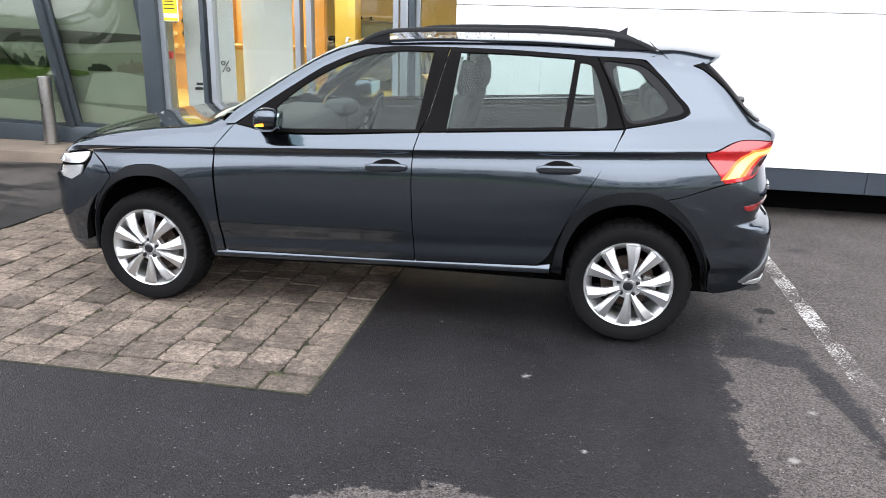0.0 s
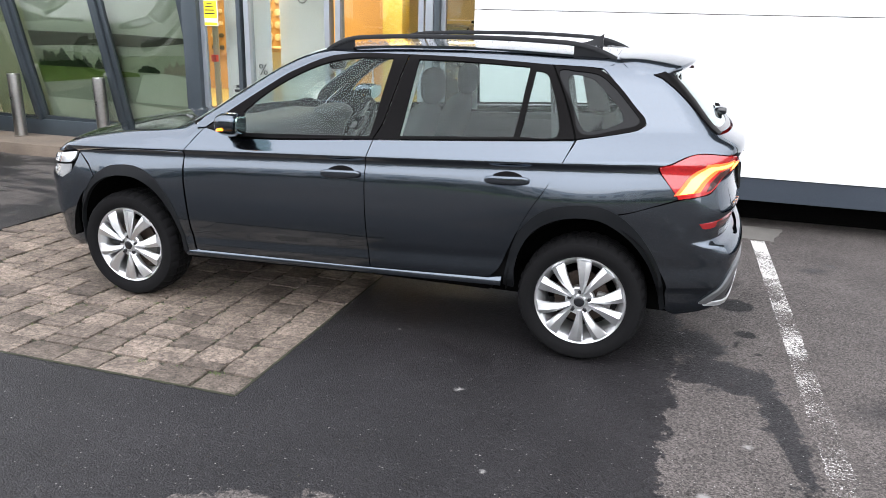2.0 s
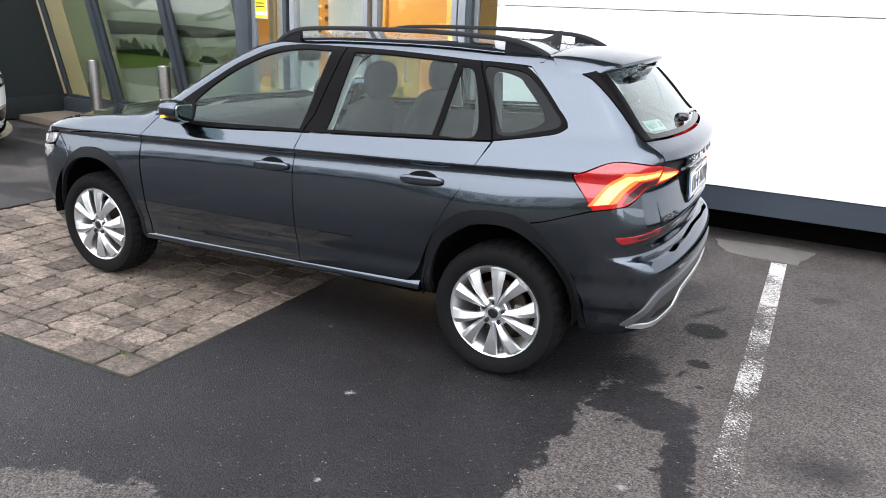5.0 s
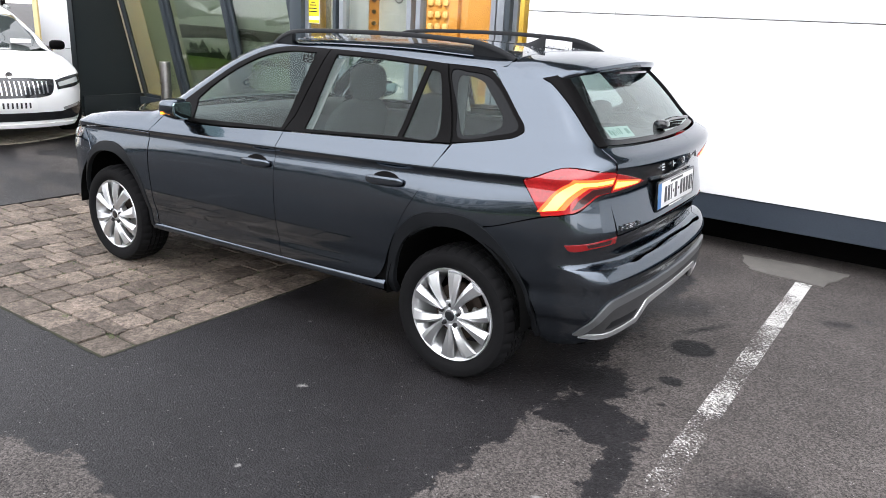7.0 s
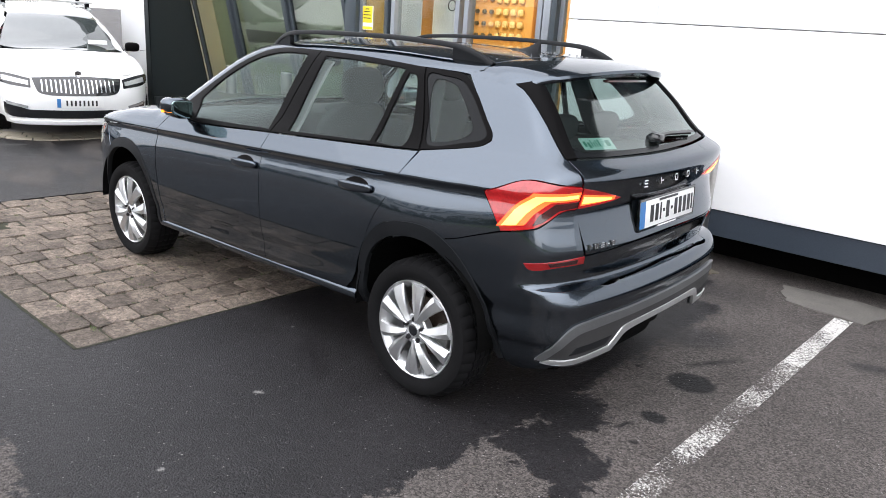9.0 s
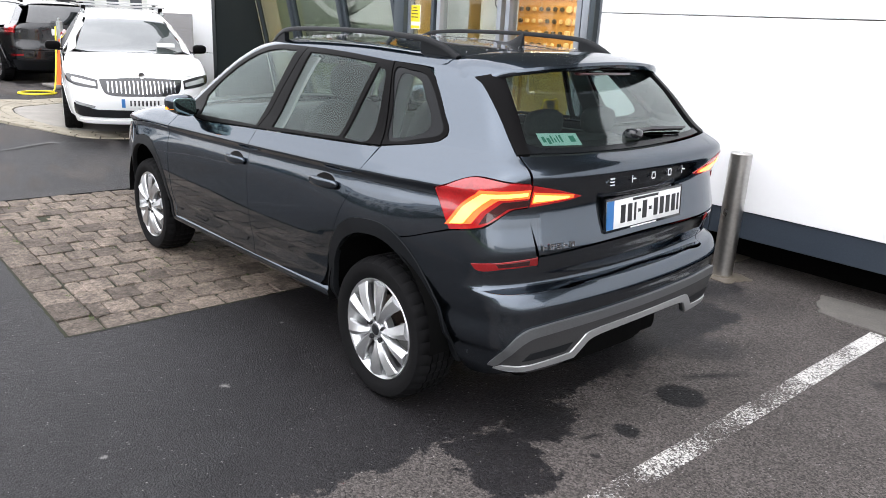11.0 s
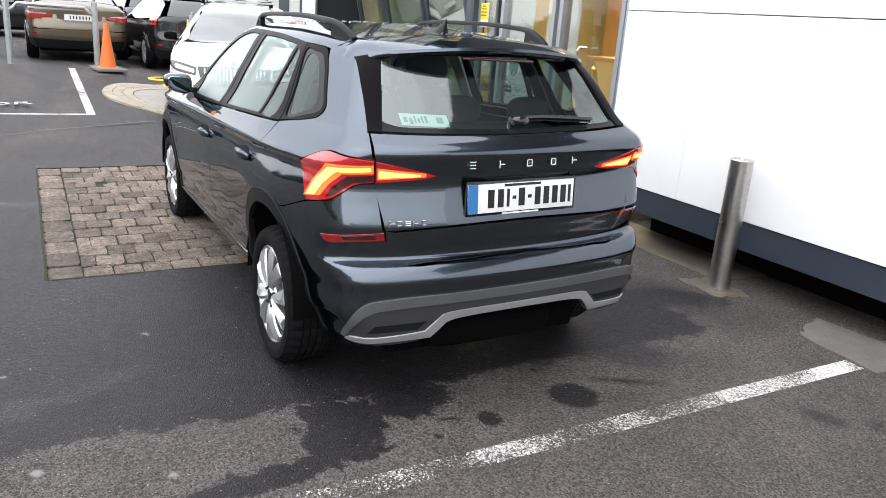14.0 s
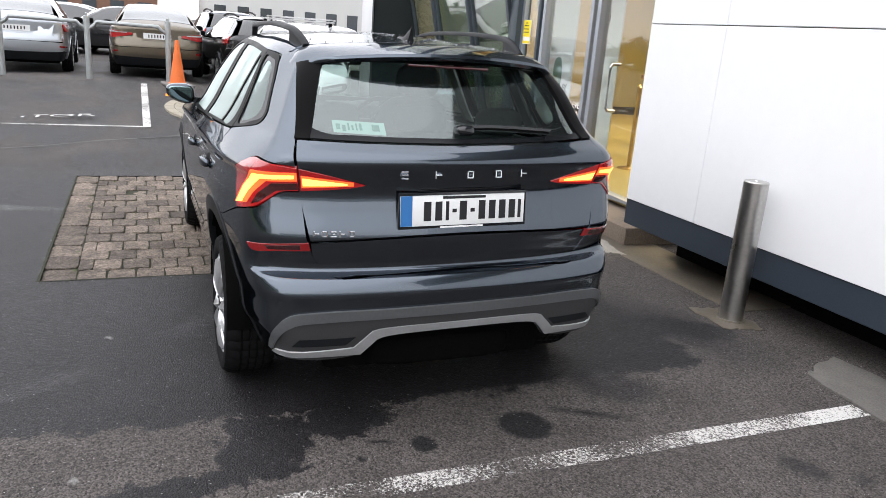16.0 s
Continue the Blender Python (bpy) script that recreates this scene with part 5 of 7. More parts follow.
panel("diffuser", "round", dif + [(-u, z, *r) for u, z, *r in dif[-2:0:-1]], VALANCE, bumper, lift=0.006, thick=0.02, du=2.0, dv=0.02, label="dark plastic lower valance")
band = [(0.0, 0.531), (-12, 0.529), (-24.0, 0.522), (-28.2, 0.500), (-30.3, 0.44), (-32.0, 0.345, 0), (-31.0, 0.345, 0), (-29.0, 0.43), (-27.0, 0.468), (-23.4, 0.482), (-12, 0.490), (0.0, 0.491)]
panel("valance_band", "round", band + [(-u, z, *r) for u, z, *r in band[-2:0:-1]], SATIN, bumper, lift=0.012, thick=0.012, du=2.0, dv=0.02, label="grey upper valance band")
skid = [(0.0, 0.455), (-14.0, 0.448), (-15.4, 0.440, 0), (-18.3, 0.374, 0), (-24, 0.364), (-30.2, 0.358, 0), (-31.2, 0.336, 0), (-28, 0.336), (-17.2, 0.342, 0), (-14.6, 0.406, 0), (-13.0, 0.417), (0.0, 0.428)]
panel("skid_plate", "round", skid + [(-u, z, *r) for u, z, *r in skid[-2:0:-1]], SKID, bumper, lift=0.012, thick=0.012, du=2.0, dv=0.02, label="silver skid plate strip")
for mirror in (False, True):
    panel("valance_pocket", "round", [(-18.0, 0.418, 0), (-19.5, 0.385, 0), (-27.5, 0.382, 0), (-26.3, 0.412, 0)], CLAD, bumper, lift=0.008, thick=0.004, du=2.0, mirror=mirror, label="black pocket in the valance")

# number plate, lettering shapes, sticker, wiper
plate = part("number_plate", block((-0.003, -0.262, -0.060), (0.003, 0.262, 0.060), 0.002), PLATE, gate, "white number plate with a blue band", m=pose(0.699, -0.010, 0.897 + LEAN * 0.83, LEAN * 57.3, -4, 0))
part("plate_frame", sweep([(0, -0.266, -0.064), (0, 0.266, -0.064), (0, 0.266, 0.064), (0, -0.266, 0.064), (0, -0.266, -0.064)], [(-0.005, -0.005), (0.005, -0.005), (0.005, 0.005), (-0.005, 0.005)], caps=False, up=(1, 0, 0)), GLOSS, plate)
part("plate_band", block((0.003, -0.260, -0.058), (0.0042, -0.214, 0.058)), PLATE_BLUE, plate)
for y0, w, h in [(-0.152, 0.030, 0.074), (-0.106, 0.028, 0.074), (-0.070, 0.013, 0.074), (-0.040, 0.018, 0.014), (-0.004, 0.030, 0.074), (0.036, 0.018, 0.014), (0.076, 0.028, 0.074), (0.120, 0.028, 0.074), (0.164, 0.028, 0.074), (0.207, 0.028, 0.074), (0.240, 0.013, 0.074)]:
    part("plate_bar", block((0.003, y0 - w / 2, -h / 2 - 0.003), (0.0044, y0 + w / 2, h / 2 - 0.003)), INK, plate)
part("plate_bar", block((0.003, -0.09, 0.044), (0.0042, 0.09, 0.054)), INK, plate)
part("plate_bar", block((0.006, -0.10, -0.068), (0.0075, 0.08, -0.062)), PLATE, plate)


def badge(y0, z0, w, h, kind):
    """A small raised chrome shape standing in for a letter."""
    x0 = project("back", [(y0, z0)])[0][0][0]
    bm = bmesh.new()
    t = 0.0055
    bars = {0: [(-w / 2, -h / 2, w / 2, -h / 2 + t), (-w / 2, h / 2 - t, w / 2, h / 2), (-w / 2, -t / 2, w / 2, t / 2)],
            1: [(-w / 2, -h / 2, -w / 2 + t, h / 2), (-w / 2 + t, -t / 2, w / 2, t / 2)],
            2: [(-w / 2, -h / 2, -w / 2 + t, h / 2), (w / 2 - t, -h / 2, w / 2, h / 2), (-w / 2, -h / 2, w / 2, -h / 2 + t), (-w / 2, h / 2 - t, w / 2, h / 2)]}[kind]
    for y1, z1, y2, z2 in bars:
        box(bm, (-0.004, y1, z1), (0.005, y2, z2), 0.001, 1)
    part("chrome_badge", bm, CHROME, gate, "chrome badge shape", m=pose(x0 + 0.004, y0, z0 + LEAN * (y0 + 0.84), 0, -4, math.degrees(-0.26 * y0) * -1))


for y0, k in ((-0.262, 0), (-0.130, 1), (0.0, 2), (0.120, 2), (0.232, 1)):
    badge(y0, 1.036, 0.028, 0.030, k)
for y0, k in ((-0.580, 1), (-0.550, 2), (-0.517, 0), (-0.487, 1), (-0.452, 2)):
    badge(y0, 0.815, 0.022, 0.022, k)

wiper_at = project("back", [(0.0, 1.188)])[0][0]
wp = part("wiper", soft_box((-0.02, -0.035, -0.022), (0.045, 0.045, 0.022), 3, 5), GLOSS, gate, "black rear wiper", m=Matrix.Translation((wiper_at[0], 0.01, wiper_at[2] + 0.016)))
arm = [Vector(project("back", [(y, z)])[0][0]) + Vector((0.022, 0, 0.012 + LEAN * (y + 0.84))) - Vector((wiper_at[0], 0.01, wiper_at[2] + 0.016)) for y, z in ((0.0, 1.190), (0.12, 1.192), (0.25, 1.186), (0.40, 1.176))]
part("wiper_arm", sweep(arm, lambda t: [(-0.012 + 0.007 * t, -0.005), (0.012 - 0.007 * t, -0.005), (0.010 - 0.006 * t, 0.006), (-0.010 + 0.006 * t, 0.006)]), GLOSS, wp)
part("wiper_blade", sweep([a_ + Vector((-0.012, 0, -0.008)) for a_ in arm], [(-0.004, -0.008), (0.004, -0.008), (0.004, 0.008), (-0.004, 0.008)]), RUBBER, wp)

sticker = panel("window_sticker", "back", [(-0.497, 1.180, 0), (-0.300, 1.172, 0), (-0.300, 1.212, 0), (-0.497, 1.220, 0)], STICKER, gate, lift=-0.010, thick=0.001, gap=0, label="pale green dealer sticker inside the rear window")
for y1, y2, z1, z2 in ((-0.485, -0.470, 1.189, 1.207), (-0.463, -0.449, 1.183, 1.203), (-0.442, -0.435, 1.187, 1.210), (-0.428, -0.420, 1.187, 1.202), (-0.412, -0.406, 1.186, 1.209), (-0.398, -0.388, 1.186, 1.209), (-0.350, -0.322, 1.184, 1.204)):
    panel("sticker_bar", "back", [(y1, z1, 0), (y2, z1, 0), (y2, z2, 0), (y1, z2, 0)], STICKER_INK, sticker, lift=-0.0085, thick=0.0005, gap=0)

# roof rails and aerial
for s in (-1, 1):
    xs = np.linspace(-1.50, 0.045, 40)
    path = []
    for x in xs:
        zr = project("top", [(x, -0.530)])[0][0][2] + LEAN * (s * 0.53 + 0.84)
        t = min(1.0, min((x + 1.50) / 0.22, (0.045 - x) / 0.26))
        path.append((x, s * (0.505 + 0.028 * min(1, t)), zr + 0.052 * (1 - (1 - t) ** 2.2)))
    rail = part("roof_rail", sweep(path, [(-0.016, -0.008), (0.016, -0.010), (0.017, 0.006), (0.008, 0.013), (-0.009, 0.013), (-0.016, 0.006)]), CLAD, car, "matt black roof rail", sharp=60)
    for x0, x1 in ((-1.50, -1.34), (-0.16, 0.045)):
        bm = bmesh.new()
        rows = []
        for x in np.linspace(x0, x1, 12):
            zr = project("top", [(x, -0.530)])[0][0][2] + LEAN * (s * 0.53 + 0.84)
            t = min(1.0, min((x + 1.50) / 0.22, (0.045 - x) / 0.26))
            y0, h = s * (0.505 + 0.028 * min(1, t)), 0.050 * (1 - (1 - t) ** 2.2)
            rows.append([bm.verts.new((x, y0 + dy, zr + dz)) for dy, dz in ((-0.014, -0.012), (0.014, -0.012), (0.013, h), (-0.013, h))])
        for a_, b_ in zip(rows, rows[1:]):
            for i in range(4):
                bm.faces.new((a_[i], a_[(i + 1) % 4], b_[(i + 1) % 4], b_[i]))
        bm.faces.new(rows[0]), bm.faces.new(rows[-1][::-1])
        bmesh.ops.recalc_face_normals(bm, faces=bm.faces)
        part("rail_foot", bm, CLAD, rail)
zr = project("top", [(-0.14, 0.0)])[0][0][2] + LEAN * 0.84
bm = bmesh.new()
rows = []
for t in np.linspace(0, 1, 12):
    x, h = -0.245 + 0.17 * t, 0.016 + 0.050 * max(0, t - 0.35) ** 1.4 / 0.65 ** 1.4
    w = 0.030 * math.sin(math.pi * min(0.98, 0.12 + 0.75 * t)) ** 0.7
    rows.append([bm.verts.new((x + 0.004 * q * t, y, zr + h * q - 0.006)) for y, q in ((-w, 0), (-w * 0.75, 0.18), (-w * 0.16, 0.9), (0, 1), (w * 0.16, 0.9), (w * 0.75, 0.18), (w, 0))])
for a_, b_ in zip(rows, rows[1:]):
    for i in range(6):
        bm.faces.new((a_[i], b_[i], b_[i + 1], a_[i + 1]))
bm.faces.new(rows[0]), bm.faces.new(rows[-1][::-1])
bmesh.ops.recalc_face_normals(bm, faces=bm.faces)
part("aerial_fin", bm, CLAD, car, "shark-fin aerial on the roof", sharp=60)

# wheels
def spoke_mesh():
    bm = bmesh.new()
    for k in range(10):
        a = math.radians(36 * k + 18)
        lean_ = 0.10 if k % 2 else -0.10
        rows = []
        for t in np.linspace(0, 1, 7):
            r = 0.046 + 0.162 * t
            w = 0.011 + 0.028 * t ** 1.05
            mid = a + lean_ * (1 - t) * 1.2
            y = -0.006 - 0.012 * math.sin(math.pi * t * 0.9) + 0.004 * t
            ridge = 0.25 if k % 2 else -0.25
            row = []
            for u, dy in ((-1, 0.010), (-0.86, 0.002), (ridge, -0.010), (0.86, 0.002), (1, 0.010), (0.7, 0.034), (-0.7, 0.034)):
                c, s = math.cos(mid), math.sin(mid)
                row.append(bm.verts.new((r * c - u * w * s, y + dy, r * s + u * w * c)))
            rows.append(row)
        for p_, q_ in zip(rows, rows[1:]):
            for i in range(7):
                bm.faces.new((p_[i], p_[(i + 1) % 7], q_[(i + 1) % 7], q_[i]))
        bm.faces.new(rows[0]), bm.faces.new(rows[-1][::-1])
    bmesh.ops.recalc_face_normals(bm, faces=bm.faces)
    return bm


def shared(bm, name, material, sharp=35):
    for f in bm.faces:
        f.smooth = True
    for e_ in bm.edges:
        if len(e_.link_faces) == 2 and e_.calc_face_angle(0) > radians(sharp):
            e_.smooth = False
    me = bpy.data.meshes.new(name)
    bm.to_mesh(me)
    bm.free()
    me.materials.append(material)
    return me


TYRE_R = 0.317
rim_barrel = lathe([(0.214, 0.0), (0.222, -0.004), (0.226, 0.002), (0.224, 0.012), (0.212, 0.018), (0.206, 0.03), (0.196, 0.06), (0.190, 0.10), (0.192, 0.15), (0.20, 0.17), (0.185, 0.17), (0.18, 0.06), (0.196, 0.02), (0.207, 0.008), (0.214, 0.0)], 72)
tyre_prof = [(0.218, 0.012), (0.226, 0.000), (0.245, -0.012), (0.272, -0.017), (0.294, -0.012), (0.302, -0.002), (0.308, 0.008), (0.312, 0.020), (TYRE_R - 0.002, 0.030)]
for g in range(4):
    y = 0.050 + 0.032 * g
    tyre_prof += [(TYRE_R, y - 0.012), (TYRE_R, y - 0.004), (TYRE_R - 0.008, y - 0.003), (TYRE_R - 0.008, y + 0.003), (TYRE_R, y + 0.004)]
tyre_prof += [(TYRE_R - 0.002, 0.168), (0.310, 0.182), (0.296, 0.196), (0.26, 0.196), (0.222, 0.184)]
tyre_bm = lathe(tyre_prof, 144)
for v in tyre_bm.verts:
    r_ = math.hypot(v.co.x, v.co.z)
    k_ = round(math.atan2(v.co.z, v.co.x) / (2 * math.pi) * 144) % 4
    if r_ > 0.3005 and k_ == 0:
        v.co.x, v.co.z = v.co.x * (r_ - 0.007) / r_, v.co.z * (r_ - 0.007) / r_
bmesh.ops.recalc_face_normals(tyre_bm, faces=tyre_bm.faces)
WHEEL = {"tyre": shared(tyre_bm, "tyre", RUBBER), "rim": shared(rim_barrel, "rim", ALLOY), "spokes": shared(spoke_mesh(), "spokes", ALLOY, 25)}
hub = lathe([(0.0001, -0.010), (0.030, -0.010), (0.034, -0.006), (0.036, 0.002), (0.066, 0.000), (0.072, 0.006), (0.074, 0.04)], 40)
WHEEL["hub"] = shared(hub, "hub", ALLOY)
WHEEL["hub_cap"] = shared(lathe([(0.0001, -0.0135), (0.018, -0.0135), (0.024, -0.012), (0.027, -0.009)], 32), "hub_cap", GLOSS)
WHEEL["wheel_bolt"] = shared(lathe([(0.0001, -0.014), (0.0105, -0.014), (0.0125, -0.008), (0.0125, 0.01)], 6), "wheel_bolt", surface("dark_bolt", (0.03, 0.03, 0.032), 0.4, 0.6))
WHEEL["brake_disc"] = shared(lathe([(0.04, 0.075), (0.135, 0.075), (0.135, 0.095), (0.04, 0.095)], 48), "brake_disc", surface("rusty_brake_disc", (0.060, 0.043, 0.034), 0.5, 0.6, vary=0.4))
caliper = shared(block((0.07, 0.055, -0.055), (0.15, 0.105, 0.055), 0.012), "brake_caliper", surface("cast_caliper", (0.28, 0.28, 0.27), 0.5, 0.5))


def wheel(x, side, z, spin):
    m = pose(x, side * 0.853, z, 0, spin, 0) if side < 0 else pose(x, side * 0.853, z, 0, spin, 180)
    hub_ob = link("wheel", WHEEL["hub"], car, "silver ten-spoke alloy wheel", m)
    for k in ("tyre", "rim", "spokes", "hub_cap", "brake_disc"):
        link(k, WHEEL[k], hub_ob, {"tyre": "black tyre with worn tread", "hub_cap": "dark centre cap"}.get(k, ""))
    for i in range(5):
        a_ = math.radians(72 * i + 90)
        link("wheel_bolt", WHEEL["wheel_bolt"], hub_ob, "", pose(0.0515 * math.cos(a_), 0, 0.0515 * math.sin(a_)))
    link("brake_caliper", caliper, hub_ob, "", pose(0, 0, 0, 0, -spin + 10))


wheel(-2.651, -1, 0.312, 4)
wheel(0.0, -1, 0.3225, 2)
wheel(-2.651, 1, 0.312, 20)
wheel(0.0, 1, 0.3225, 40)

# wheel housings and floor pan, near-black to carry the shade beneath the car
for x in (-2.651, 0.0):
    for s in (-1, 1):
        bm = bmesh.new()
        rows = []
        for k in range(25):
            a_ = math.radians(-5 + 190 * k / 24)
            r = 0.372
            rows.append([bm.verts.new((x + r * math.cos(a_), s * y, 0.372 + r * math.sin(a_))) for y in (0.868, 0.50)] + [bm.verts.new((x, s * 0.50, 0.372))])
        for p_, q_ in zip(rows, rows[1:]):
            bm.faces.new((p_[0], p_[1], q_[1], q_[0]))
            bm.faces.new((p_[1], p_[2], q_[2], q_[1]))
        part("wheel_housing", bm, VOID, car)
part("floor_pan", block((-3.25, -0.50, 0.19), (0.52, 0.50, 0.34), 0.03), VOID, car)
for x0, x1 in ((-2.22, -0.42),):
    part("floor_pan", block((x0 + 0.05, -0.69, 0.255), (x1 - 0.06, 0.69, 0.36), 0.03), VOID, car)
part("exhaust_box", soft_box((0.25, -0.35, 0.20), (0.58, 0.35, 0.33), 5, 6), VOID, car)

# door mirrors
for s in (-1, 1):
    y0 = s * 0.972
    dz = LEAN * (y0 + 0.84)

    def wedge(z, t):
        """The mirror tapers outwards, its lower edge rising."""
        return 1.137 - (1.137 - z) * (1 - 0.48 * max(0.0, t) ** 1.6)

    def shape(c, s=s):
        t = (c.y * s - 0.83) / 0.21
        return (c.x + 0.045 * t + 0.02 * (c.z - 1.06) * 4, c.y, wedge(c.z, t))

    lo, hi = (-1.975, min(s * 0.835, s * 1.010), 1.002), (-1.835, max(s * 0.835, s * 1.010), 1.142)
    bm = soft_box(lo, hi, 3.0, 12, shape)
    bmesh.ops.bisect_plane(bm, geom=bm.verts[:] + bm.edges[:] + bm.faces[:], plane_co=(0, 0, 1.062), plane_no=(0, 0, 1), clear_inner=True)
    cap = part("door_mirror", bm, PAINT, car, "dark grey door mirror with black lower half", m=Matrix.Translation((0, 0, dz)))
    bm = soft_box(lo, hi, 3.0, 12, shape)
    bmesh.ops.bisect_plane(bm, geom=bm.verts[:] + bm.edges[:] + bm.faces[:], plane_co=(0, 0, 1.060), plane_no=(0, 0, 1), clear_outer=True)
    part("mirror_base", bm, GLOSS, cap, "gloss black mirror underside")
    bm = soft_box((-1.848, lo[1] + 0.016, lo[2] + 0.016), (-1.832, hi[1] - 0.016, hi[2] - 0.018), 5.0, 8, lambda c, s=s: (c.x + 0.045 * (c.y * s - 0.83) / 0.21 + 0.02 * (c.z - 1.06) * 4 + 0.006, c.y, wedge(c.z, (c.y * s - 0.83) / 0.21)))
    part("mirror_glass", bm, MIRROR, cap, "silvered mirror glass")
    part("indicator", sweep([(-1.946 + 0.075 * t ** 1.5, s * (0.915 + 0.090 * math.sin(1.57 * t)), 1.050 + 0.014 * t) for t in np.linspace(0, 1, 8)], [(-0.006, -0.007), (0.006, -0.007), (0.006, 0.007), (-0.006, 0.007)]), AMBER, cap, "lit amber indicator strip")
    part("mirror_arm", sweep([(-1.945, s * 0.80, 1.03), (-1.935, s * 0.84, 1.035), (-1.925, s * 0.89, 1.045)], [(-0.035, -0.016), (0.035, -0.016), (0.03, 0.018), (-0.03, 0.018)]), GLOSS, cap)

# inside
def seat(x, y, back_h=0.62):
    base = part("front_seat", soft_box((x - 0.26, y - 0.25, 0.46), (x + 0.26, y + 0.25, 0.64), 3.5, 8), CLOTH, car, "dark cloth front seat with headrest")
    part("backrest", soft_box((x + 0.16, y - 0.24, 0.58), (x + 0.30, y + 0.24, 0.58 + back_h), 3.2, 10, lambda c: (c.x + 0.36 * (c.z - 0.58), c.y * 1, c.z)), CLOTH, base)
    part("headrest", soft_box((x + 0.43, y - 0.135, 1.19), (x + 0.53, y + 0.135, 1.385), 2.8, 8), CLOTH, base)
    bm = bmesh.new()
    for d in (-0.06, 0.06):
        rod(bm, (x + 0.455, y + d, 1.12), (x + 0.475, y + d, 1.24), 0.007)
    part("headrest_post", bm, CHROME, base)


seat(-1.42, -0.36)
seat(-1.42, 0.36)
bench = part("rear_seat", soft_box((-0.62, -0.49, 0.46), (-0.10, 0.49, 0.66), 5, 10), CLOTH, car, "dark cloth rear bench with three headrests")
part("backrest", soft_box((-0.12, -0.62, 0.76), (0.02, 0.62, 1.13), 5, 12, lambda c: (c.x + 0.30 * (c.z - 0.58), c.y, c.z)), CLOTH, bench)
for y in (-0.40, 0.0, 0.40):
    part("headrest", soft_box((0.06, y - 0.12, 1.12), (0.14, y + 0.12, 1.25), 2.8, 6), CLOTH, bench)
part("parcel_shelf", block((0.14, -0.60, 1.085), (0.48, 0.60, 1.10), 0.006), DASH, car, "dark parcel shelf")
dash = part("dashboard", soft_box((-2.34, -0.70, 0.62), (-1.86, 0.70, 1.035), 5, 12, lambda c: (c.x - 0.10 * c.y * c.y + (0.08 * (c.z - 0.9) if c.z < 0.9 else 0), c.y, c.z)), DASH, car, "dark dashboard")
part("instrument_hood", soft_box((-2.0, 0.20, 0.96), (-1.80, 0.54, 1.075), 3, 8), DASH, dash)
wheel_c = Matrix.Translation((-1.70, 0.36, 0.955)) @ Euler((0, radians(-65), 0)).to_matrix().to_4x4()
bm = bmesh.new()
ring = [(0.180 * math.cos(t), 0.180 * math.sin(t), 0) for t in np.linspace(0, 2 * math.pi, 49)]
sw = part("steering_wheel", sweep(ring, [(0.015 * math.cos(t), 0.015 * math.sin(t)) for t in np.linspace(0, 2 * math.pi, 11)[:-1]], caps=False), BLACK, car, "black three-spoke steering wheel", m=wheel_c)
part("boss", soft_box((-0.055, -0.06, -0.02), (0.06, 0.06, 0.03), 3, 6), BLACK, sw)
for a0 in (0, 180, 270):
    c, s = math.cos(radians(a0)), math.sin(radians(a0))
    part("spoke", sweep([(0.05 * c, 0.05 * s, 0.0), (0.17 * c, 0.17 * s, 0.0)], [(-0.018, -0.006), (0.018, -0.006), (0.018, 0.006), (-0.018, 0.006)]), SATIN, sw)
part("roof_lining", sweep([(x, 0, TOP(x) - 0.045 + LEAN * 0.84) for x in np.linspace(-1.50, 0.22, 14)], [(-0.54, -0.03), (-0.3, 0.0), (0.3, 0.0), (0.54, -0.03), (0.54, -0.02), (0.3, 0.012), (-0.3, 0.012), (-0.54, -0.02)]), LINING, car, "pale headlining")
part("interior_mirror", soft_box((-1.70, -0.11, 1.33), (-1.665, 0.11, 1.395), 3.5, 6), BLACK, car)
for s in (-1, 1):
    panel("inner_pillar", "side", [(-1.10, 1.05, 0), (-0.98, 1.05, 0), (-0.93, 1.44, 0), (-1.05, 1.44, 0)], LINING, car, lift=-0.05, mirror=s > 0, gap=0)
    panel("inner_pillar", "side", [(-0.20, 1.09, 0), (-0.06, 1.10, 0), (-0.14, 1.41, 0), (-0.26, 1.41, 0)], DASH, car, lift=-0.045, mirror=s > 0, gap=0)
    panel("door_lining", "side", [(-2.10, 0.36, 0), (-0.50, 0.40, 0), (-0.12, 1.02, 0), (-0.10, 1.085, 0), (-1.1, 1.03, 0), (-2.0, 0.99, 0)], DASH, car, lift=-0.07, mirror=s > 0, gap=0, dv=0.06)
    panel("boot_lining", "side", [(-0.10, 0.80, 0), (0.36, 0.80, 0), (0.36, 1.06, 0), (0.15, 1.12, 0), (-0.10, 1.085, 0)], DASH, car, lift=-0.06, mirror=s > 0, gap=0, dv=0.06)

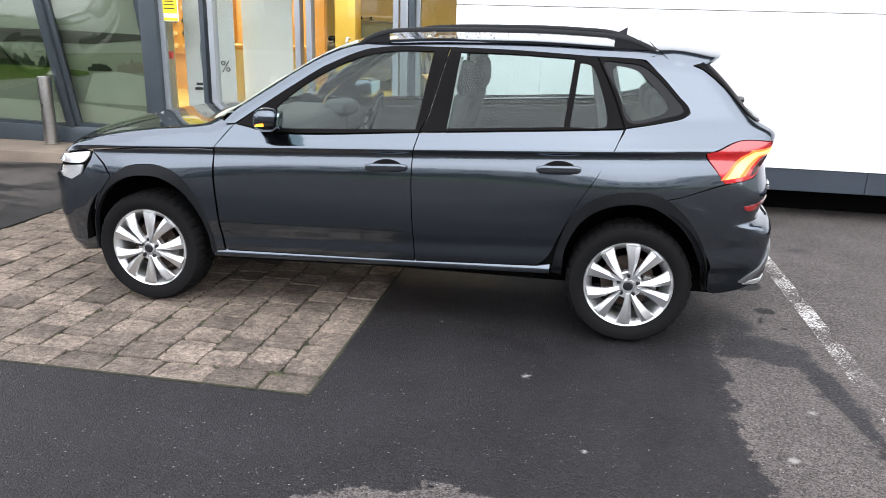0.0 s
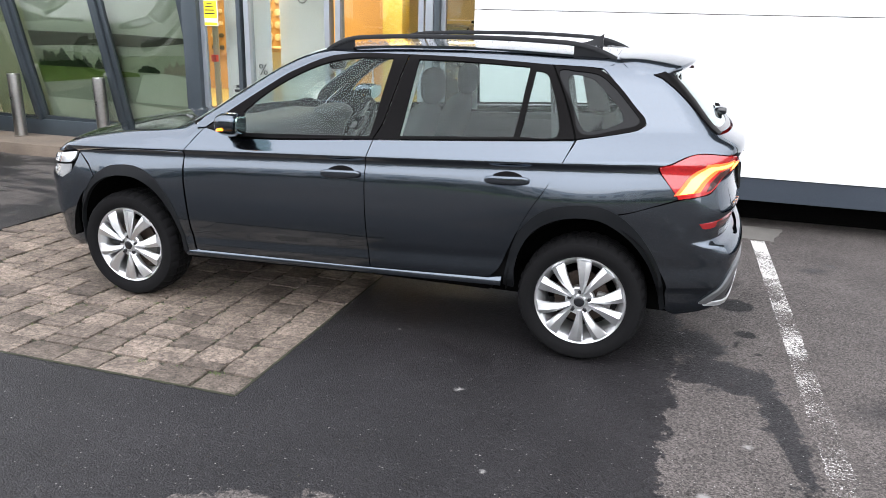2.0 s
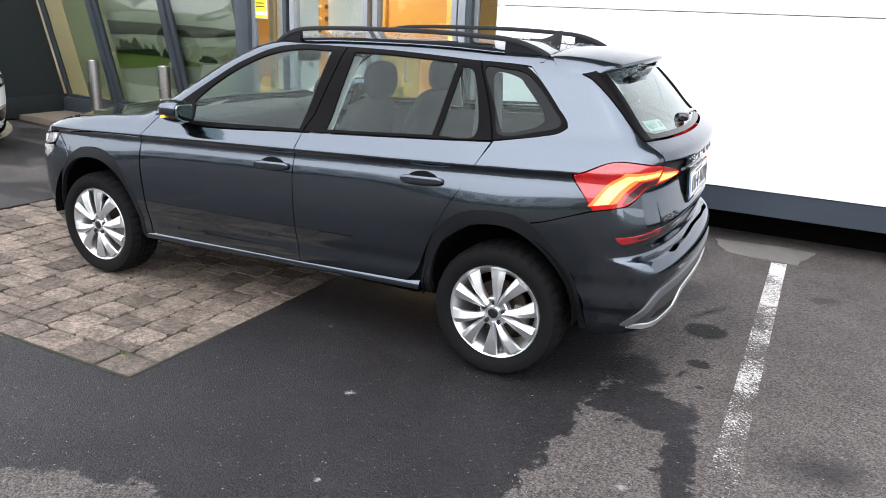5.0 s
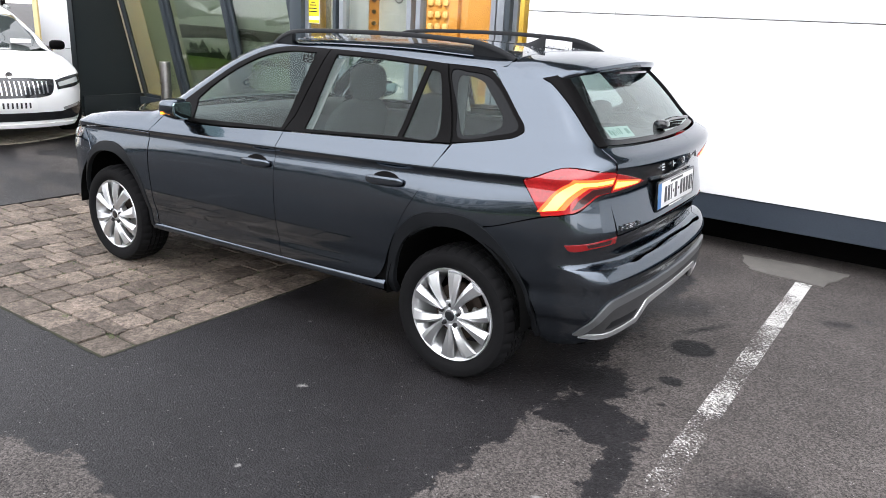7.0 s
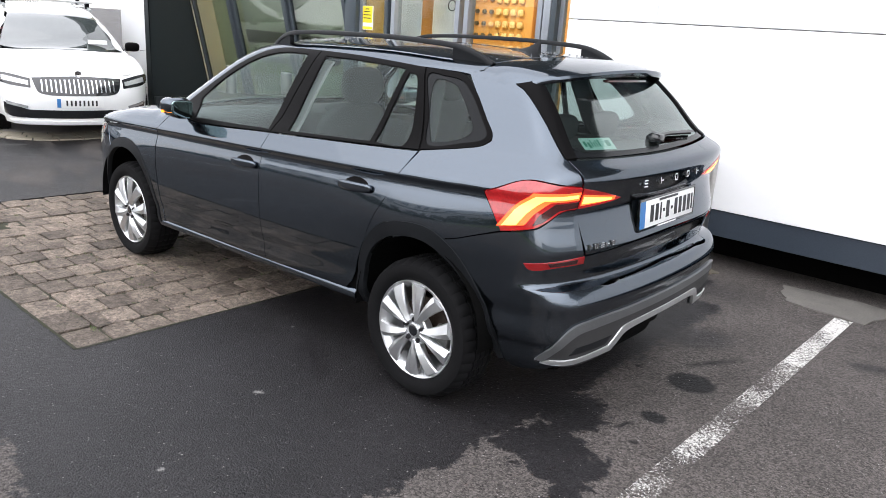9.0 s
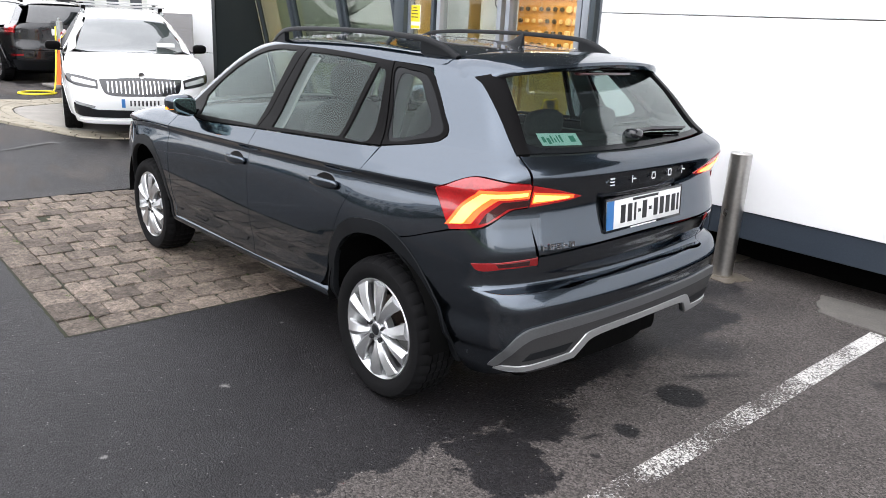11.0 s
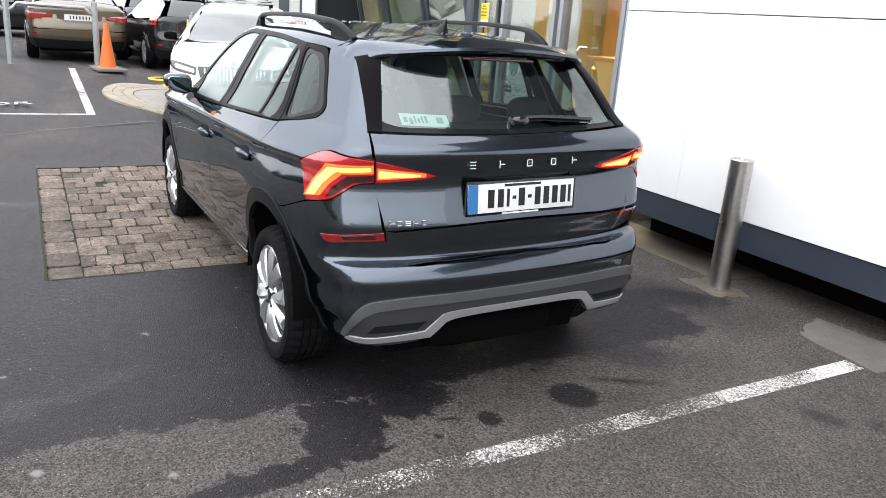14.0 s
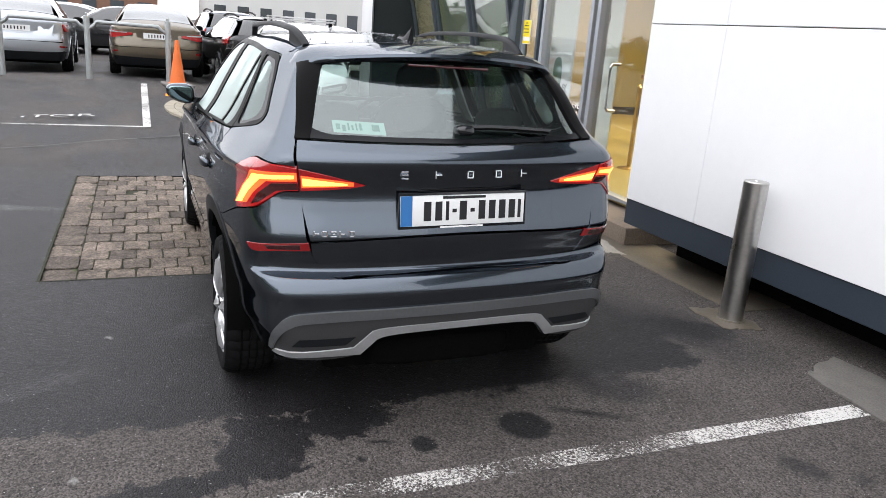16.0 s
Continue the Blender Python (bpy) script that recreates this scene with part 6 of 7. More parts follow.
# rain beaded on the roof, the spoiler and the bonnet
rnd = random.Random(31)
spots = [(rnd.uniform(-1.45, 0.03), rnd.uniform(-0.50, 0.50)) for _ in range(620)] + [(rnd.uniform(-2.95, -2.45), rnd.uniform(-0.6, 0.6)) for _ in range(160)]
spots = [p for p in spots if math.sin(p[0] * 5 + 1) + math.sin(p[1] * 7 - p[0] * 3) > rnd.uniform(-1.2, 1.0)]
seats_, ups = project("top", spots)
seats_ = settle_car(seats_)
vs, fs = [], []
for (x, y, z), up in zip(seats_, ups):
    r, k = rnd.uniform(0.0022, 0.0055), len(vs)
    for ring_r, h in ((1.0, 0.0), (0.72, 0.42)):
        for i in range(6):
            a_ = math.pi * i / 3
            vs.append((x + r * ring_r * math.cos(a_) * 1.15, y + r * ring_r * math.sin(a_), z + 0.0012 + r * h))
    vs.append((x, y, z + 0.0012 + r * 0.58))
    for i in range(6):
        j = (i + 1) % 6
        fs += [(k + i, k + j, k + 6 + j, k + 6 + i), (k + 6 + i, k + 6 + j, k + 12)]
beads = link("rain_droplets", mesh_of("rain_droplets", vs, fs, surface("water_bead", (0.16, 0.17, 0.18), 0.04, vary=0.1, coat=1.0, spec=0.8), smooth=True), car)
tagged(beads, kind="stuff")

# ---- other parked cars ----
def form(length_rear, nose, top, rear, width, height_scale=1.0):
    return dict(width=curve(*width), taper=curve([nose - 0.05, nose + 0.15, nose + 0.5, nose + 0.9, -1.0, 0.2, length_rear - 0.4, length_rear], [-0.30, -0.14, -0.05, -0.01, 0.0, -0.015, -0.05, -0.12]),
                taper_top=curve([nose, -2.3, -1.7, -1.0, 0.2, 1.0], [-0.1, -0.05, -0.01, 0.0, -0.05, -0.09]), top=curve(*top), rear=curve(*rear),
                nose=curve([0.1, 0.25, 0.5, 0.7, 0.82, 0.95], [nose + 0.2, nose + 0.03, nose, nose + 0.03, nose + 0.12, nose + 0.4]), rise=0.015, mid=0.0, screen=(-1.0, -1.9), belt=0.95)


LOW_W = ([0.1, 0.25, 0.4, 0.65, 0.85, 0.91, 0.94, 1.0, 1.1, 1.4, 1.55], [0.78, 0.86, 0.91, 0.938, 0.935, 0.922, 0.926, 0.89, 0.83, 0.62, 0.52])
HATCH = form(1.06, -3.80, ([-3.95, -3.82, -3.65, -3.3, -2.8, -2.45, -2.35, -1.95, -1.55, -1.25, -0.7, -0.2, 0.3, 0.65, 0.95, 1.1], [0.5, 0.70, 0.82, 0.91, 0.965, 0.99, 1.01, 1.21, 1.39, 1.45, 1.475, 1.45, 1.33, 1.19, 1.085, 1.03]),
             ([0.1, 0.3, 0.5, 0.62, 0.8, 0.98, 1.06, 1.12, 1.3, 1.5], [0.85, 1.0, 1.06, 1.065, 1.03, 1.035, 1.03, 0.90, 0.45, -0.1]), LOW_W)
ESTATE = form(1.06, -3.80, ([-3.95, -3.82, -3.65, -3.3, -2.8, -2.45, -2.35, -1.95, -1.55, -1.25, -0.7, 0.0, 0.6, 0.9, 1.1], [0.5, 0.70, 0.82, 0.91, 0.965, 0.99, 1.01, 1.21, 1.39, 1.45, 1.475, 1.47, 1.43, 1.39, 1.3]),
              ([0.1, 0.3, 0.5, 0.62, 0.8, 0.98, 1.1, 1.3, 1.45], [0.85, 1.0, 1.06, 1.065, 1.03, 1.03, 0.99, 0.86, 0.72]), LOW_W)
TALL_W = ([0.1, 0.25, 0.4, 0.75, 0.95, 1.02, 1.06, 1.15, 1.3, 1.55, 1.72], [0.78, 0.86, 0.91, 0.935, 0.93, 0.92, 0.922, 0.87, 0.79, 0.65, 0.55])
TALL = form(0.92, -3.62, ([-3.8, -3.66, -3.5, -3.2, -2.7, -2.4, -2.3, -1.9, -1.5, -1.2, -0.6, 0.0, 0.5, 0.85, 1.0], [0.6, 0.85, 0.97, 1.05, 1.09, 1.12, 1.15, 1.36, 1.55, 1.61, 1.64, 1.63, 1.59, 1.54, 1.45]),
            ([0.1, 0.3, 0.5, 0.7, 0.95, 1.15, 1.3, 1.5, 1.65], [0.75, 0.86, 0.92, 0.93, 0.90, 0.88, 0.78, 0.62, 0.48]), TALL_W)
DARKGLASS = surface("dark_car_glass", (0.012, 0.015, 0.016), 0.03, vary=0.2, coat=1.0, spec=0.8)
PALEGLASS = surface("sky_grey_car_glass", (0.05, 0.06, 0.06), 0.03, vary=0.2, coat=1.0, spec=1.0)


def arc(x0, r, z0=0.33, n=9, a0=-8, a1=188):
    return [(x0 + r * math.cos(radians(a)), z0 + r * math.sin(radians(a))) for a in np.linspace(a0, a1, n)]


def parked(name, label, shape, paint, m, front=-2.84, tail="wide", estate=False, tall=False, plate_band=True, bars=False, grille=False, dark_low=True):
    """A parked car, its panels laid on its own form; the rear axle at the origin, the nose towards -x."""
    global FORM
    FORM = shape
    ob = thing(name, label, "car", m, "parked cars")
    dz = 0.13 if tall else 0.0
    nose_x = shape["nose"](0.5)
    tail_x = float(shape["rear"](0.62))
    zb = 0.93 + dz
    for mirror in (False, True):
        s = 1 if mirror else -1
        outer = [(nose_x + 0.30, 0.28, 0), *[sharp(p) for p in arc(front, 0.375)[::-1]], *[sharp(p) for p in arc(0.0, 0.375)[::-1]], (tail_x - 0.22, 0.30, 0), (tail_x - 0.13, 0.62, 0), (tail_x - 0.14, zb + 0.05, 0), (-0.2, zb + 0.03, 0), (-2.1, zb, 0), (-2.5, zb, 0), (front - 0.2, zb - 0.09, 0), (nose_x + 0.34, 0.76, 0)]
        panel("body_side", "side", outer, paint, ob, gap=0, du=0.25, dv=0.04, mirror=mirror)
        roofl = [(-2.12, zb + 0.02, 0), (-0.3, zb + 0.05, 0)]
        if estate or tall:
            win = [*roofl, (tail_x - 0.50, zb + 0.10, 0), (tail_x - 0.75, 1.34 + dz, 0), (-0.7, 1.40 + dz * 1.3), (-1.25, 1.38 + dz * 1.3), (-1.62, 1.26 + dz * 1.3), (-1.98, zb + 0.12, 0)]
        else:
            win = [*roofl, (0.35, zb + 0.08, 0), (0.10, 1.27, 0), (-0.3, 1.365), (-0.8, 1.40), (-1.25, 1.375), (-1.62, 1.25), (-1.98, 1.04, 0)]
        panel("side_window", "side", win, DARKGLASS, ob, lift=0.003, gap=0, du=0.2, dv=0.05, mirror=mirror)
        top_line = [(x, z) for x, z, *_ in win[3:]]
        panel("roof_side", "side", [(-2.30, zb + 0.02, 0), *[(x, z + 0.004, 0) for x, z in top_line[::-1]], (win[2][0] - 0.02 + 0.02, win[2][1], 0), (win[2][0] + 0.05, zb + 0.05, 0), (tail_x - 0.20, zb + 0.06, 0), (tail_x - (0.42 if estate or tall else 0.55), (1.30 if estate or tall else 1.12) + dz, 0), (0.2, (1.40 if estate or tall else 1.33) + dz, 0), (-0.6, 1.45 + dz * 1.3, 0), (-1.25, 1.42 + dz * 1.3, 0), (-1.65, 1.31 + dz * 1.3, 0), (-2.1, 1.06 + dz, 0)], paint, ob, lift=0.001, gap=0, du=0.2, dv=0.03, mirror=mirror)
        panel("arch_lip", "side", [*[sharp(p) for p in arc(0.0, 0.385)], *[sharp(p) for p in arc(0.0, 0.36)[::-1]]], CLAD if tall else paint, ob, lift=0.006, thick=0.03, gap=0, mirror=mirror)
        panel("arch_lip", "side", [*[sharp(p) for p in arc(front, 0.385)], *[sharp(p) for p in arc(front, 0.36)[::-1]]], CLAD if tall else paint, ob, lift=0.006, thick=0.03, gap=0, mirror=mirror)
        mir = part("door_mirror", soft_box((-1.98, s * 1.0 - 0.10, zb + 0.02), (-1.86, s * 1.0 + 0.10, zb + 0.15), 3, 6), BLACK, ob)
        part("mirror_arm", block((-1.95, min(s * 0.84, s * 0.95), zb + 0.02), (-1.89, max(s * 0.84, s * 0.95), zb + 0.05), 0.01), BLACK, mir)
        for x in (front, 0.0):
            mm = pose(x, s * 0.915, 0.335, 0, 7 * x, 0 if s < 0 else 180) @ Matrix.Diagonal((1.04, 1, 1.04, 1))
            hub_ob = link("wheel", WHEEL["hub"], ob, "silver alloy wheel", mm)
            for k in ("tyre", "rim", "spokes"):
                link(k, WHEEL[k], hub_ob)
    panel("bonnet", "top", [(nose_x + 0.16, 0.0), (nose_x + 0.22, -0.45), (nose_x + 0.34, -0.68, 0), (front, -0.865), (-2.28, -0.83, 0), (-2.40, -0.55), (-2.44, 0.0), (-2.40, 0.55), (-2.28, 0.83, 0), (front, 0.865), (nose_x + 0.34, 0.68, 0), (nose_x + 0.22, 0.45)], paint, ob, lift=0.002, gap=0, du=0.08, dv=0.06)
    panel("windscreen", "top", [(-2.41, 0.0), (-2.36, -0.50), (-2.22, -0.72, 0), (-1.50, -0.54, 0), (-1.56, 0.0), (-1.50, 0.54, 0), (-2.22, 0.72, 0), (-2.36, 0.50)], PALEGLASS, ob, lift=0.003, gap=0, du=0.1, dv=0.1, label="windscreen mirroring the sky")
    roof_end = tail_x - (0.42 if estate or tall else 0.95)
    panel("roof", "top", [(-1.56, 0.0), (-1.50, -0.54, 0), (-1.1, -0.58), (-0.3, -0.60), (roof_end, -0.55, 0), (roof_end + 0.04, 0.0), (roof_end, 0.55, 0), (-0.3, 0.60), (-1.1, 0.58), (-1.50, 0.54, 0)], paint, ob, lift=0.002, gap=0, du=0.12, dv=0.08)
    # tail
    zt = 1.06 + dz
    panel("tail_panel", "back", [(-0.82, 0.62, 0), (0.82, 0.62, 0), (0.80, zt - 0.06, 0), (0.70, zt), (0, zt + 0.01), (-0.70, zt), (-0.80, zt - 0.06, 0)], paint, ob, lift=0.002, gap=0, du=0.12, dv=0.04)
    panel("rear_bumper", "round", [(-34, 0.60, 0), (0, 0.615), (34, 0.60, 0), (33, 0.44, 0), (0, 0.42), (-33, 0.44, 0)], paint, ob, lift=0.010, thick=0.02, gap=0)
    panel("bumper_valance", "round", [(-33, 0.45, 0), (0, 0.43), (33, 0.45, 0), (31, 0.26, 0), (-31, 0.26, 0)], CLAD if dark_low else paint, ob, lift=0.008, gap=0)
    if estate or tall:
        panel("rear_window", "back", [(-0.64, zt + 0.02, 0), (0.64, zt + 0.02, 0), (0.50, 1.38 + dz * 1.3, 0), (-0.50, 1.38 + dz * 1.3, 0)], DARKGLASS, ob, lift=0.004, gap=0, du=0.15)
    else:
        panel("rear_window", "top", [(-0.05, -0.55, 0), (0.72, -0.66, 0), (0.76, 0), (0.72, 0.66, 0), (-0.05, 0.55, 0), (-0.10, 0)], PALEGLASS, ob, lift=0.004, gap=0, du=0.1, dv=0.1)
        panel("boot_edge", "top", [(0.74, -0.72, 0), (0.78, 0), (0.74, 0.72, 0), (0.96, 0.68), (1.03, 0), (0.96, -0.68)], paint, ob, lift=0.003, gap=0, du=0.08, dv=0.1)
    zt -= 0.0 if estate or tall else 0.085
    for mirror in (False, True):
        if tail == "wide":
            shp = [(-40, zt - 0.07, 0), (-32, zt - 0.05), (-16, zt - 0.09, 0), (-16, zt - 0.13, 0), (-30, zt - 0.20), (-38, zt - 0.21, 0)]
        else:
            shp = [(-38.5, zt - 0.03, 0), (-28, zt - 0.03, 0), (-29.5, zt - 0.16, 0), (-37, zt - 0.17, 0)]
        lamp_ = panel("tail_lamp", "round", shp, LENS, ob, lift=0.018, thick=0.03, mirror=mirror, du=2)
        panel("lamp_insert", "round", [(shp[0][0] + 2, zt - 0.07, 0), (shp[2][0] - 3, zt - 0.075, 0), (shp[2][0] - 3.5, zt - 0.095, 0), (shp[0][0] + 2.5, zt - 0.10, 0)], LAMP, lamp_, lift=0.0195, thick=0.002, mirror=mirror, du=2)
        panel("reflector", "round", [(-33, 0.535, 0), (-25, 0.545, 0), (-25, 0.515, 0), (-33, 0.505, 0)], DARKRED, ob, lift=0.014, thick=0.006, mirror=mirror)
    panel("plate_recess", "back", [(-0.34, zt - 0.06, 0), (0.34, zt - 0.06, 0), (0.30, zt - 0.22, 0), (-0.30, zt - 0.22, 0)], paint, ob, lift=0.014, gap=0)
    panel("number_plate", "back", [(-0.26, zt - 0.075, 0), (0.26, zt - 0.075, 0), (0.26, zt - 0.185, 0), (-0.26, zt - 0.185, 0)], PLATE, ob, lift=0.020, thick=0.004, gap=0)
    for k in range(7):
        y = -0.17 + 0.055 * k
        panel("plate_bar", "back", [(y, zt - 0.10, 0), (y + 0.022, zt - 0.10, 0), (y + 0.022, zt - 0.16, 0), (y, zt - 0.16, 0)], INK, ob, lift=0.0215, thick=0.001, gap=0)
    # nose
    fz = 0.10 if tall else 0.0
    panel("front_bumper", "front", [(-0.78, 0.22, 0), (0.78, 0.22, 0), (0.86, 0.55), (0.84, 0.74 + fz, 0), (0.6, 0.80 + fz), (0, 0.83 + fz), (-0.6, 0.80 + fz), (-0.84, 0.74 + fz, 0), (-0.86, 0.55)], paint, ob, lift=0.002, gap=0, du=0.1, dv=0.04)
    for mirror in (False, True):
        panel("wing_top", "top", [(nose_x + 0.19, -0.44, 0), (nose_x + 0.31, -0.655, 0), (front, -0.855, 0), (front, -0.935, 0), (nose_x + 0.55, -0.895), (nose_x + 0.32, -0.80), (nose_x + 0.18, -0.62, 0)], paint, ob, lift=0.001, gap=0, du=0.08, dv=0.03, mirror=mirror)
    if grille:
        gr = panel("grille", "front", [(-0.50, 0.775, 0), (0, 0.80), (0.50, 0.775, 0), (0.44, 0.62), (0.30, 0.585, 0), (-0.30, 0.585, 0), (-0.44, 0.62)], GLOSS, ob, lift=0.006, thick=0.02, gap=0, label="black grille with chrome uprights")
        for k in range(17):
            y = -0.40 + 0.05 * k
            panel("grille_bar", "front", [(y - 0.008, 0.765 - 0.1 * abs(y) * 0.3, 0), (y + 0.008, 0.765 - 0.1 * abs(y) * 0.3, 0), (y + 0.007, 0.61 + 0.05 * abs(y), 0), (y - 0.007, 0.61 + 0.05 * abs(y), 0)], CHROME, gr, lift=0.012, thick=0.012, gap=0)
        panel("lower_intake", "front", [(-0.80, 0.48, 0), (-0.55, 0.41, 0), (0.55, 0.41, 0), (0.80, 0.48, 0), (0.78, 0.335), (0.55, 0.310, 0), (-0.55, 0.310, 0), (-0.78, 0.335)], GLOSS, ob, lift=0.006, thick=0.01, gap=0, label="black lower intake")
        panel("chin", "front", [(-0.74, 0.275, 0), (0.74, 0.275, 0), (0.70, 0.235, 0), (-0.70, 0.235, 0)], paint, ob, lift=0.016, thick=0.02, gap=0)
        panel("number_plate", "front", [(-0.26, 0.555, 0), (0.26, 0.555, 0), (0.26, 0.445, 0), (-0.26, 0.445, 0)], PLATE, ob, lift=0.014, thick=0.006, gap=0)
        panel("plate_band", "front", [(0.215, 0.553, 0), (0.258, 0.553, 0), (0.258, 0.447, 0), (0.215, 0.447, 0)], PLATE_BLUE, ob, lift=0.0155, thick=0.001, gap=0)
        for k in range(8):
            y = -0.19 + 0.047 * k
            panel("plate_bar", "front", [(y, 0.533, 0), (y + 0.02, 0.533, 0), (y + 0.02, 0.467, 0), (y, 0.467, 0)], INK, ob, lift=0.0155, thick=0.001, gap=0)
        for mirror in (False, True):
            hl = panel("headlamp", "front", [(-0.515, 0.765, 0), (-0.70, 0.80), (-0.86, 0.815, 0), (-0.87, 0.745), (-0.78, 0.70), (-0.52, 0.665, 0)], GLOSS, ob, lift=0.006, thick=0.02, gap=0, mirror=mirror, label="clear slim headlamp")
            panel("lamp_lens", "front", [(-0.54, 0.74, 0), (-0.80, 0.785, 0), (-0.80, 0.735, 0), (-0.54, 0.695, 0)], LAMP, hl, lift=0.009, thick=0.004, gap=0, mirror=mirror)
            fg = panel("fog_lamp", "front", [(-0.56, 0.455, 0), (-0.78, 0.50, 0), (-0.77, 0.46, 0), (-0.57, 0.425, 0)], LAMP, ob, lift=0.010, thick=0.004, gap=0, mirror=mirror)
        part("bonnet_badge", lathe([(0.0001, -0.004), (0.032, -0.004), (0.038, 0.0)], 20), CHROME, ob, m=pose(nose_x + 0.055, 0, 0.845, 0, 0, 90))
        part("permit_card", block((-2.26, -0.60, 1.045), (-2.20, -0.36, 1.095)), PAPER_CARD, ob, m=pose(0, 0, 0.02))
    else:
        for mirror in (False, True):
            panel("headlamp", "front", [(-0.50, 0.76 + fz, 0), (-0.84, 0.80 + fz, 0), (-0.82, 0.70 + fz, 0), (-0.52, 0.68 + fz, 0)], LAMP, ob, lift=0.006, thick=0.02, gap=0, mirror=mirror)
    if bars or tall or estate:
        for s in (-1, 1):
            part("roof_rail", sweep([(x, s * 0.56, float(shape["top"](x)) + 0.02 - 0.02 * abs(x + 0.4)) for x in np.linspace(-1.3, 0.55, 12)], [(-0.018, -0.015), (0.018, -0.015), (0.018, 0.018), (-0.018, 0.018)]), GALV if bars else BLACK, ob)
    if bars:
        for x in (-1.05, -0.15):
            part("roof_bar", sweep([(x, -0.62, 1.545), (x, 0.62, 1.545)], [(-0.03, -0.012), (0.03, -0.012), (0.03, 0.014), (-0.03, 0.014)]), ALUBAR, ob)
            for s in (-1, 1):
                part("bar_foot", block((x - 0.04, s * 0.55 - 0.03, 1.46), (x + 0.04, s * 0.55 + 0.03, 1.54), 0.01), BLACK, ob)
    # dark blocks give the underside and cabin their shade by colour
    part("underside", block((nose_x + 0.35, -0.72, 0.20), (tail_x - 0.25, 0.72, 0.50), 0.03), VOID, ob)
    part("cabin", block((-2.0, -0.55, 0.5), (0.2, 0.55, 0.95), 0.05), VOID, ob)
    FORM = CAR
    return ob


LENS = surface("unlit_red_lens", (0.36, 0.012, 0.014), 0.15, vary=0.3, coat=1.0)
PAPER_CARD = surface("white_card", (0.8, 0.82, 0.8), 0.5)
ALUBAR = surface("silver_roof_bar", (0.6, 0.6, 0.6), 0.35, 0.8)
WHITEP = surface("white_car_paint", (0.78, 0.79, 0.79), 0.35, vary=0.02, coat=1.0)
GOLDP = surface("bronze_car_paint", (0.13, 0.108, 0.075), 0.30, 0.75, vary=0.05, coat=1.0)
SILVERP = surface("silver_car_paint", (0.46, 0.49, 0.52), 0.30, 0.8, vary=0.04, coat=1.0)
BLACKP = surface("black_car_paint", (0.012, 0.013, 0.015), 0.25, 0.3, vary=0.05, coat=1.0)
STEELP = surface("steel_blue_car_paint", (0.10, 0.12, 0.15), 0.3, 0.7, vary=0.05, coat=1.0)

# ---- things in the yard ----
def bollard(x, y, z, h=0.87, r=0.053):
    ob = tagged(part("bollard", lathe([(0.0001, h), (r * 0.55, h), (r - 0.006, h - 0.001), (r, h - 0.007), (r, 0.0)], 40, "Z"), STEEL, m=pose(x, y, z)), "brushed stainless steel bollard with a flat cap", "bollard", "bollards")
    part("cap_screw", lathe([(0.0001, h + 0.004), (0.012, h + 0.004), (0.014, h)], 16, "Z"), CHROME, ob)
    part("collar", lathe([(r, 0.012), (r + 0.012, 0.008), (r + 0.016, 0.0)], 40, "Z"), WETCON, ob)
    return ob


near = bollard(-0.03, 2.185, 0.0, 0.872, 0.072)
bollard(-6.20, 3.02, 0.15, 0.76, 0.072)
bollard(-7.40, 2.95, 0.15, 0.76, 0.072)

# concrete cover and bollard footing
def ragged(name, pts, h, material, label, seed):
    """A slab with a broken rim."""
    rnd = random.Random(seed)
    rim = []
    k = len(pts)
    for i in range(k):
        (x0, y0), (x1, y1) = pts[i], pts[(i + 1) % k]
        for j in range(7):
            t = j / 7
            rim.append((x0 + (x1 - x0) * t + rnd.gauss(0, 0.012), y0 + (y1 - y0) * t + rnd.gauss(0, 0.012)))
    bm = bmesh.new()
    top = bm.faces.new([bm.verts.new((x, y, h)) for x, y in rim])
    out = bmesh.ops.extrude_face_region(bm, geom=[top])
    for v in out["geom"]:
        if isinstance(v, bmesh.types.BMVert):
            v.co.z = -0.02
    bmesh.ops.recalc_face_normals(bm, faces=bm.faces)
    return tagged(part(name, bm, material), label, "concrete patch", kind="structure")


OLDCON = surface("old_grey_concrete", (0.115, 0.108, 0.098), 0.8, vary=0.4, scale=7, fine=90, bump=0.5)
ragged("concrete_cover", [(0.73, 1.99), (1.23, 1.955), (1.34, 2.42), (0.60, 2.36)], 0.010, OLDCON, "grey cracked concrete cover at the head of the bay line", 3)
ragged("bollard_footing", [(-0.24, 2.06), (0.10, 2.02), (0.16, 2.26), (-0.20, 2.32)], 0.005, WETCON, "rough concrete footing round the bollard", 5)
ragged("concrete_patch", [(-1.95, 2.24), (-1.45, 2.20), (-1.35, 2.33), (-1.9, 2.42)], 0.009, CONCRETE, "broken concrete patch by the doors", 8)

# notice and vinyls on the glass
NOTICE = surface("yellow_notice_paper", (0.85, 0.68, 0.02), 0.6, vary=0.04)
PAPER = surface("white_paper", (0.8, 0.8, 0.79), 0.6, vary=0.03)
VINYL = surface("white_vinyl_letters", (0.78, 0.78, 0.75), 0.5)
notice = tagged(part("notice", block((-4.675, 2.955, 1.535), (-4.485, 2.962, 1.80)), PAPER), "yellow and white paper notice taped to the glass", "notice")
part("print_field", block((-4.668, 2.9525, 1.615), (-4.492, 2.9555, 1.795)), NOTICE, notice)
part("print_field", block((-4.668, 2.9525, 1.542), (-4.492, 2.9555, 1.572)), NOTICE, notice)
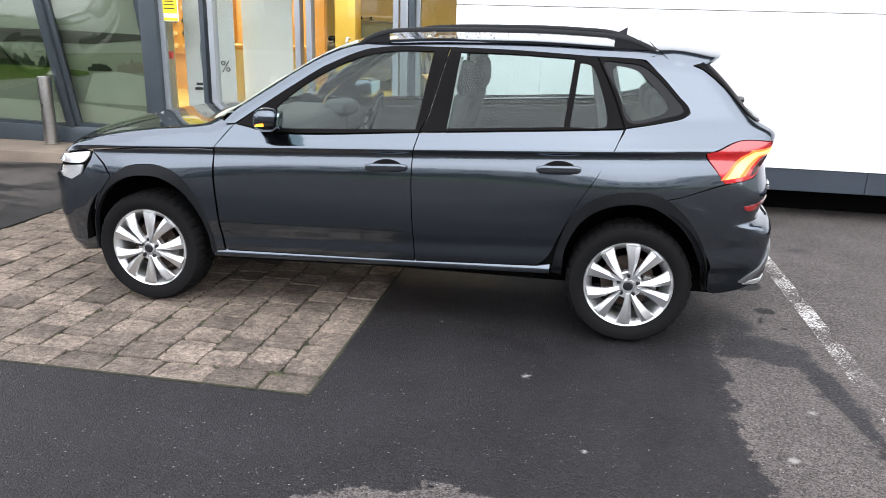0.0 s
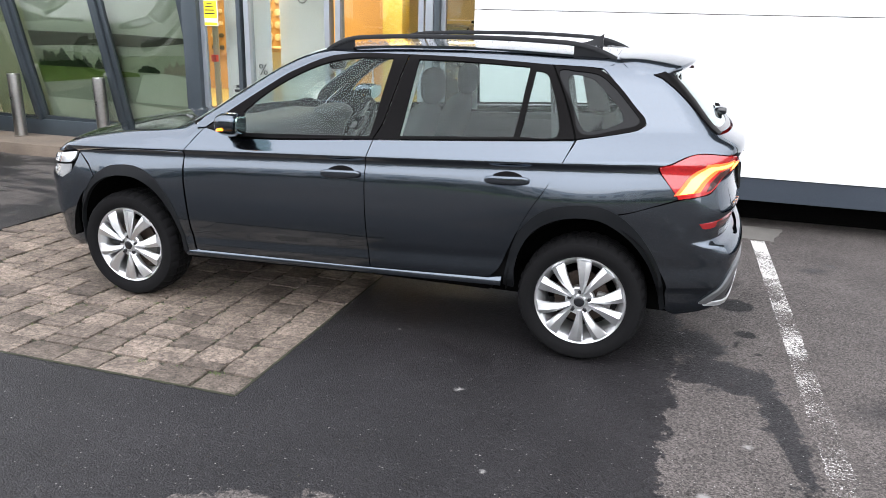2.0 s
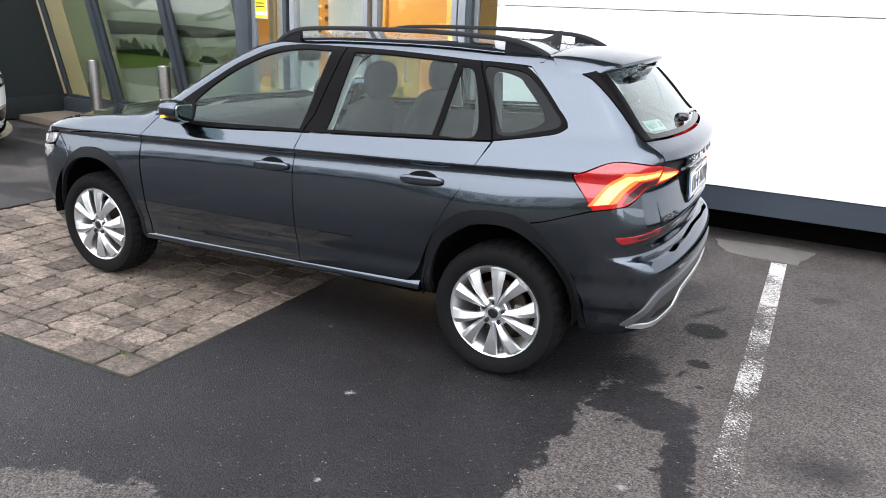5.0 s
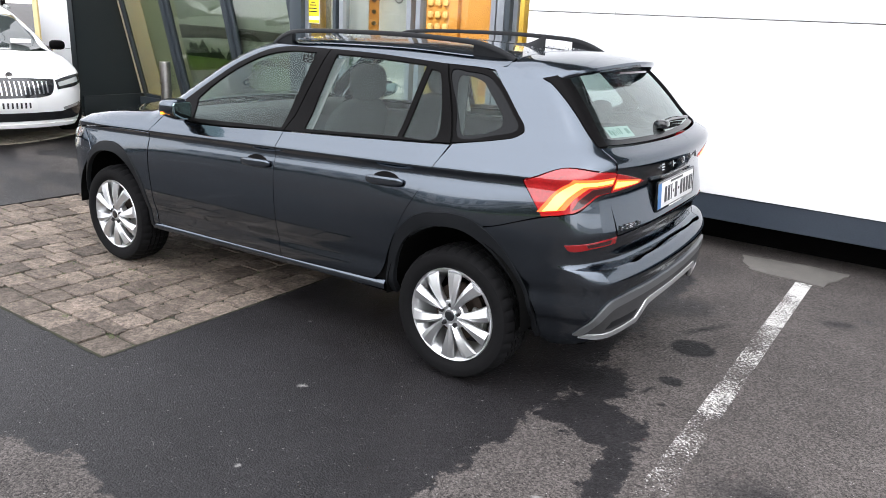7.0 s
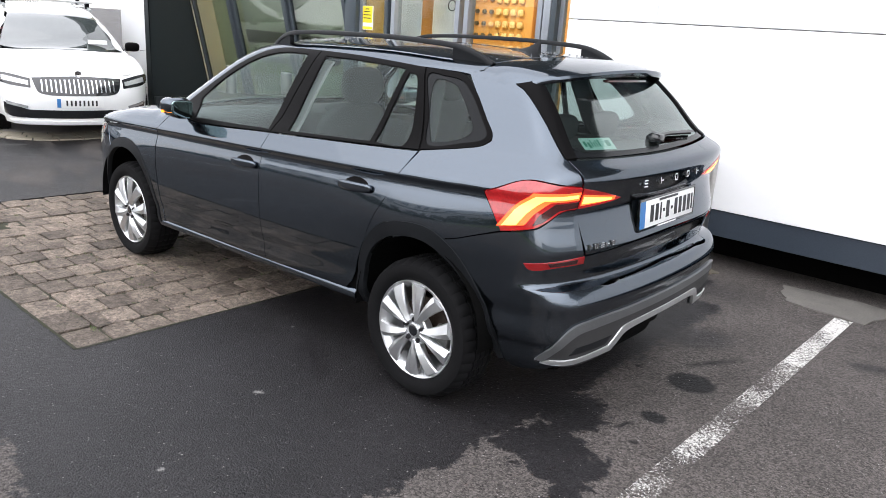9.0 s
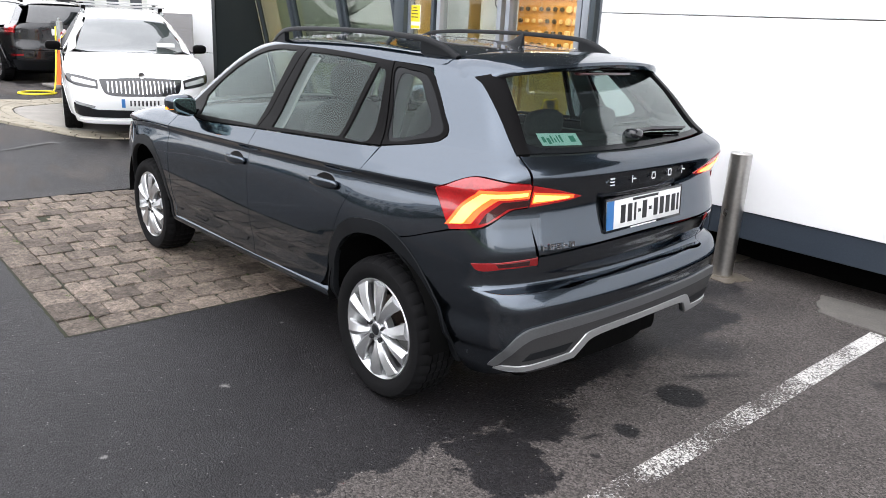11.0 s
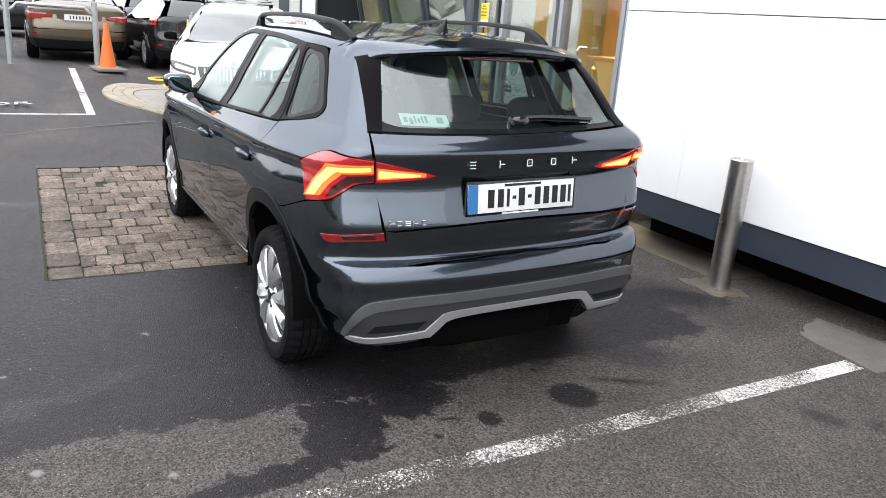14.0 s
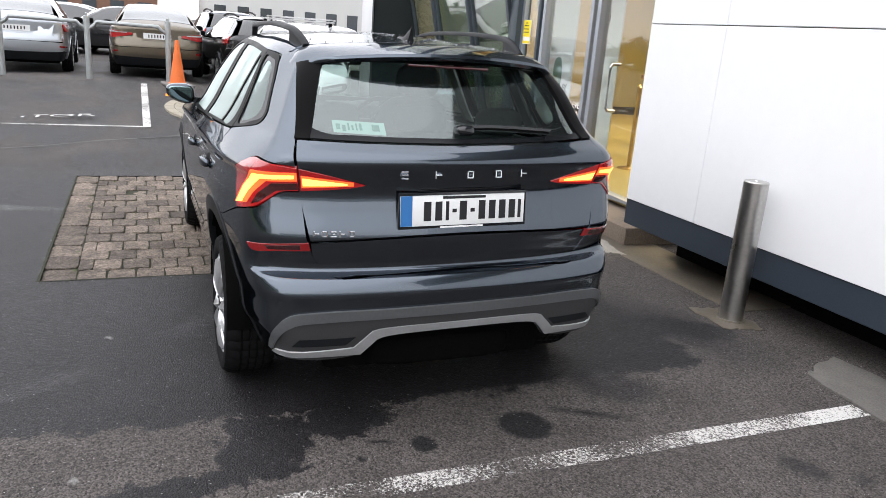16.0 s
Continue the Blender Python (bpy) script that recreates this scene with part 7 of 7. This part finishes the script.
for z, w_ in ((1.765, 0.06), (1.735, 0.10), (1.70, 0.12), (1.665, 0.12)):
    part("print_bar", block((-4.58 - w_ / 2, 2.951, z - 0.005), (-4.58 + w_ / 2, 2.953, z + 0.005)), INK, notice)


def lettering(name, text, size, m, material, parent=None, label="", category="lettering", depth=0.002):
    cu = bpy.data.curves.new(name, "FONT")
    cu.body, cu.size, cu.extrude, cu.align_x = text, size, depth, "CENTER"
    cu.resolution_u = 3
    tmp = bpy.data.objects.new(name, cu)
    scene.collection.objects.link(tmp)
    bpy.context.view_layer.update()
    me = bpy.data.meshes.new_from_object(tmp.evaluated_get(bpy.context.evaluated_depsgraph_get()))
    bpy.data.objects.remove(tmp)
    bpy.data.curves.remove(cu)
    me.materials.clear()
    me.materials.append(material)
    ob = link(name, me, parent, "", m)
    return tagged(ob, label, category) if parent is None else ob


lettering("door_lettering", "CLEVER\nLEASING", 0.088, pose(-3.34, 2.935, 0.95, 90, 0, 0), VINYL, None, "white vinyl lettering on the glass door")

# roll-up banners inside the doors
def banner(x, y, m_, label):
    ob = tagged(part("banner", block((x - 0.29, y, 0.24), (x + 0.29, y + 0.01, 2.1)), m_), label, "banner")
    part("banner_foot", block((x - 0.31, y - 0.06, 0.21), (x + 0.31, y + 0.07, 0.27), 0.01), ALU, ob)
    return ob


BANNER = surface("white_banner_fabric", (0.74, 0.75, 0.74), 0.6, vary=0.03)
GREEN = surface("green_print", (0.05, 0.14, 0.08), 0.6, vary=0.3, scale=12)
ban = banner(-4.32, 3.28, BANNER, "white roll-up banner with a dark green picture")
part("picture", soft_box((-4.43, 3.265, 1.0), (-4.24, 3.282, 1.42), 3, 6), GREEN, ban)
part("print_bar", block((-4.50, 3.272, 0.86), (-4.36, 3.279, 0.89)), INK, ban)
part("print_bar", block((-4.52, 3.272, 0.81), (-4.34, 3.279, 0.84)), INK, ban)
lettering("print_letters", "%", 0.17, pose(-4.14, 3.274, 1.02, 90, 0, 0), INK, ban)
logo = banner(-3.72, 3.45, BANNER, "white roll-up banner with a small round emblem")
part("emblem", lathe([(0.05, 0.0), (0.062, 0.0), (0.062, 0.004), (0.05, 0.004)], 28), INK, logo, m=pose(-3.72, 3.442, 1.86))

# counters, display board, table and chairs inside
desk = thing("reception_desk", "cream angled reception desk with a dark foot", "desk")
bm = bmesh.new()
rows = [[bm.verts.new(v) for v in ((-5.45 + dx, 5.4 + dy, z), (-4.25 + dx * 0.3, 5.4 + dy, z), (-4.25, 6.1, z), (-5.45 + dx, 6.1, z))] for dx, dy, z in ((0.22, 0.18, 0.30), (0.0, 0.0, 1.18))]
for i in range(4):
    bm.faces.new((rows[0][i], rows[0][(i + 1) % 4], rows[1][(i + 1) % 4], rows[1][i]))
bm.faces.new(rows[0][::-1]), bm.faces.new(rows[1])
bmesh.ops.recalc_face_normals(bm, faces=bm.faces)
part("front", bm, CREAM, desk)
part("worktop", block((-5.55, 5.32, 1.18), (-4.15, 6.15, 1.24), 0.01), WOOD, desk)
part("foot", block((-5.15, 5.68, 0.20), (-4.30, 6.05, 0.30)), DASH, desk)
board = thing("display_board", "orange timber board with rows of small accessories", "display board")
part("panel", block((-9.75, 9.58, 0.9), (-7.0, 9.70, 2.6), 0.01), WOOD, board)
rnd = random.Random(4)
GOODS = [surface("accessory_cream", (0.75, 0.6, 0.38), 0.6), surface("accessory_dark", (0.08, 0.07, 0.06), 0.5)]
for r in range(6):
    for c in range(13):
        x, z = -9.55 + 0.19 * c, 1.05 + 0.24 * r
        s = 0.07 if c > 8 else 0.045
        part("accessory", soft_box((x - s, 9.50, z - s), (x + s, 9.58, z + s), 3, 2), GOODS[0 if c > 8 else rnd.randrange(2)], board)
rope = thing("rope_post", "brass rope post on a round foot", "rope post", pose(-4.02, 4.2, 0.20))
part("pole", lathe([(0.022, 0.0), (0.022, 0.92), (0.035, 0.95), (0.0001, 0.99)], 16, "Z"), surface("brass", (0.5, 0.36, 0.14), 0.3, 1.0), rope)
part("foot", lathe([(0.0001, 0.03), (0.10, 0.02), (0.14, 0.0)], 24, "Z"), surface("brass_foot", (0.5, 0.36, 0.14), 0.35, 1.0), rope)
sign = thing("wet_floor_sign", "yellow folding wet-floor sign", "floor sign", pose(-3.42, 4.1, 0.20))
for s in (-1, 1):
    part("leaf", sweep([(0, s * 0.16, 0.0), (0, s * 0.02, 0.62)], lambda t: [(-0.14 + 0.05 * t, -0.008), (0.14 - 0.05 * t, -0.008), (0.14 - 0.05 * t, 0.008), (-0.14 + 0.05 * t, 0.008)], up=(1, 0, 0)), NOTICE, sign)


def cafe_chair(x, y, turn):
    ob = thing("cafe_chair", "black chair with thin metal legs", "chair", pose(x, y, 0.20, 0, 0, turn), "chairs inside the doors")
    part("seat", soft_box((-0.21, -0.21, 0.42), (0.21, 0.21, 0.47), 4, 5), DASH, ob)
    part("backrest", soft_box((-0.20, 0.18, 0.50), (0.20, 0.23, 0.84), 3, 5, lambda c: (c.x, c.y + 0.12 * (c.z - 0.5), c.z)), DASH, ob)
    for sx in (-1, 1):
        for sy in (-1, 1):
            part("leg", rod(bmesh.new(), (sx * 0.16, sy * 0.16, 0.43), (sx * 0.21, sy * 0.21, 0), 0.011, 8), BLACK, ob)


cafe_chair(-2.35, 4.35, 200)
cafe_chair(-1.75, 4.9, 90)
table = thing("round_table", "timber café table on a single post", "table", pose(-2.2, 5.0, 0.20))
part("tabletop", lathe([(0.0001, 0.75), (0.40, 0.75), (0.41, 0.735), (0.40, 0.72), (0.0001, 0.72)], 32, "Z"), WOOD, table)
part("post", lathe([(0.03, 0.72), (0.03, 0.03), (0.2, 0.02), (0.21, 0.0)], 20, "Z"), BLACK, table)
fire = thing("call_point", "small red call point on a steel post", "call point")
part("box", block((-5.02, 3.58, 1.12), (-4.95, 3.63, 1.20), 0.006), surface("red_plastic", (0.5, 0.02, 0.02), 0.4), fire)
part("bracket", block((-5.02, 3.63, 0.2), (-4.95, 3.66, 2.6), 0.004), ALU, fire)

# leaning steel props behind the green glass
for x0 in (-5.95, -7.3, -8.5):
    prop = thing("steel_prop", "leaning round steel prop behind the glass", "column")
    part("tube", rod(bmesh.new(), (x0 + 0.25, 4.0, 0.2), (x0 - 0.55, 3.9, 4.6), 0.10, 20), surface("grey_painted_steel", (0.20, 0.24, 0.24), 0.5), prop)

# cone, posts, rails, cable
CONE = surface("faded_orange_plastic", (0.75, 0.16, 0.03), 0.6, vary=0.15, scale=8)
GALV = surface("galvanised_steel", (0.36, 0.38, 0.38), 0.45, 0.6, vary=0.2, scale=12)


def cone(x, y):
    ob = thing("traffic_cone", "faded orange traffic cone on a grey base", "traffic cone", pose(x, y, float(ground_z(x, y)), 0, 1, 10))
    part("body", lathe([(0.0001, 0.80), (0.028, 0.80), (0.035, 0.77), (0.055, 0.60), (0.135, 0.06), (0.16, 0.05)], 28, "Z"), CONE, ob)
    part("base", block((-0.30, -0.24, 0.0), (0.30, 0.24, 0.05), 0.015), surface("grey_cone_base", (0.16, 0.15, 0.14), 0.8), ob)
    return ob


cone(-11.15, -0.53)
cone(-11.6, 0.95)


def barrier_post(x, y):
    z = float(ground_z(x, y))
    ob = thing("barrier_post", "galvanised steel barrier post", "post", pose(x, y, z), "barrier posts")
    part("tube", lathe([(0.0001, 1.14), (0.02, 1.13), (0.022, 1.09), (0.048, 1.08), (0.05, 1.06), (0.05, 0.0)], 18, "Z"), GALV, ob)
    return ob


posts = [(-11.55, -0.66), (-11.62, -1.99), (-11.7, -3.35), (-11.8, -4.7), (-11.75, 1.0)]
for p in posts:
    barrier_post(*p)
for (xa, ya), (xb, yb) in (((-11.55, -0.66), (-11.62, -1.99)), ((-11.62, -1.99), (-11.70, -3.35))):
    za = float(ground_z(xa, ya)) + 0.98
    rail_path = [(xa, ya - 0.03, za - 0.11), (xa + 0.02, ya - 0.11, za - 0.06), (xa + 0.02, ya - 0.16, za), (xb + 0.02, yb + 0.16, za + 0.01), (xb + 0.02, yb + 0.11, za - 0.06), (xb, yb + 0.03, za - 0.11)]
    hoop = thing("barrier_rail", "galvanised tubular barrier rail", "rail", group="barrier rails")
    part("tube", sweep(rail_path, [(0.035 * math.cos(t), 0.035 * math.sin(t)) for t in np.linspace(0, 2 * math.pi, 11)[:-1]]), GALV, hoop)
YELLOWCABLE = surface("yellow_cable", (0.75, 0.62, 0.02), 0.5)
pts = []
for k in range(90):
    t = k / 89
    a0 = t * 4 * math.pi
    r0 = 0.20 - 0.03 * t
    x, y = -10.85 + 0.6 * (1 - t) * 0 + r0 * math.sin(a0) * 0.8, 0.35 + r0 * 1.4 * math.cos(a0)
    pts.append((x, y, float(ground_z(x, y)) + 0.012 + 0.012 * t))
for k in range(14):
    t = (k + 1) / 14
    x, y = -10.85 - 0.75 * t, 0.60 + 0.30 * t
    pts.append((x, y, float(ground_z(x, y)) + 0.05 + 0.95 * t ** 2))
tagged(part("power_cable", sweep(pts, [(0.014 * math.cos(t), 0.014 * math.sin(t)) for t in np.linspace(0, 2 * math.pi, 8)[:-1]]), YELLOWCABLE), "coiled yellow power cable hanging from a charging post", "cable")

# word painted in the bay
BAYWORD = worn_paint("bay_word_paint", 0.20)
bay = lettering("bay_word", "VISITOR", 0.42, pose(-7.62, -2.44, float(ground_z(-7.5, -2.5)) + 0.020, 0, -3.1, 90) @ Matrix.Diagonal((0.95, 0.80, 1, 1)), BAYWORD, None, "white painted word in the parking bay", "road marking", 0.0005)
bay["kind"] = "structure"

# round stone apron by the white car
STONE = surface("buff_stone_setts", (0.30, 0.27, 0.21), 0.8, vary=0.25, scale=4, fine=60, bump=0.3, each=0.4)
apron = thing("round_stone_apron", "round apron of buff stone setts round a concrete centre", "paving", kind="structure")
cx, cy = -8.75, 0.75
bm = bmesh.new()
top = [bm.verts.new((cx + 1.15 * math.cos(t), cy + 1.15 * math.sin(t), float(ground_z(cx + 1.15 * math.cos(t), cy + 1.15 * math.sin(t))) + 0.012)) for t in np.linspace(0, 2 * math.pi, 40)[:-1]]
bm.faces.new(top)
part("centre", bm, CONCRETE, apron, smooth=False)
for ring, r0 in enumerate((1.17, 1.31, 1.45)):
    n_ = int(2 * math.pi * r0 / 0.26)
    for k in range(n_):
        a0, a1 = 2 * math.pi * k / n_ + 0.006, 2 * math.pi * (k + 1) / n_ - 0.006
        if math.cos((a0 + a1) / 2) < -2:
            continue
        bm = bmesh.new()
        lo, hi = [], []
        for a_, r_ in ((a0, r0), (a1, r0), (a1, r0 + 0.132), (a0, r0 + 0.132)):
            x, y = cx + r_ * math.cos(a_), cy + r_ * math.sin(a_)
            z = float(ground_z(x, y))
            hi.append(bm.verts.new((x, y, z + 0.016)))
            lo.append(bm.verts.new((x, y, z - 0.05)))
        bm.faces.new(hi)
        for i in range(4):
            bm.faces.new((hi[i], lo[i], lo[(i + 1) % 4], hi[(i + 1) % 4]))
        bmesh.ops.recalc_face_normals(bm, faces=bm.faces)
        part("sett", bm, STONE, apron, smooth=False)

# ---- cars in the other bays ----
def spot(x, y, turn):
    return pose(x, y, float(ground_z(x, y)), 0, 0, turn)


parked("estate_car", "white estate car with chrome grille and silver roof bars", ESTATE, WHITEP, pose(-10.43, 1.546, 0.205, 0, -3, 165.4) @ Matrix.Diagonal((0.95, 0.95, 0.95, 1)), estate=True, bars=True, grille=True)
parked("bronze_saloon", "bronze hatchback saloon seen from behind, dark lower bumper", HATCH, GOLDP, spot(-14.3, -0.80, 0))
parked("silver_saloon", "silver saloon car with dusty lower bumper", HATCH, SILVERP, spot(-14.2, -3.35, 2), tail="tall")
parked("black_suv", "black estate car with silver wheels", ESTATE, BLACKP, spot(-13.7, 1.30, 3), estate=True, tail="tall")
parked("grey_suv", "steel grey family car with roof rails", TALL, STEELP, spot(-18.5, 1.2, 2), front=-2.68, tall=True, tail="tall")
parked("white_hatchback", "white hatchback car in the far row", HATCH, WHITEP, spot(-16.5, 3.6, 2), tail="tall")
parked("silver_hatchback", "silver hatchback in the far row", HATCH, SILVERP, spot(-24.5, -2.6, 90), tail="tall")
parked("black_hatchback", "black hatchback in the far row", HATCH, BLACKP, spot(-23.0, -0.6, 95), tail="wide")
parked("white_van", "white car in the far row", TALL, WHITEP, spot(-26.5, -5.4, 88), front=-2.68, tall=True, tail="tall")

parked("showroom_car", "dark grey car with silver roof bars inside the showroom", ESTATE, STEELP, pose(-5.1, 14.8, 0.20, 0, 0, 90), estate=True, bars=True, grille=True)

# ---- block paving under the car's nose ----
def sett_material():
    """Weathered concrete block: each its own tone, pitted, stained dark in places."""
    m = bpy.data.materials.new("weathered_concrete_block")
    m.use_nodes = True
    n, l = m.node_tree.nodes, m.node_tree.links
    b = n["Principled BSDF"]
    b.inputs["Specular IOR Level"].default_value, b.inputs["Roughness"].default_value = 0.3, 0.8
    geo, info = n.new("ShaderNodeNewGeometry"), n.new("ShaderNodeObjectInfo")

    def spread(scale, detail, rough, a0, a1, b0, b1):
        t, r = n.new("ShaderNodeTexNoise"), n.new("ShaderNodeMapRange")
        t.inputs["Scale"].default_value, t.inputs["Detail"].default_value, t.inputs["Roughness"].default_value = scale, detail, rough
        l.new(geo.outputs["Position"], t.inputs["Vector"])
        for key, v in zip(("From Min", "From Max", "To Min", "To Max"), (a0, a1, b0, b1)):
            r.inputs[key].default_value = v
        l.new(t.outputs["Fac"], r.inputs["Value"])
        return r.outputs[0]

    def times(a_, b_):
        k = n.new("ShaderNodeMath")
        k.operation = "MULTIPLY"
        l.new(a_, k.inputs[0])
        l.new(b_, k.inputs[1])
        return k.outputs[0]

    own = n.new("ShaderNodeMapRange")
    own.inputs["To Min"].default_value, own.inputs["To Max"].default_value = 0.50, 1.18
    l.new(info.outputs["Random"], own.inputs["Value"])
    tone = times(times(own.outputs[0], spread(120, 4, 0.7, 0.42, 0.50, 0.42, 1.0)), times(spread(5.5, 8, 0.7, 0.36, 0.60, 0.50, 1.16), spread(40, 3, 0.6, 0.35, 0.65, 0.66, 1.3)))
    mix = n.new("ShaderNodeMix")
    mix.data_type, mix.blend_type = "RGBA", "MULTIPLY"
    mix.inputs["Factor"].default_value = 1.0
    mix.inputs["A"].default_value = (0.218, 0.176, 0.143, 1)
    l.new(tone, mix.inputs["B"])
    l.new(mix.outputs["Result"], b.inputs["Base Color"])
    bp = n.new("ShaderNodeBump")
    bp.inputs["Strength"].default_value, bp.inputs["Distance"].default_value = 0.7, 0.004
    l.new(tone, bp.inputs["Height"])
    l.new(bp.outputs[0], b.inputs["Normal"])
    return m


SETT = sett_material()
SOIL = surface("mossy_joint_sand", (0.012, 0.011, 0.008), 0.95, vary=0.5, scale=9, tint=(0.030, 0.034, 0.012))
paving = thing("block_paving", "weathered brown block paving with mossy joints", "paving", kind="structure")
bed = part("bed", block((PAVE[0], PAVE[2], -0.09), (PAVE[1], PAVE[3], -0.017)), SOIL, paving)
bm = bmesh.new()
rnd = random.Random(7)
rows = []
for i in range(61):
    # sunken soil joint where the blocks meet the asphalt
    t = i / 60
    y, x = PAVE[2], PAVE[0] + (PAVE[1] - PAVE[0]) * t
    rows.append((bm.verts.new((x, y - rnd.uniform(0.004, 0.014), 0.0022)), bm.verts.new((x, y + 0.006, 0.0022))))
for i in range(41):
    t = i / 40
    rows.append((bm.verts.new((PAVE[1] + rnd.uniform(0.003, 0.011), PAVE[2] + (PAVE[3] - PAVE[2]) * t, 0.0022)), bm.verts.new((PAVE[1] - 0.006, PAVE[2] + (PAVE[3] - PAVE[2]) * t, 0.0022))))
for p_, q_ in zip(rows, rows[1:]):
    bm.faces.new((p_[0], q_[0], q_[1], p_[1]))
bmesh.ops.recalc_face_normals(bm, faces=bm.faces)
part("edge_joint", bm, SOIL, paving)


def sett_mesh(w_, d_, seed):
    rnd = random.Random(seed)
    j = lambda s=0.003: rnd.uniform(-s, s)
    bm = bmesh.new()
    c = [(-w_ / 2 + j(), -d_ / 2 + j()), (w_ / 2 + j(), -d_ / 2 + j()), (w_ / 2 + j(), d_ / 2 + j()), (-w_ / 2 + j(), d_ / 2 + j())]
    rim = []
    for i in range(4):
        (x0, y0), (x1, y1) = c[i], c[(i + 1) % 4]
        for t in (0.10, 0.5, 0.90):
            rim.append((x0 + (x1 - x0) * t + j(0.003), y0 + (y1 - y0) * t + j(0.003)))
    top = [bm.verts.new((x * 0.978, y * 0.976, j(0.002))) for x, y in rim]
    mid = [bm.verts.new((x, y, -0.0045 + j(0.0015))) for x, y in rim]
    low = [bm.verts.new((x, y, -0.05)) for x, y in rim]
    n_ = len(rim)
    centre = bm.verts.new((0, 0, 0.0005))
    for i in range(n_):
        k = (i + 1) % n_
        bm.faces.new((top[i], top[k], centre))
        bm.faces.new((mid[i], mid[k], top[k], top[i]))
        bm.faces.new((low[i], low[k], mid[k], mid[i]))
    bmesh.ops.recalc_face_normals(bm, faces=bm.faces)
    me = bpy.data.meshes.new("paving_block")
    bm.to_mesh(me)
    bm.free()
    me.materials.append(SETT)
    return me


rnd = random.Random(12)
ROW, BW = 0.168, 0.212
kinds = [sett_mesh(BW - 0.009, ROW - 0.009, k) for k in range(9)]
EDGE = 0.195
border = [sett_mesh(0.251, EDGE - 0.009, 20 + k) for k in range(4)]
rest = []


def lay(x, y, pool, sx=1.0, sy=1.0):
    m = pose(x, y, -0.008 + rnd.gauss(0, 0.0025), rnd.gauss(0, 0.6), rnd.gauss(0, 0.6), rnd.gauss(0, 0.6)) @ Matrix.Diagonal((sx, sy, 1, 1))
    if y < 0.20:
        link("paving_block", rnd.choice(pool), paving, "", m)
    else:
        rest.append((rnd.choice(pool), m))


# a border course along the open side, then columns of staggered blocks
for k in range(12):
    lay(PAVE[1] - 0.13 - 0.26 * k, PAVE[2] + EDGE / 2, border)
lay(PAVE[0] + 0.028, PAVE[2] + EDGE / 2, border, 0.2)
c, x = 0, PAVE[1] - BW / 2
while x > PAVE[0]:
    y0 = PAVE[2] + EDGE
    first = ROW * (0.5 if c % 2 else 1.0)
    lay(x, y0 + first / 2, kinds, 1.0, first / ROW)
    y = y0 + first + ROW / 2
    while y < PAVE[3] - 0.06:
        lay(x, y, kinds)
        y += ROW
    x -= BW
    c += 1
vs, fs = [], []
for me, m in rest:
    k = len(vs)
    vs += [m @ v.co for v in me.vertices]
    fs += [[k + i for i in p.vertices] for p in me.polygons]
tagged(link("paving_blocks_behind", mesh_of("paving_blocks_behind", vs, fs, SETT, smooth=False), paving), kind="stuff")

# moss and weeds in the joints
MOSS = surface("moss_and_weeds", (0.07, 0.11, 0.025), 0.9, vary=0.4)
vs, fs = [], []
for _ in range(420):
    x = PAVE[1] - BW * rnd.randrange(0, 13) - rnd.gauss(0, 0.01) if rnd.random() < 0.5 else rnd.uniform(PAVE[0], PAVE[1])
    y = PAVE[2] + ROW * rnd.randrange(1, 9) + rnd.gauss(0, 0.006)
    if rnd.random() > 0.35 + 0.4 * math.sin(x * 3.1) * math.sin(y * 2.3):
        continue
    for _ in range(9):
        a_, h, s = rnd.uniform(0, 6.283), rnd.uniform(0.004, 0.020), rnd.uniform(0.006, 0.016)
        px, py = x + rnd.gauss(0, 0.014), y + rnd.gauss(0, 0.005)
        k = len(vs)
        vs += [(px, py, -0.017), (px + 0.003, py + 0.003, -0.017), (px + s * math.cos(a_), py + s * math.sin(a_), -0.016 + h)]
        fs.append((k, k + 1, k + 2))
tagged(link("joint_moss", mesh_of("joint_moss", vs, fs, MOSS, smooth=False)), "moss and small weeds in the paving joints", "moss", kind="stuff")
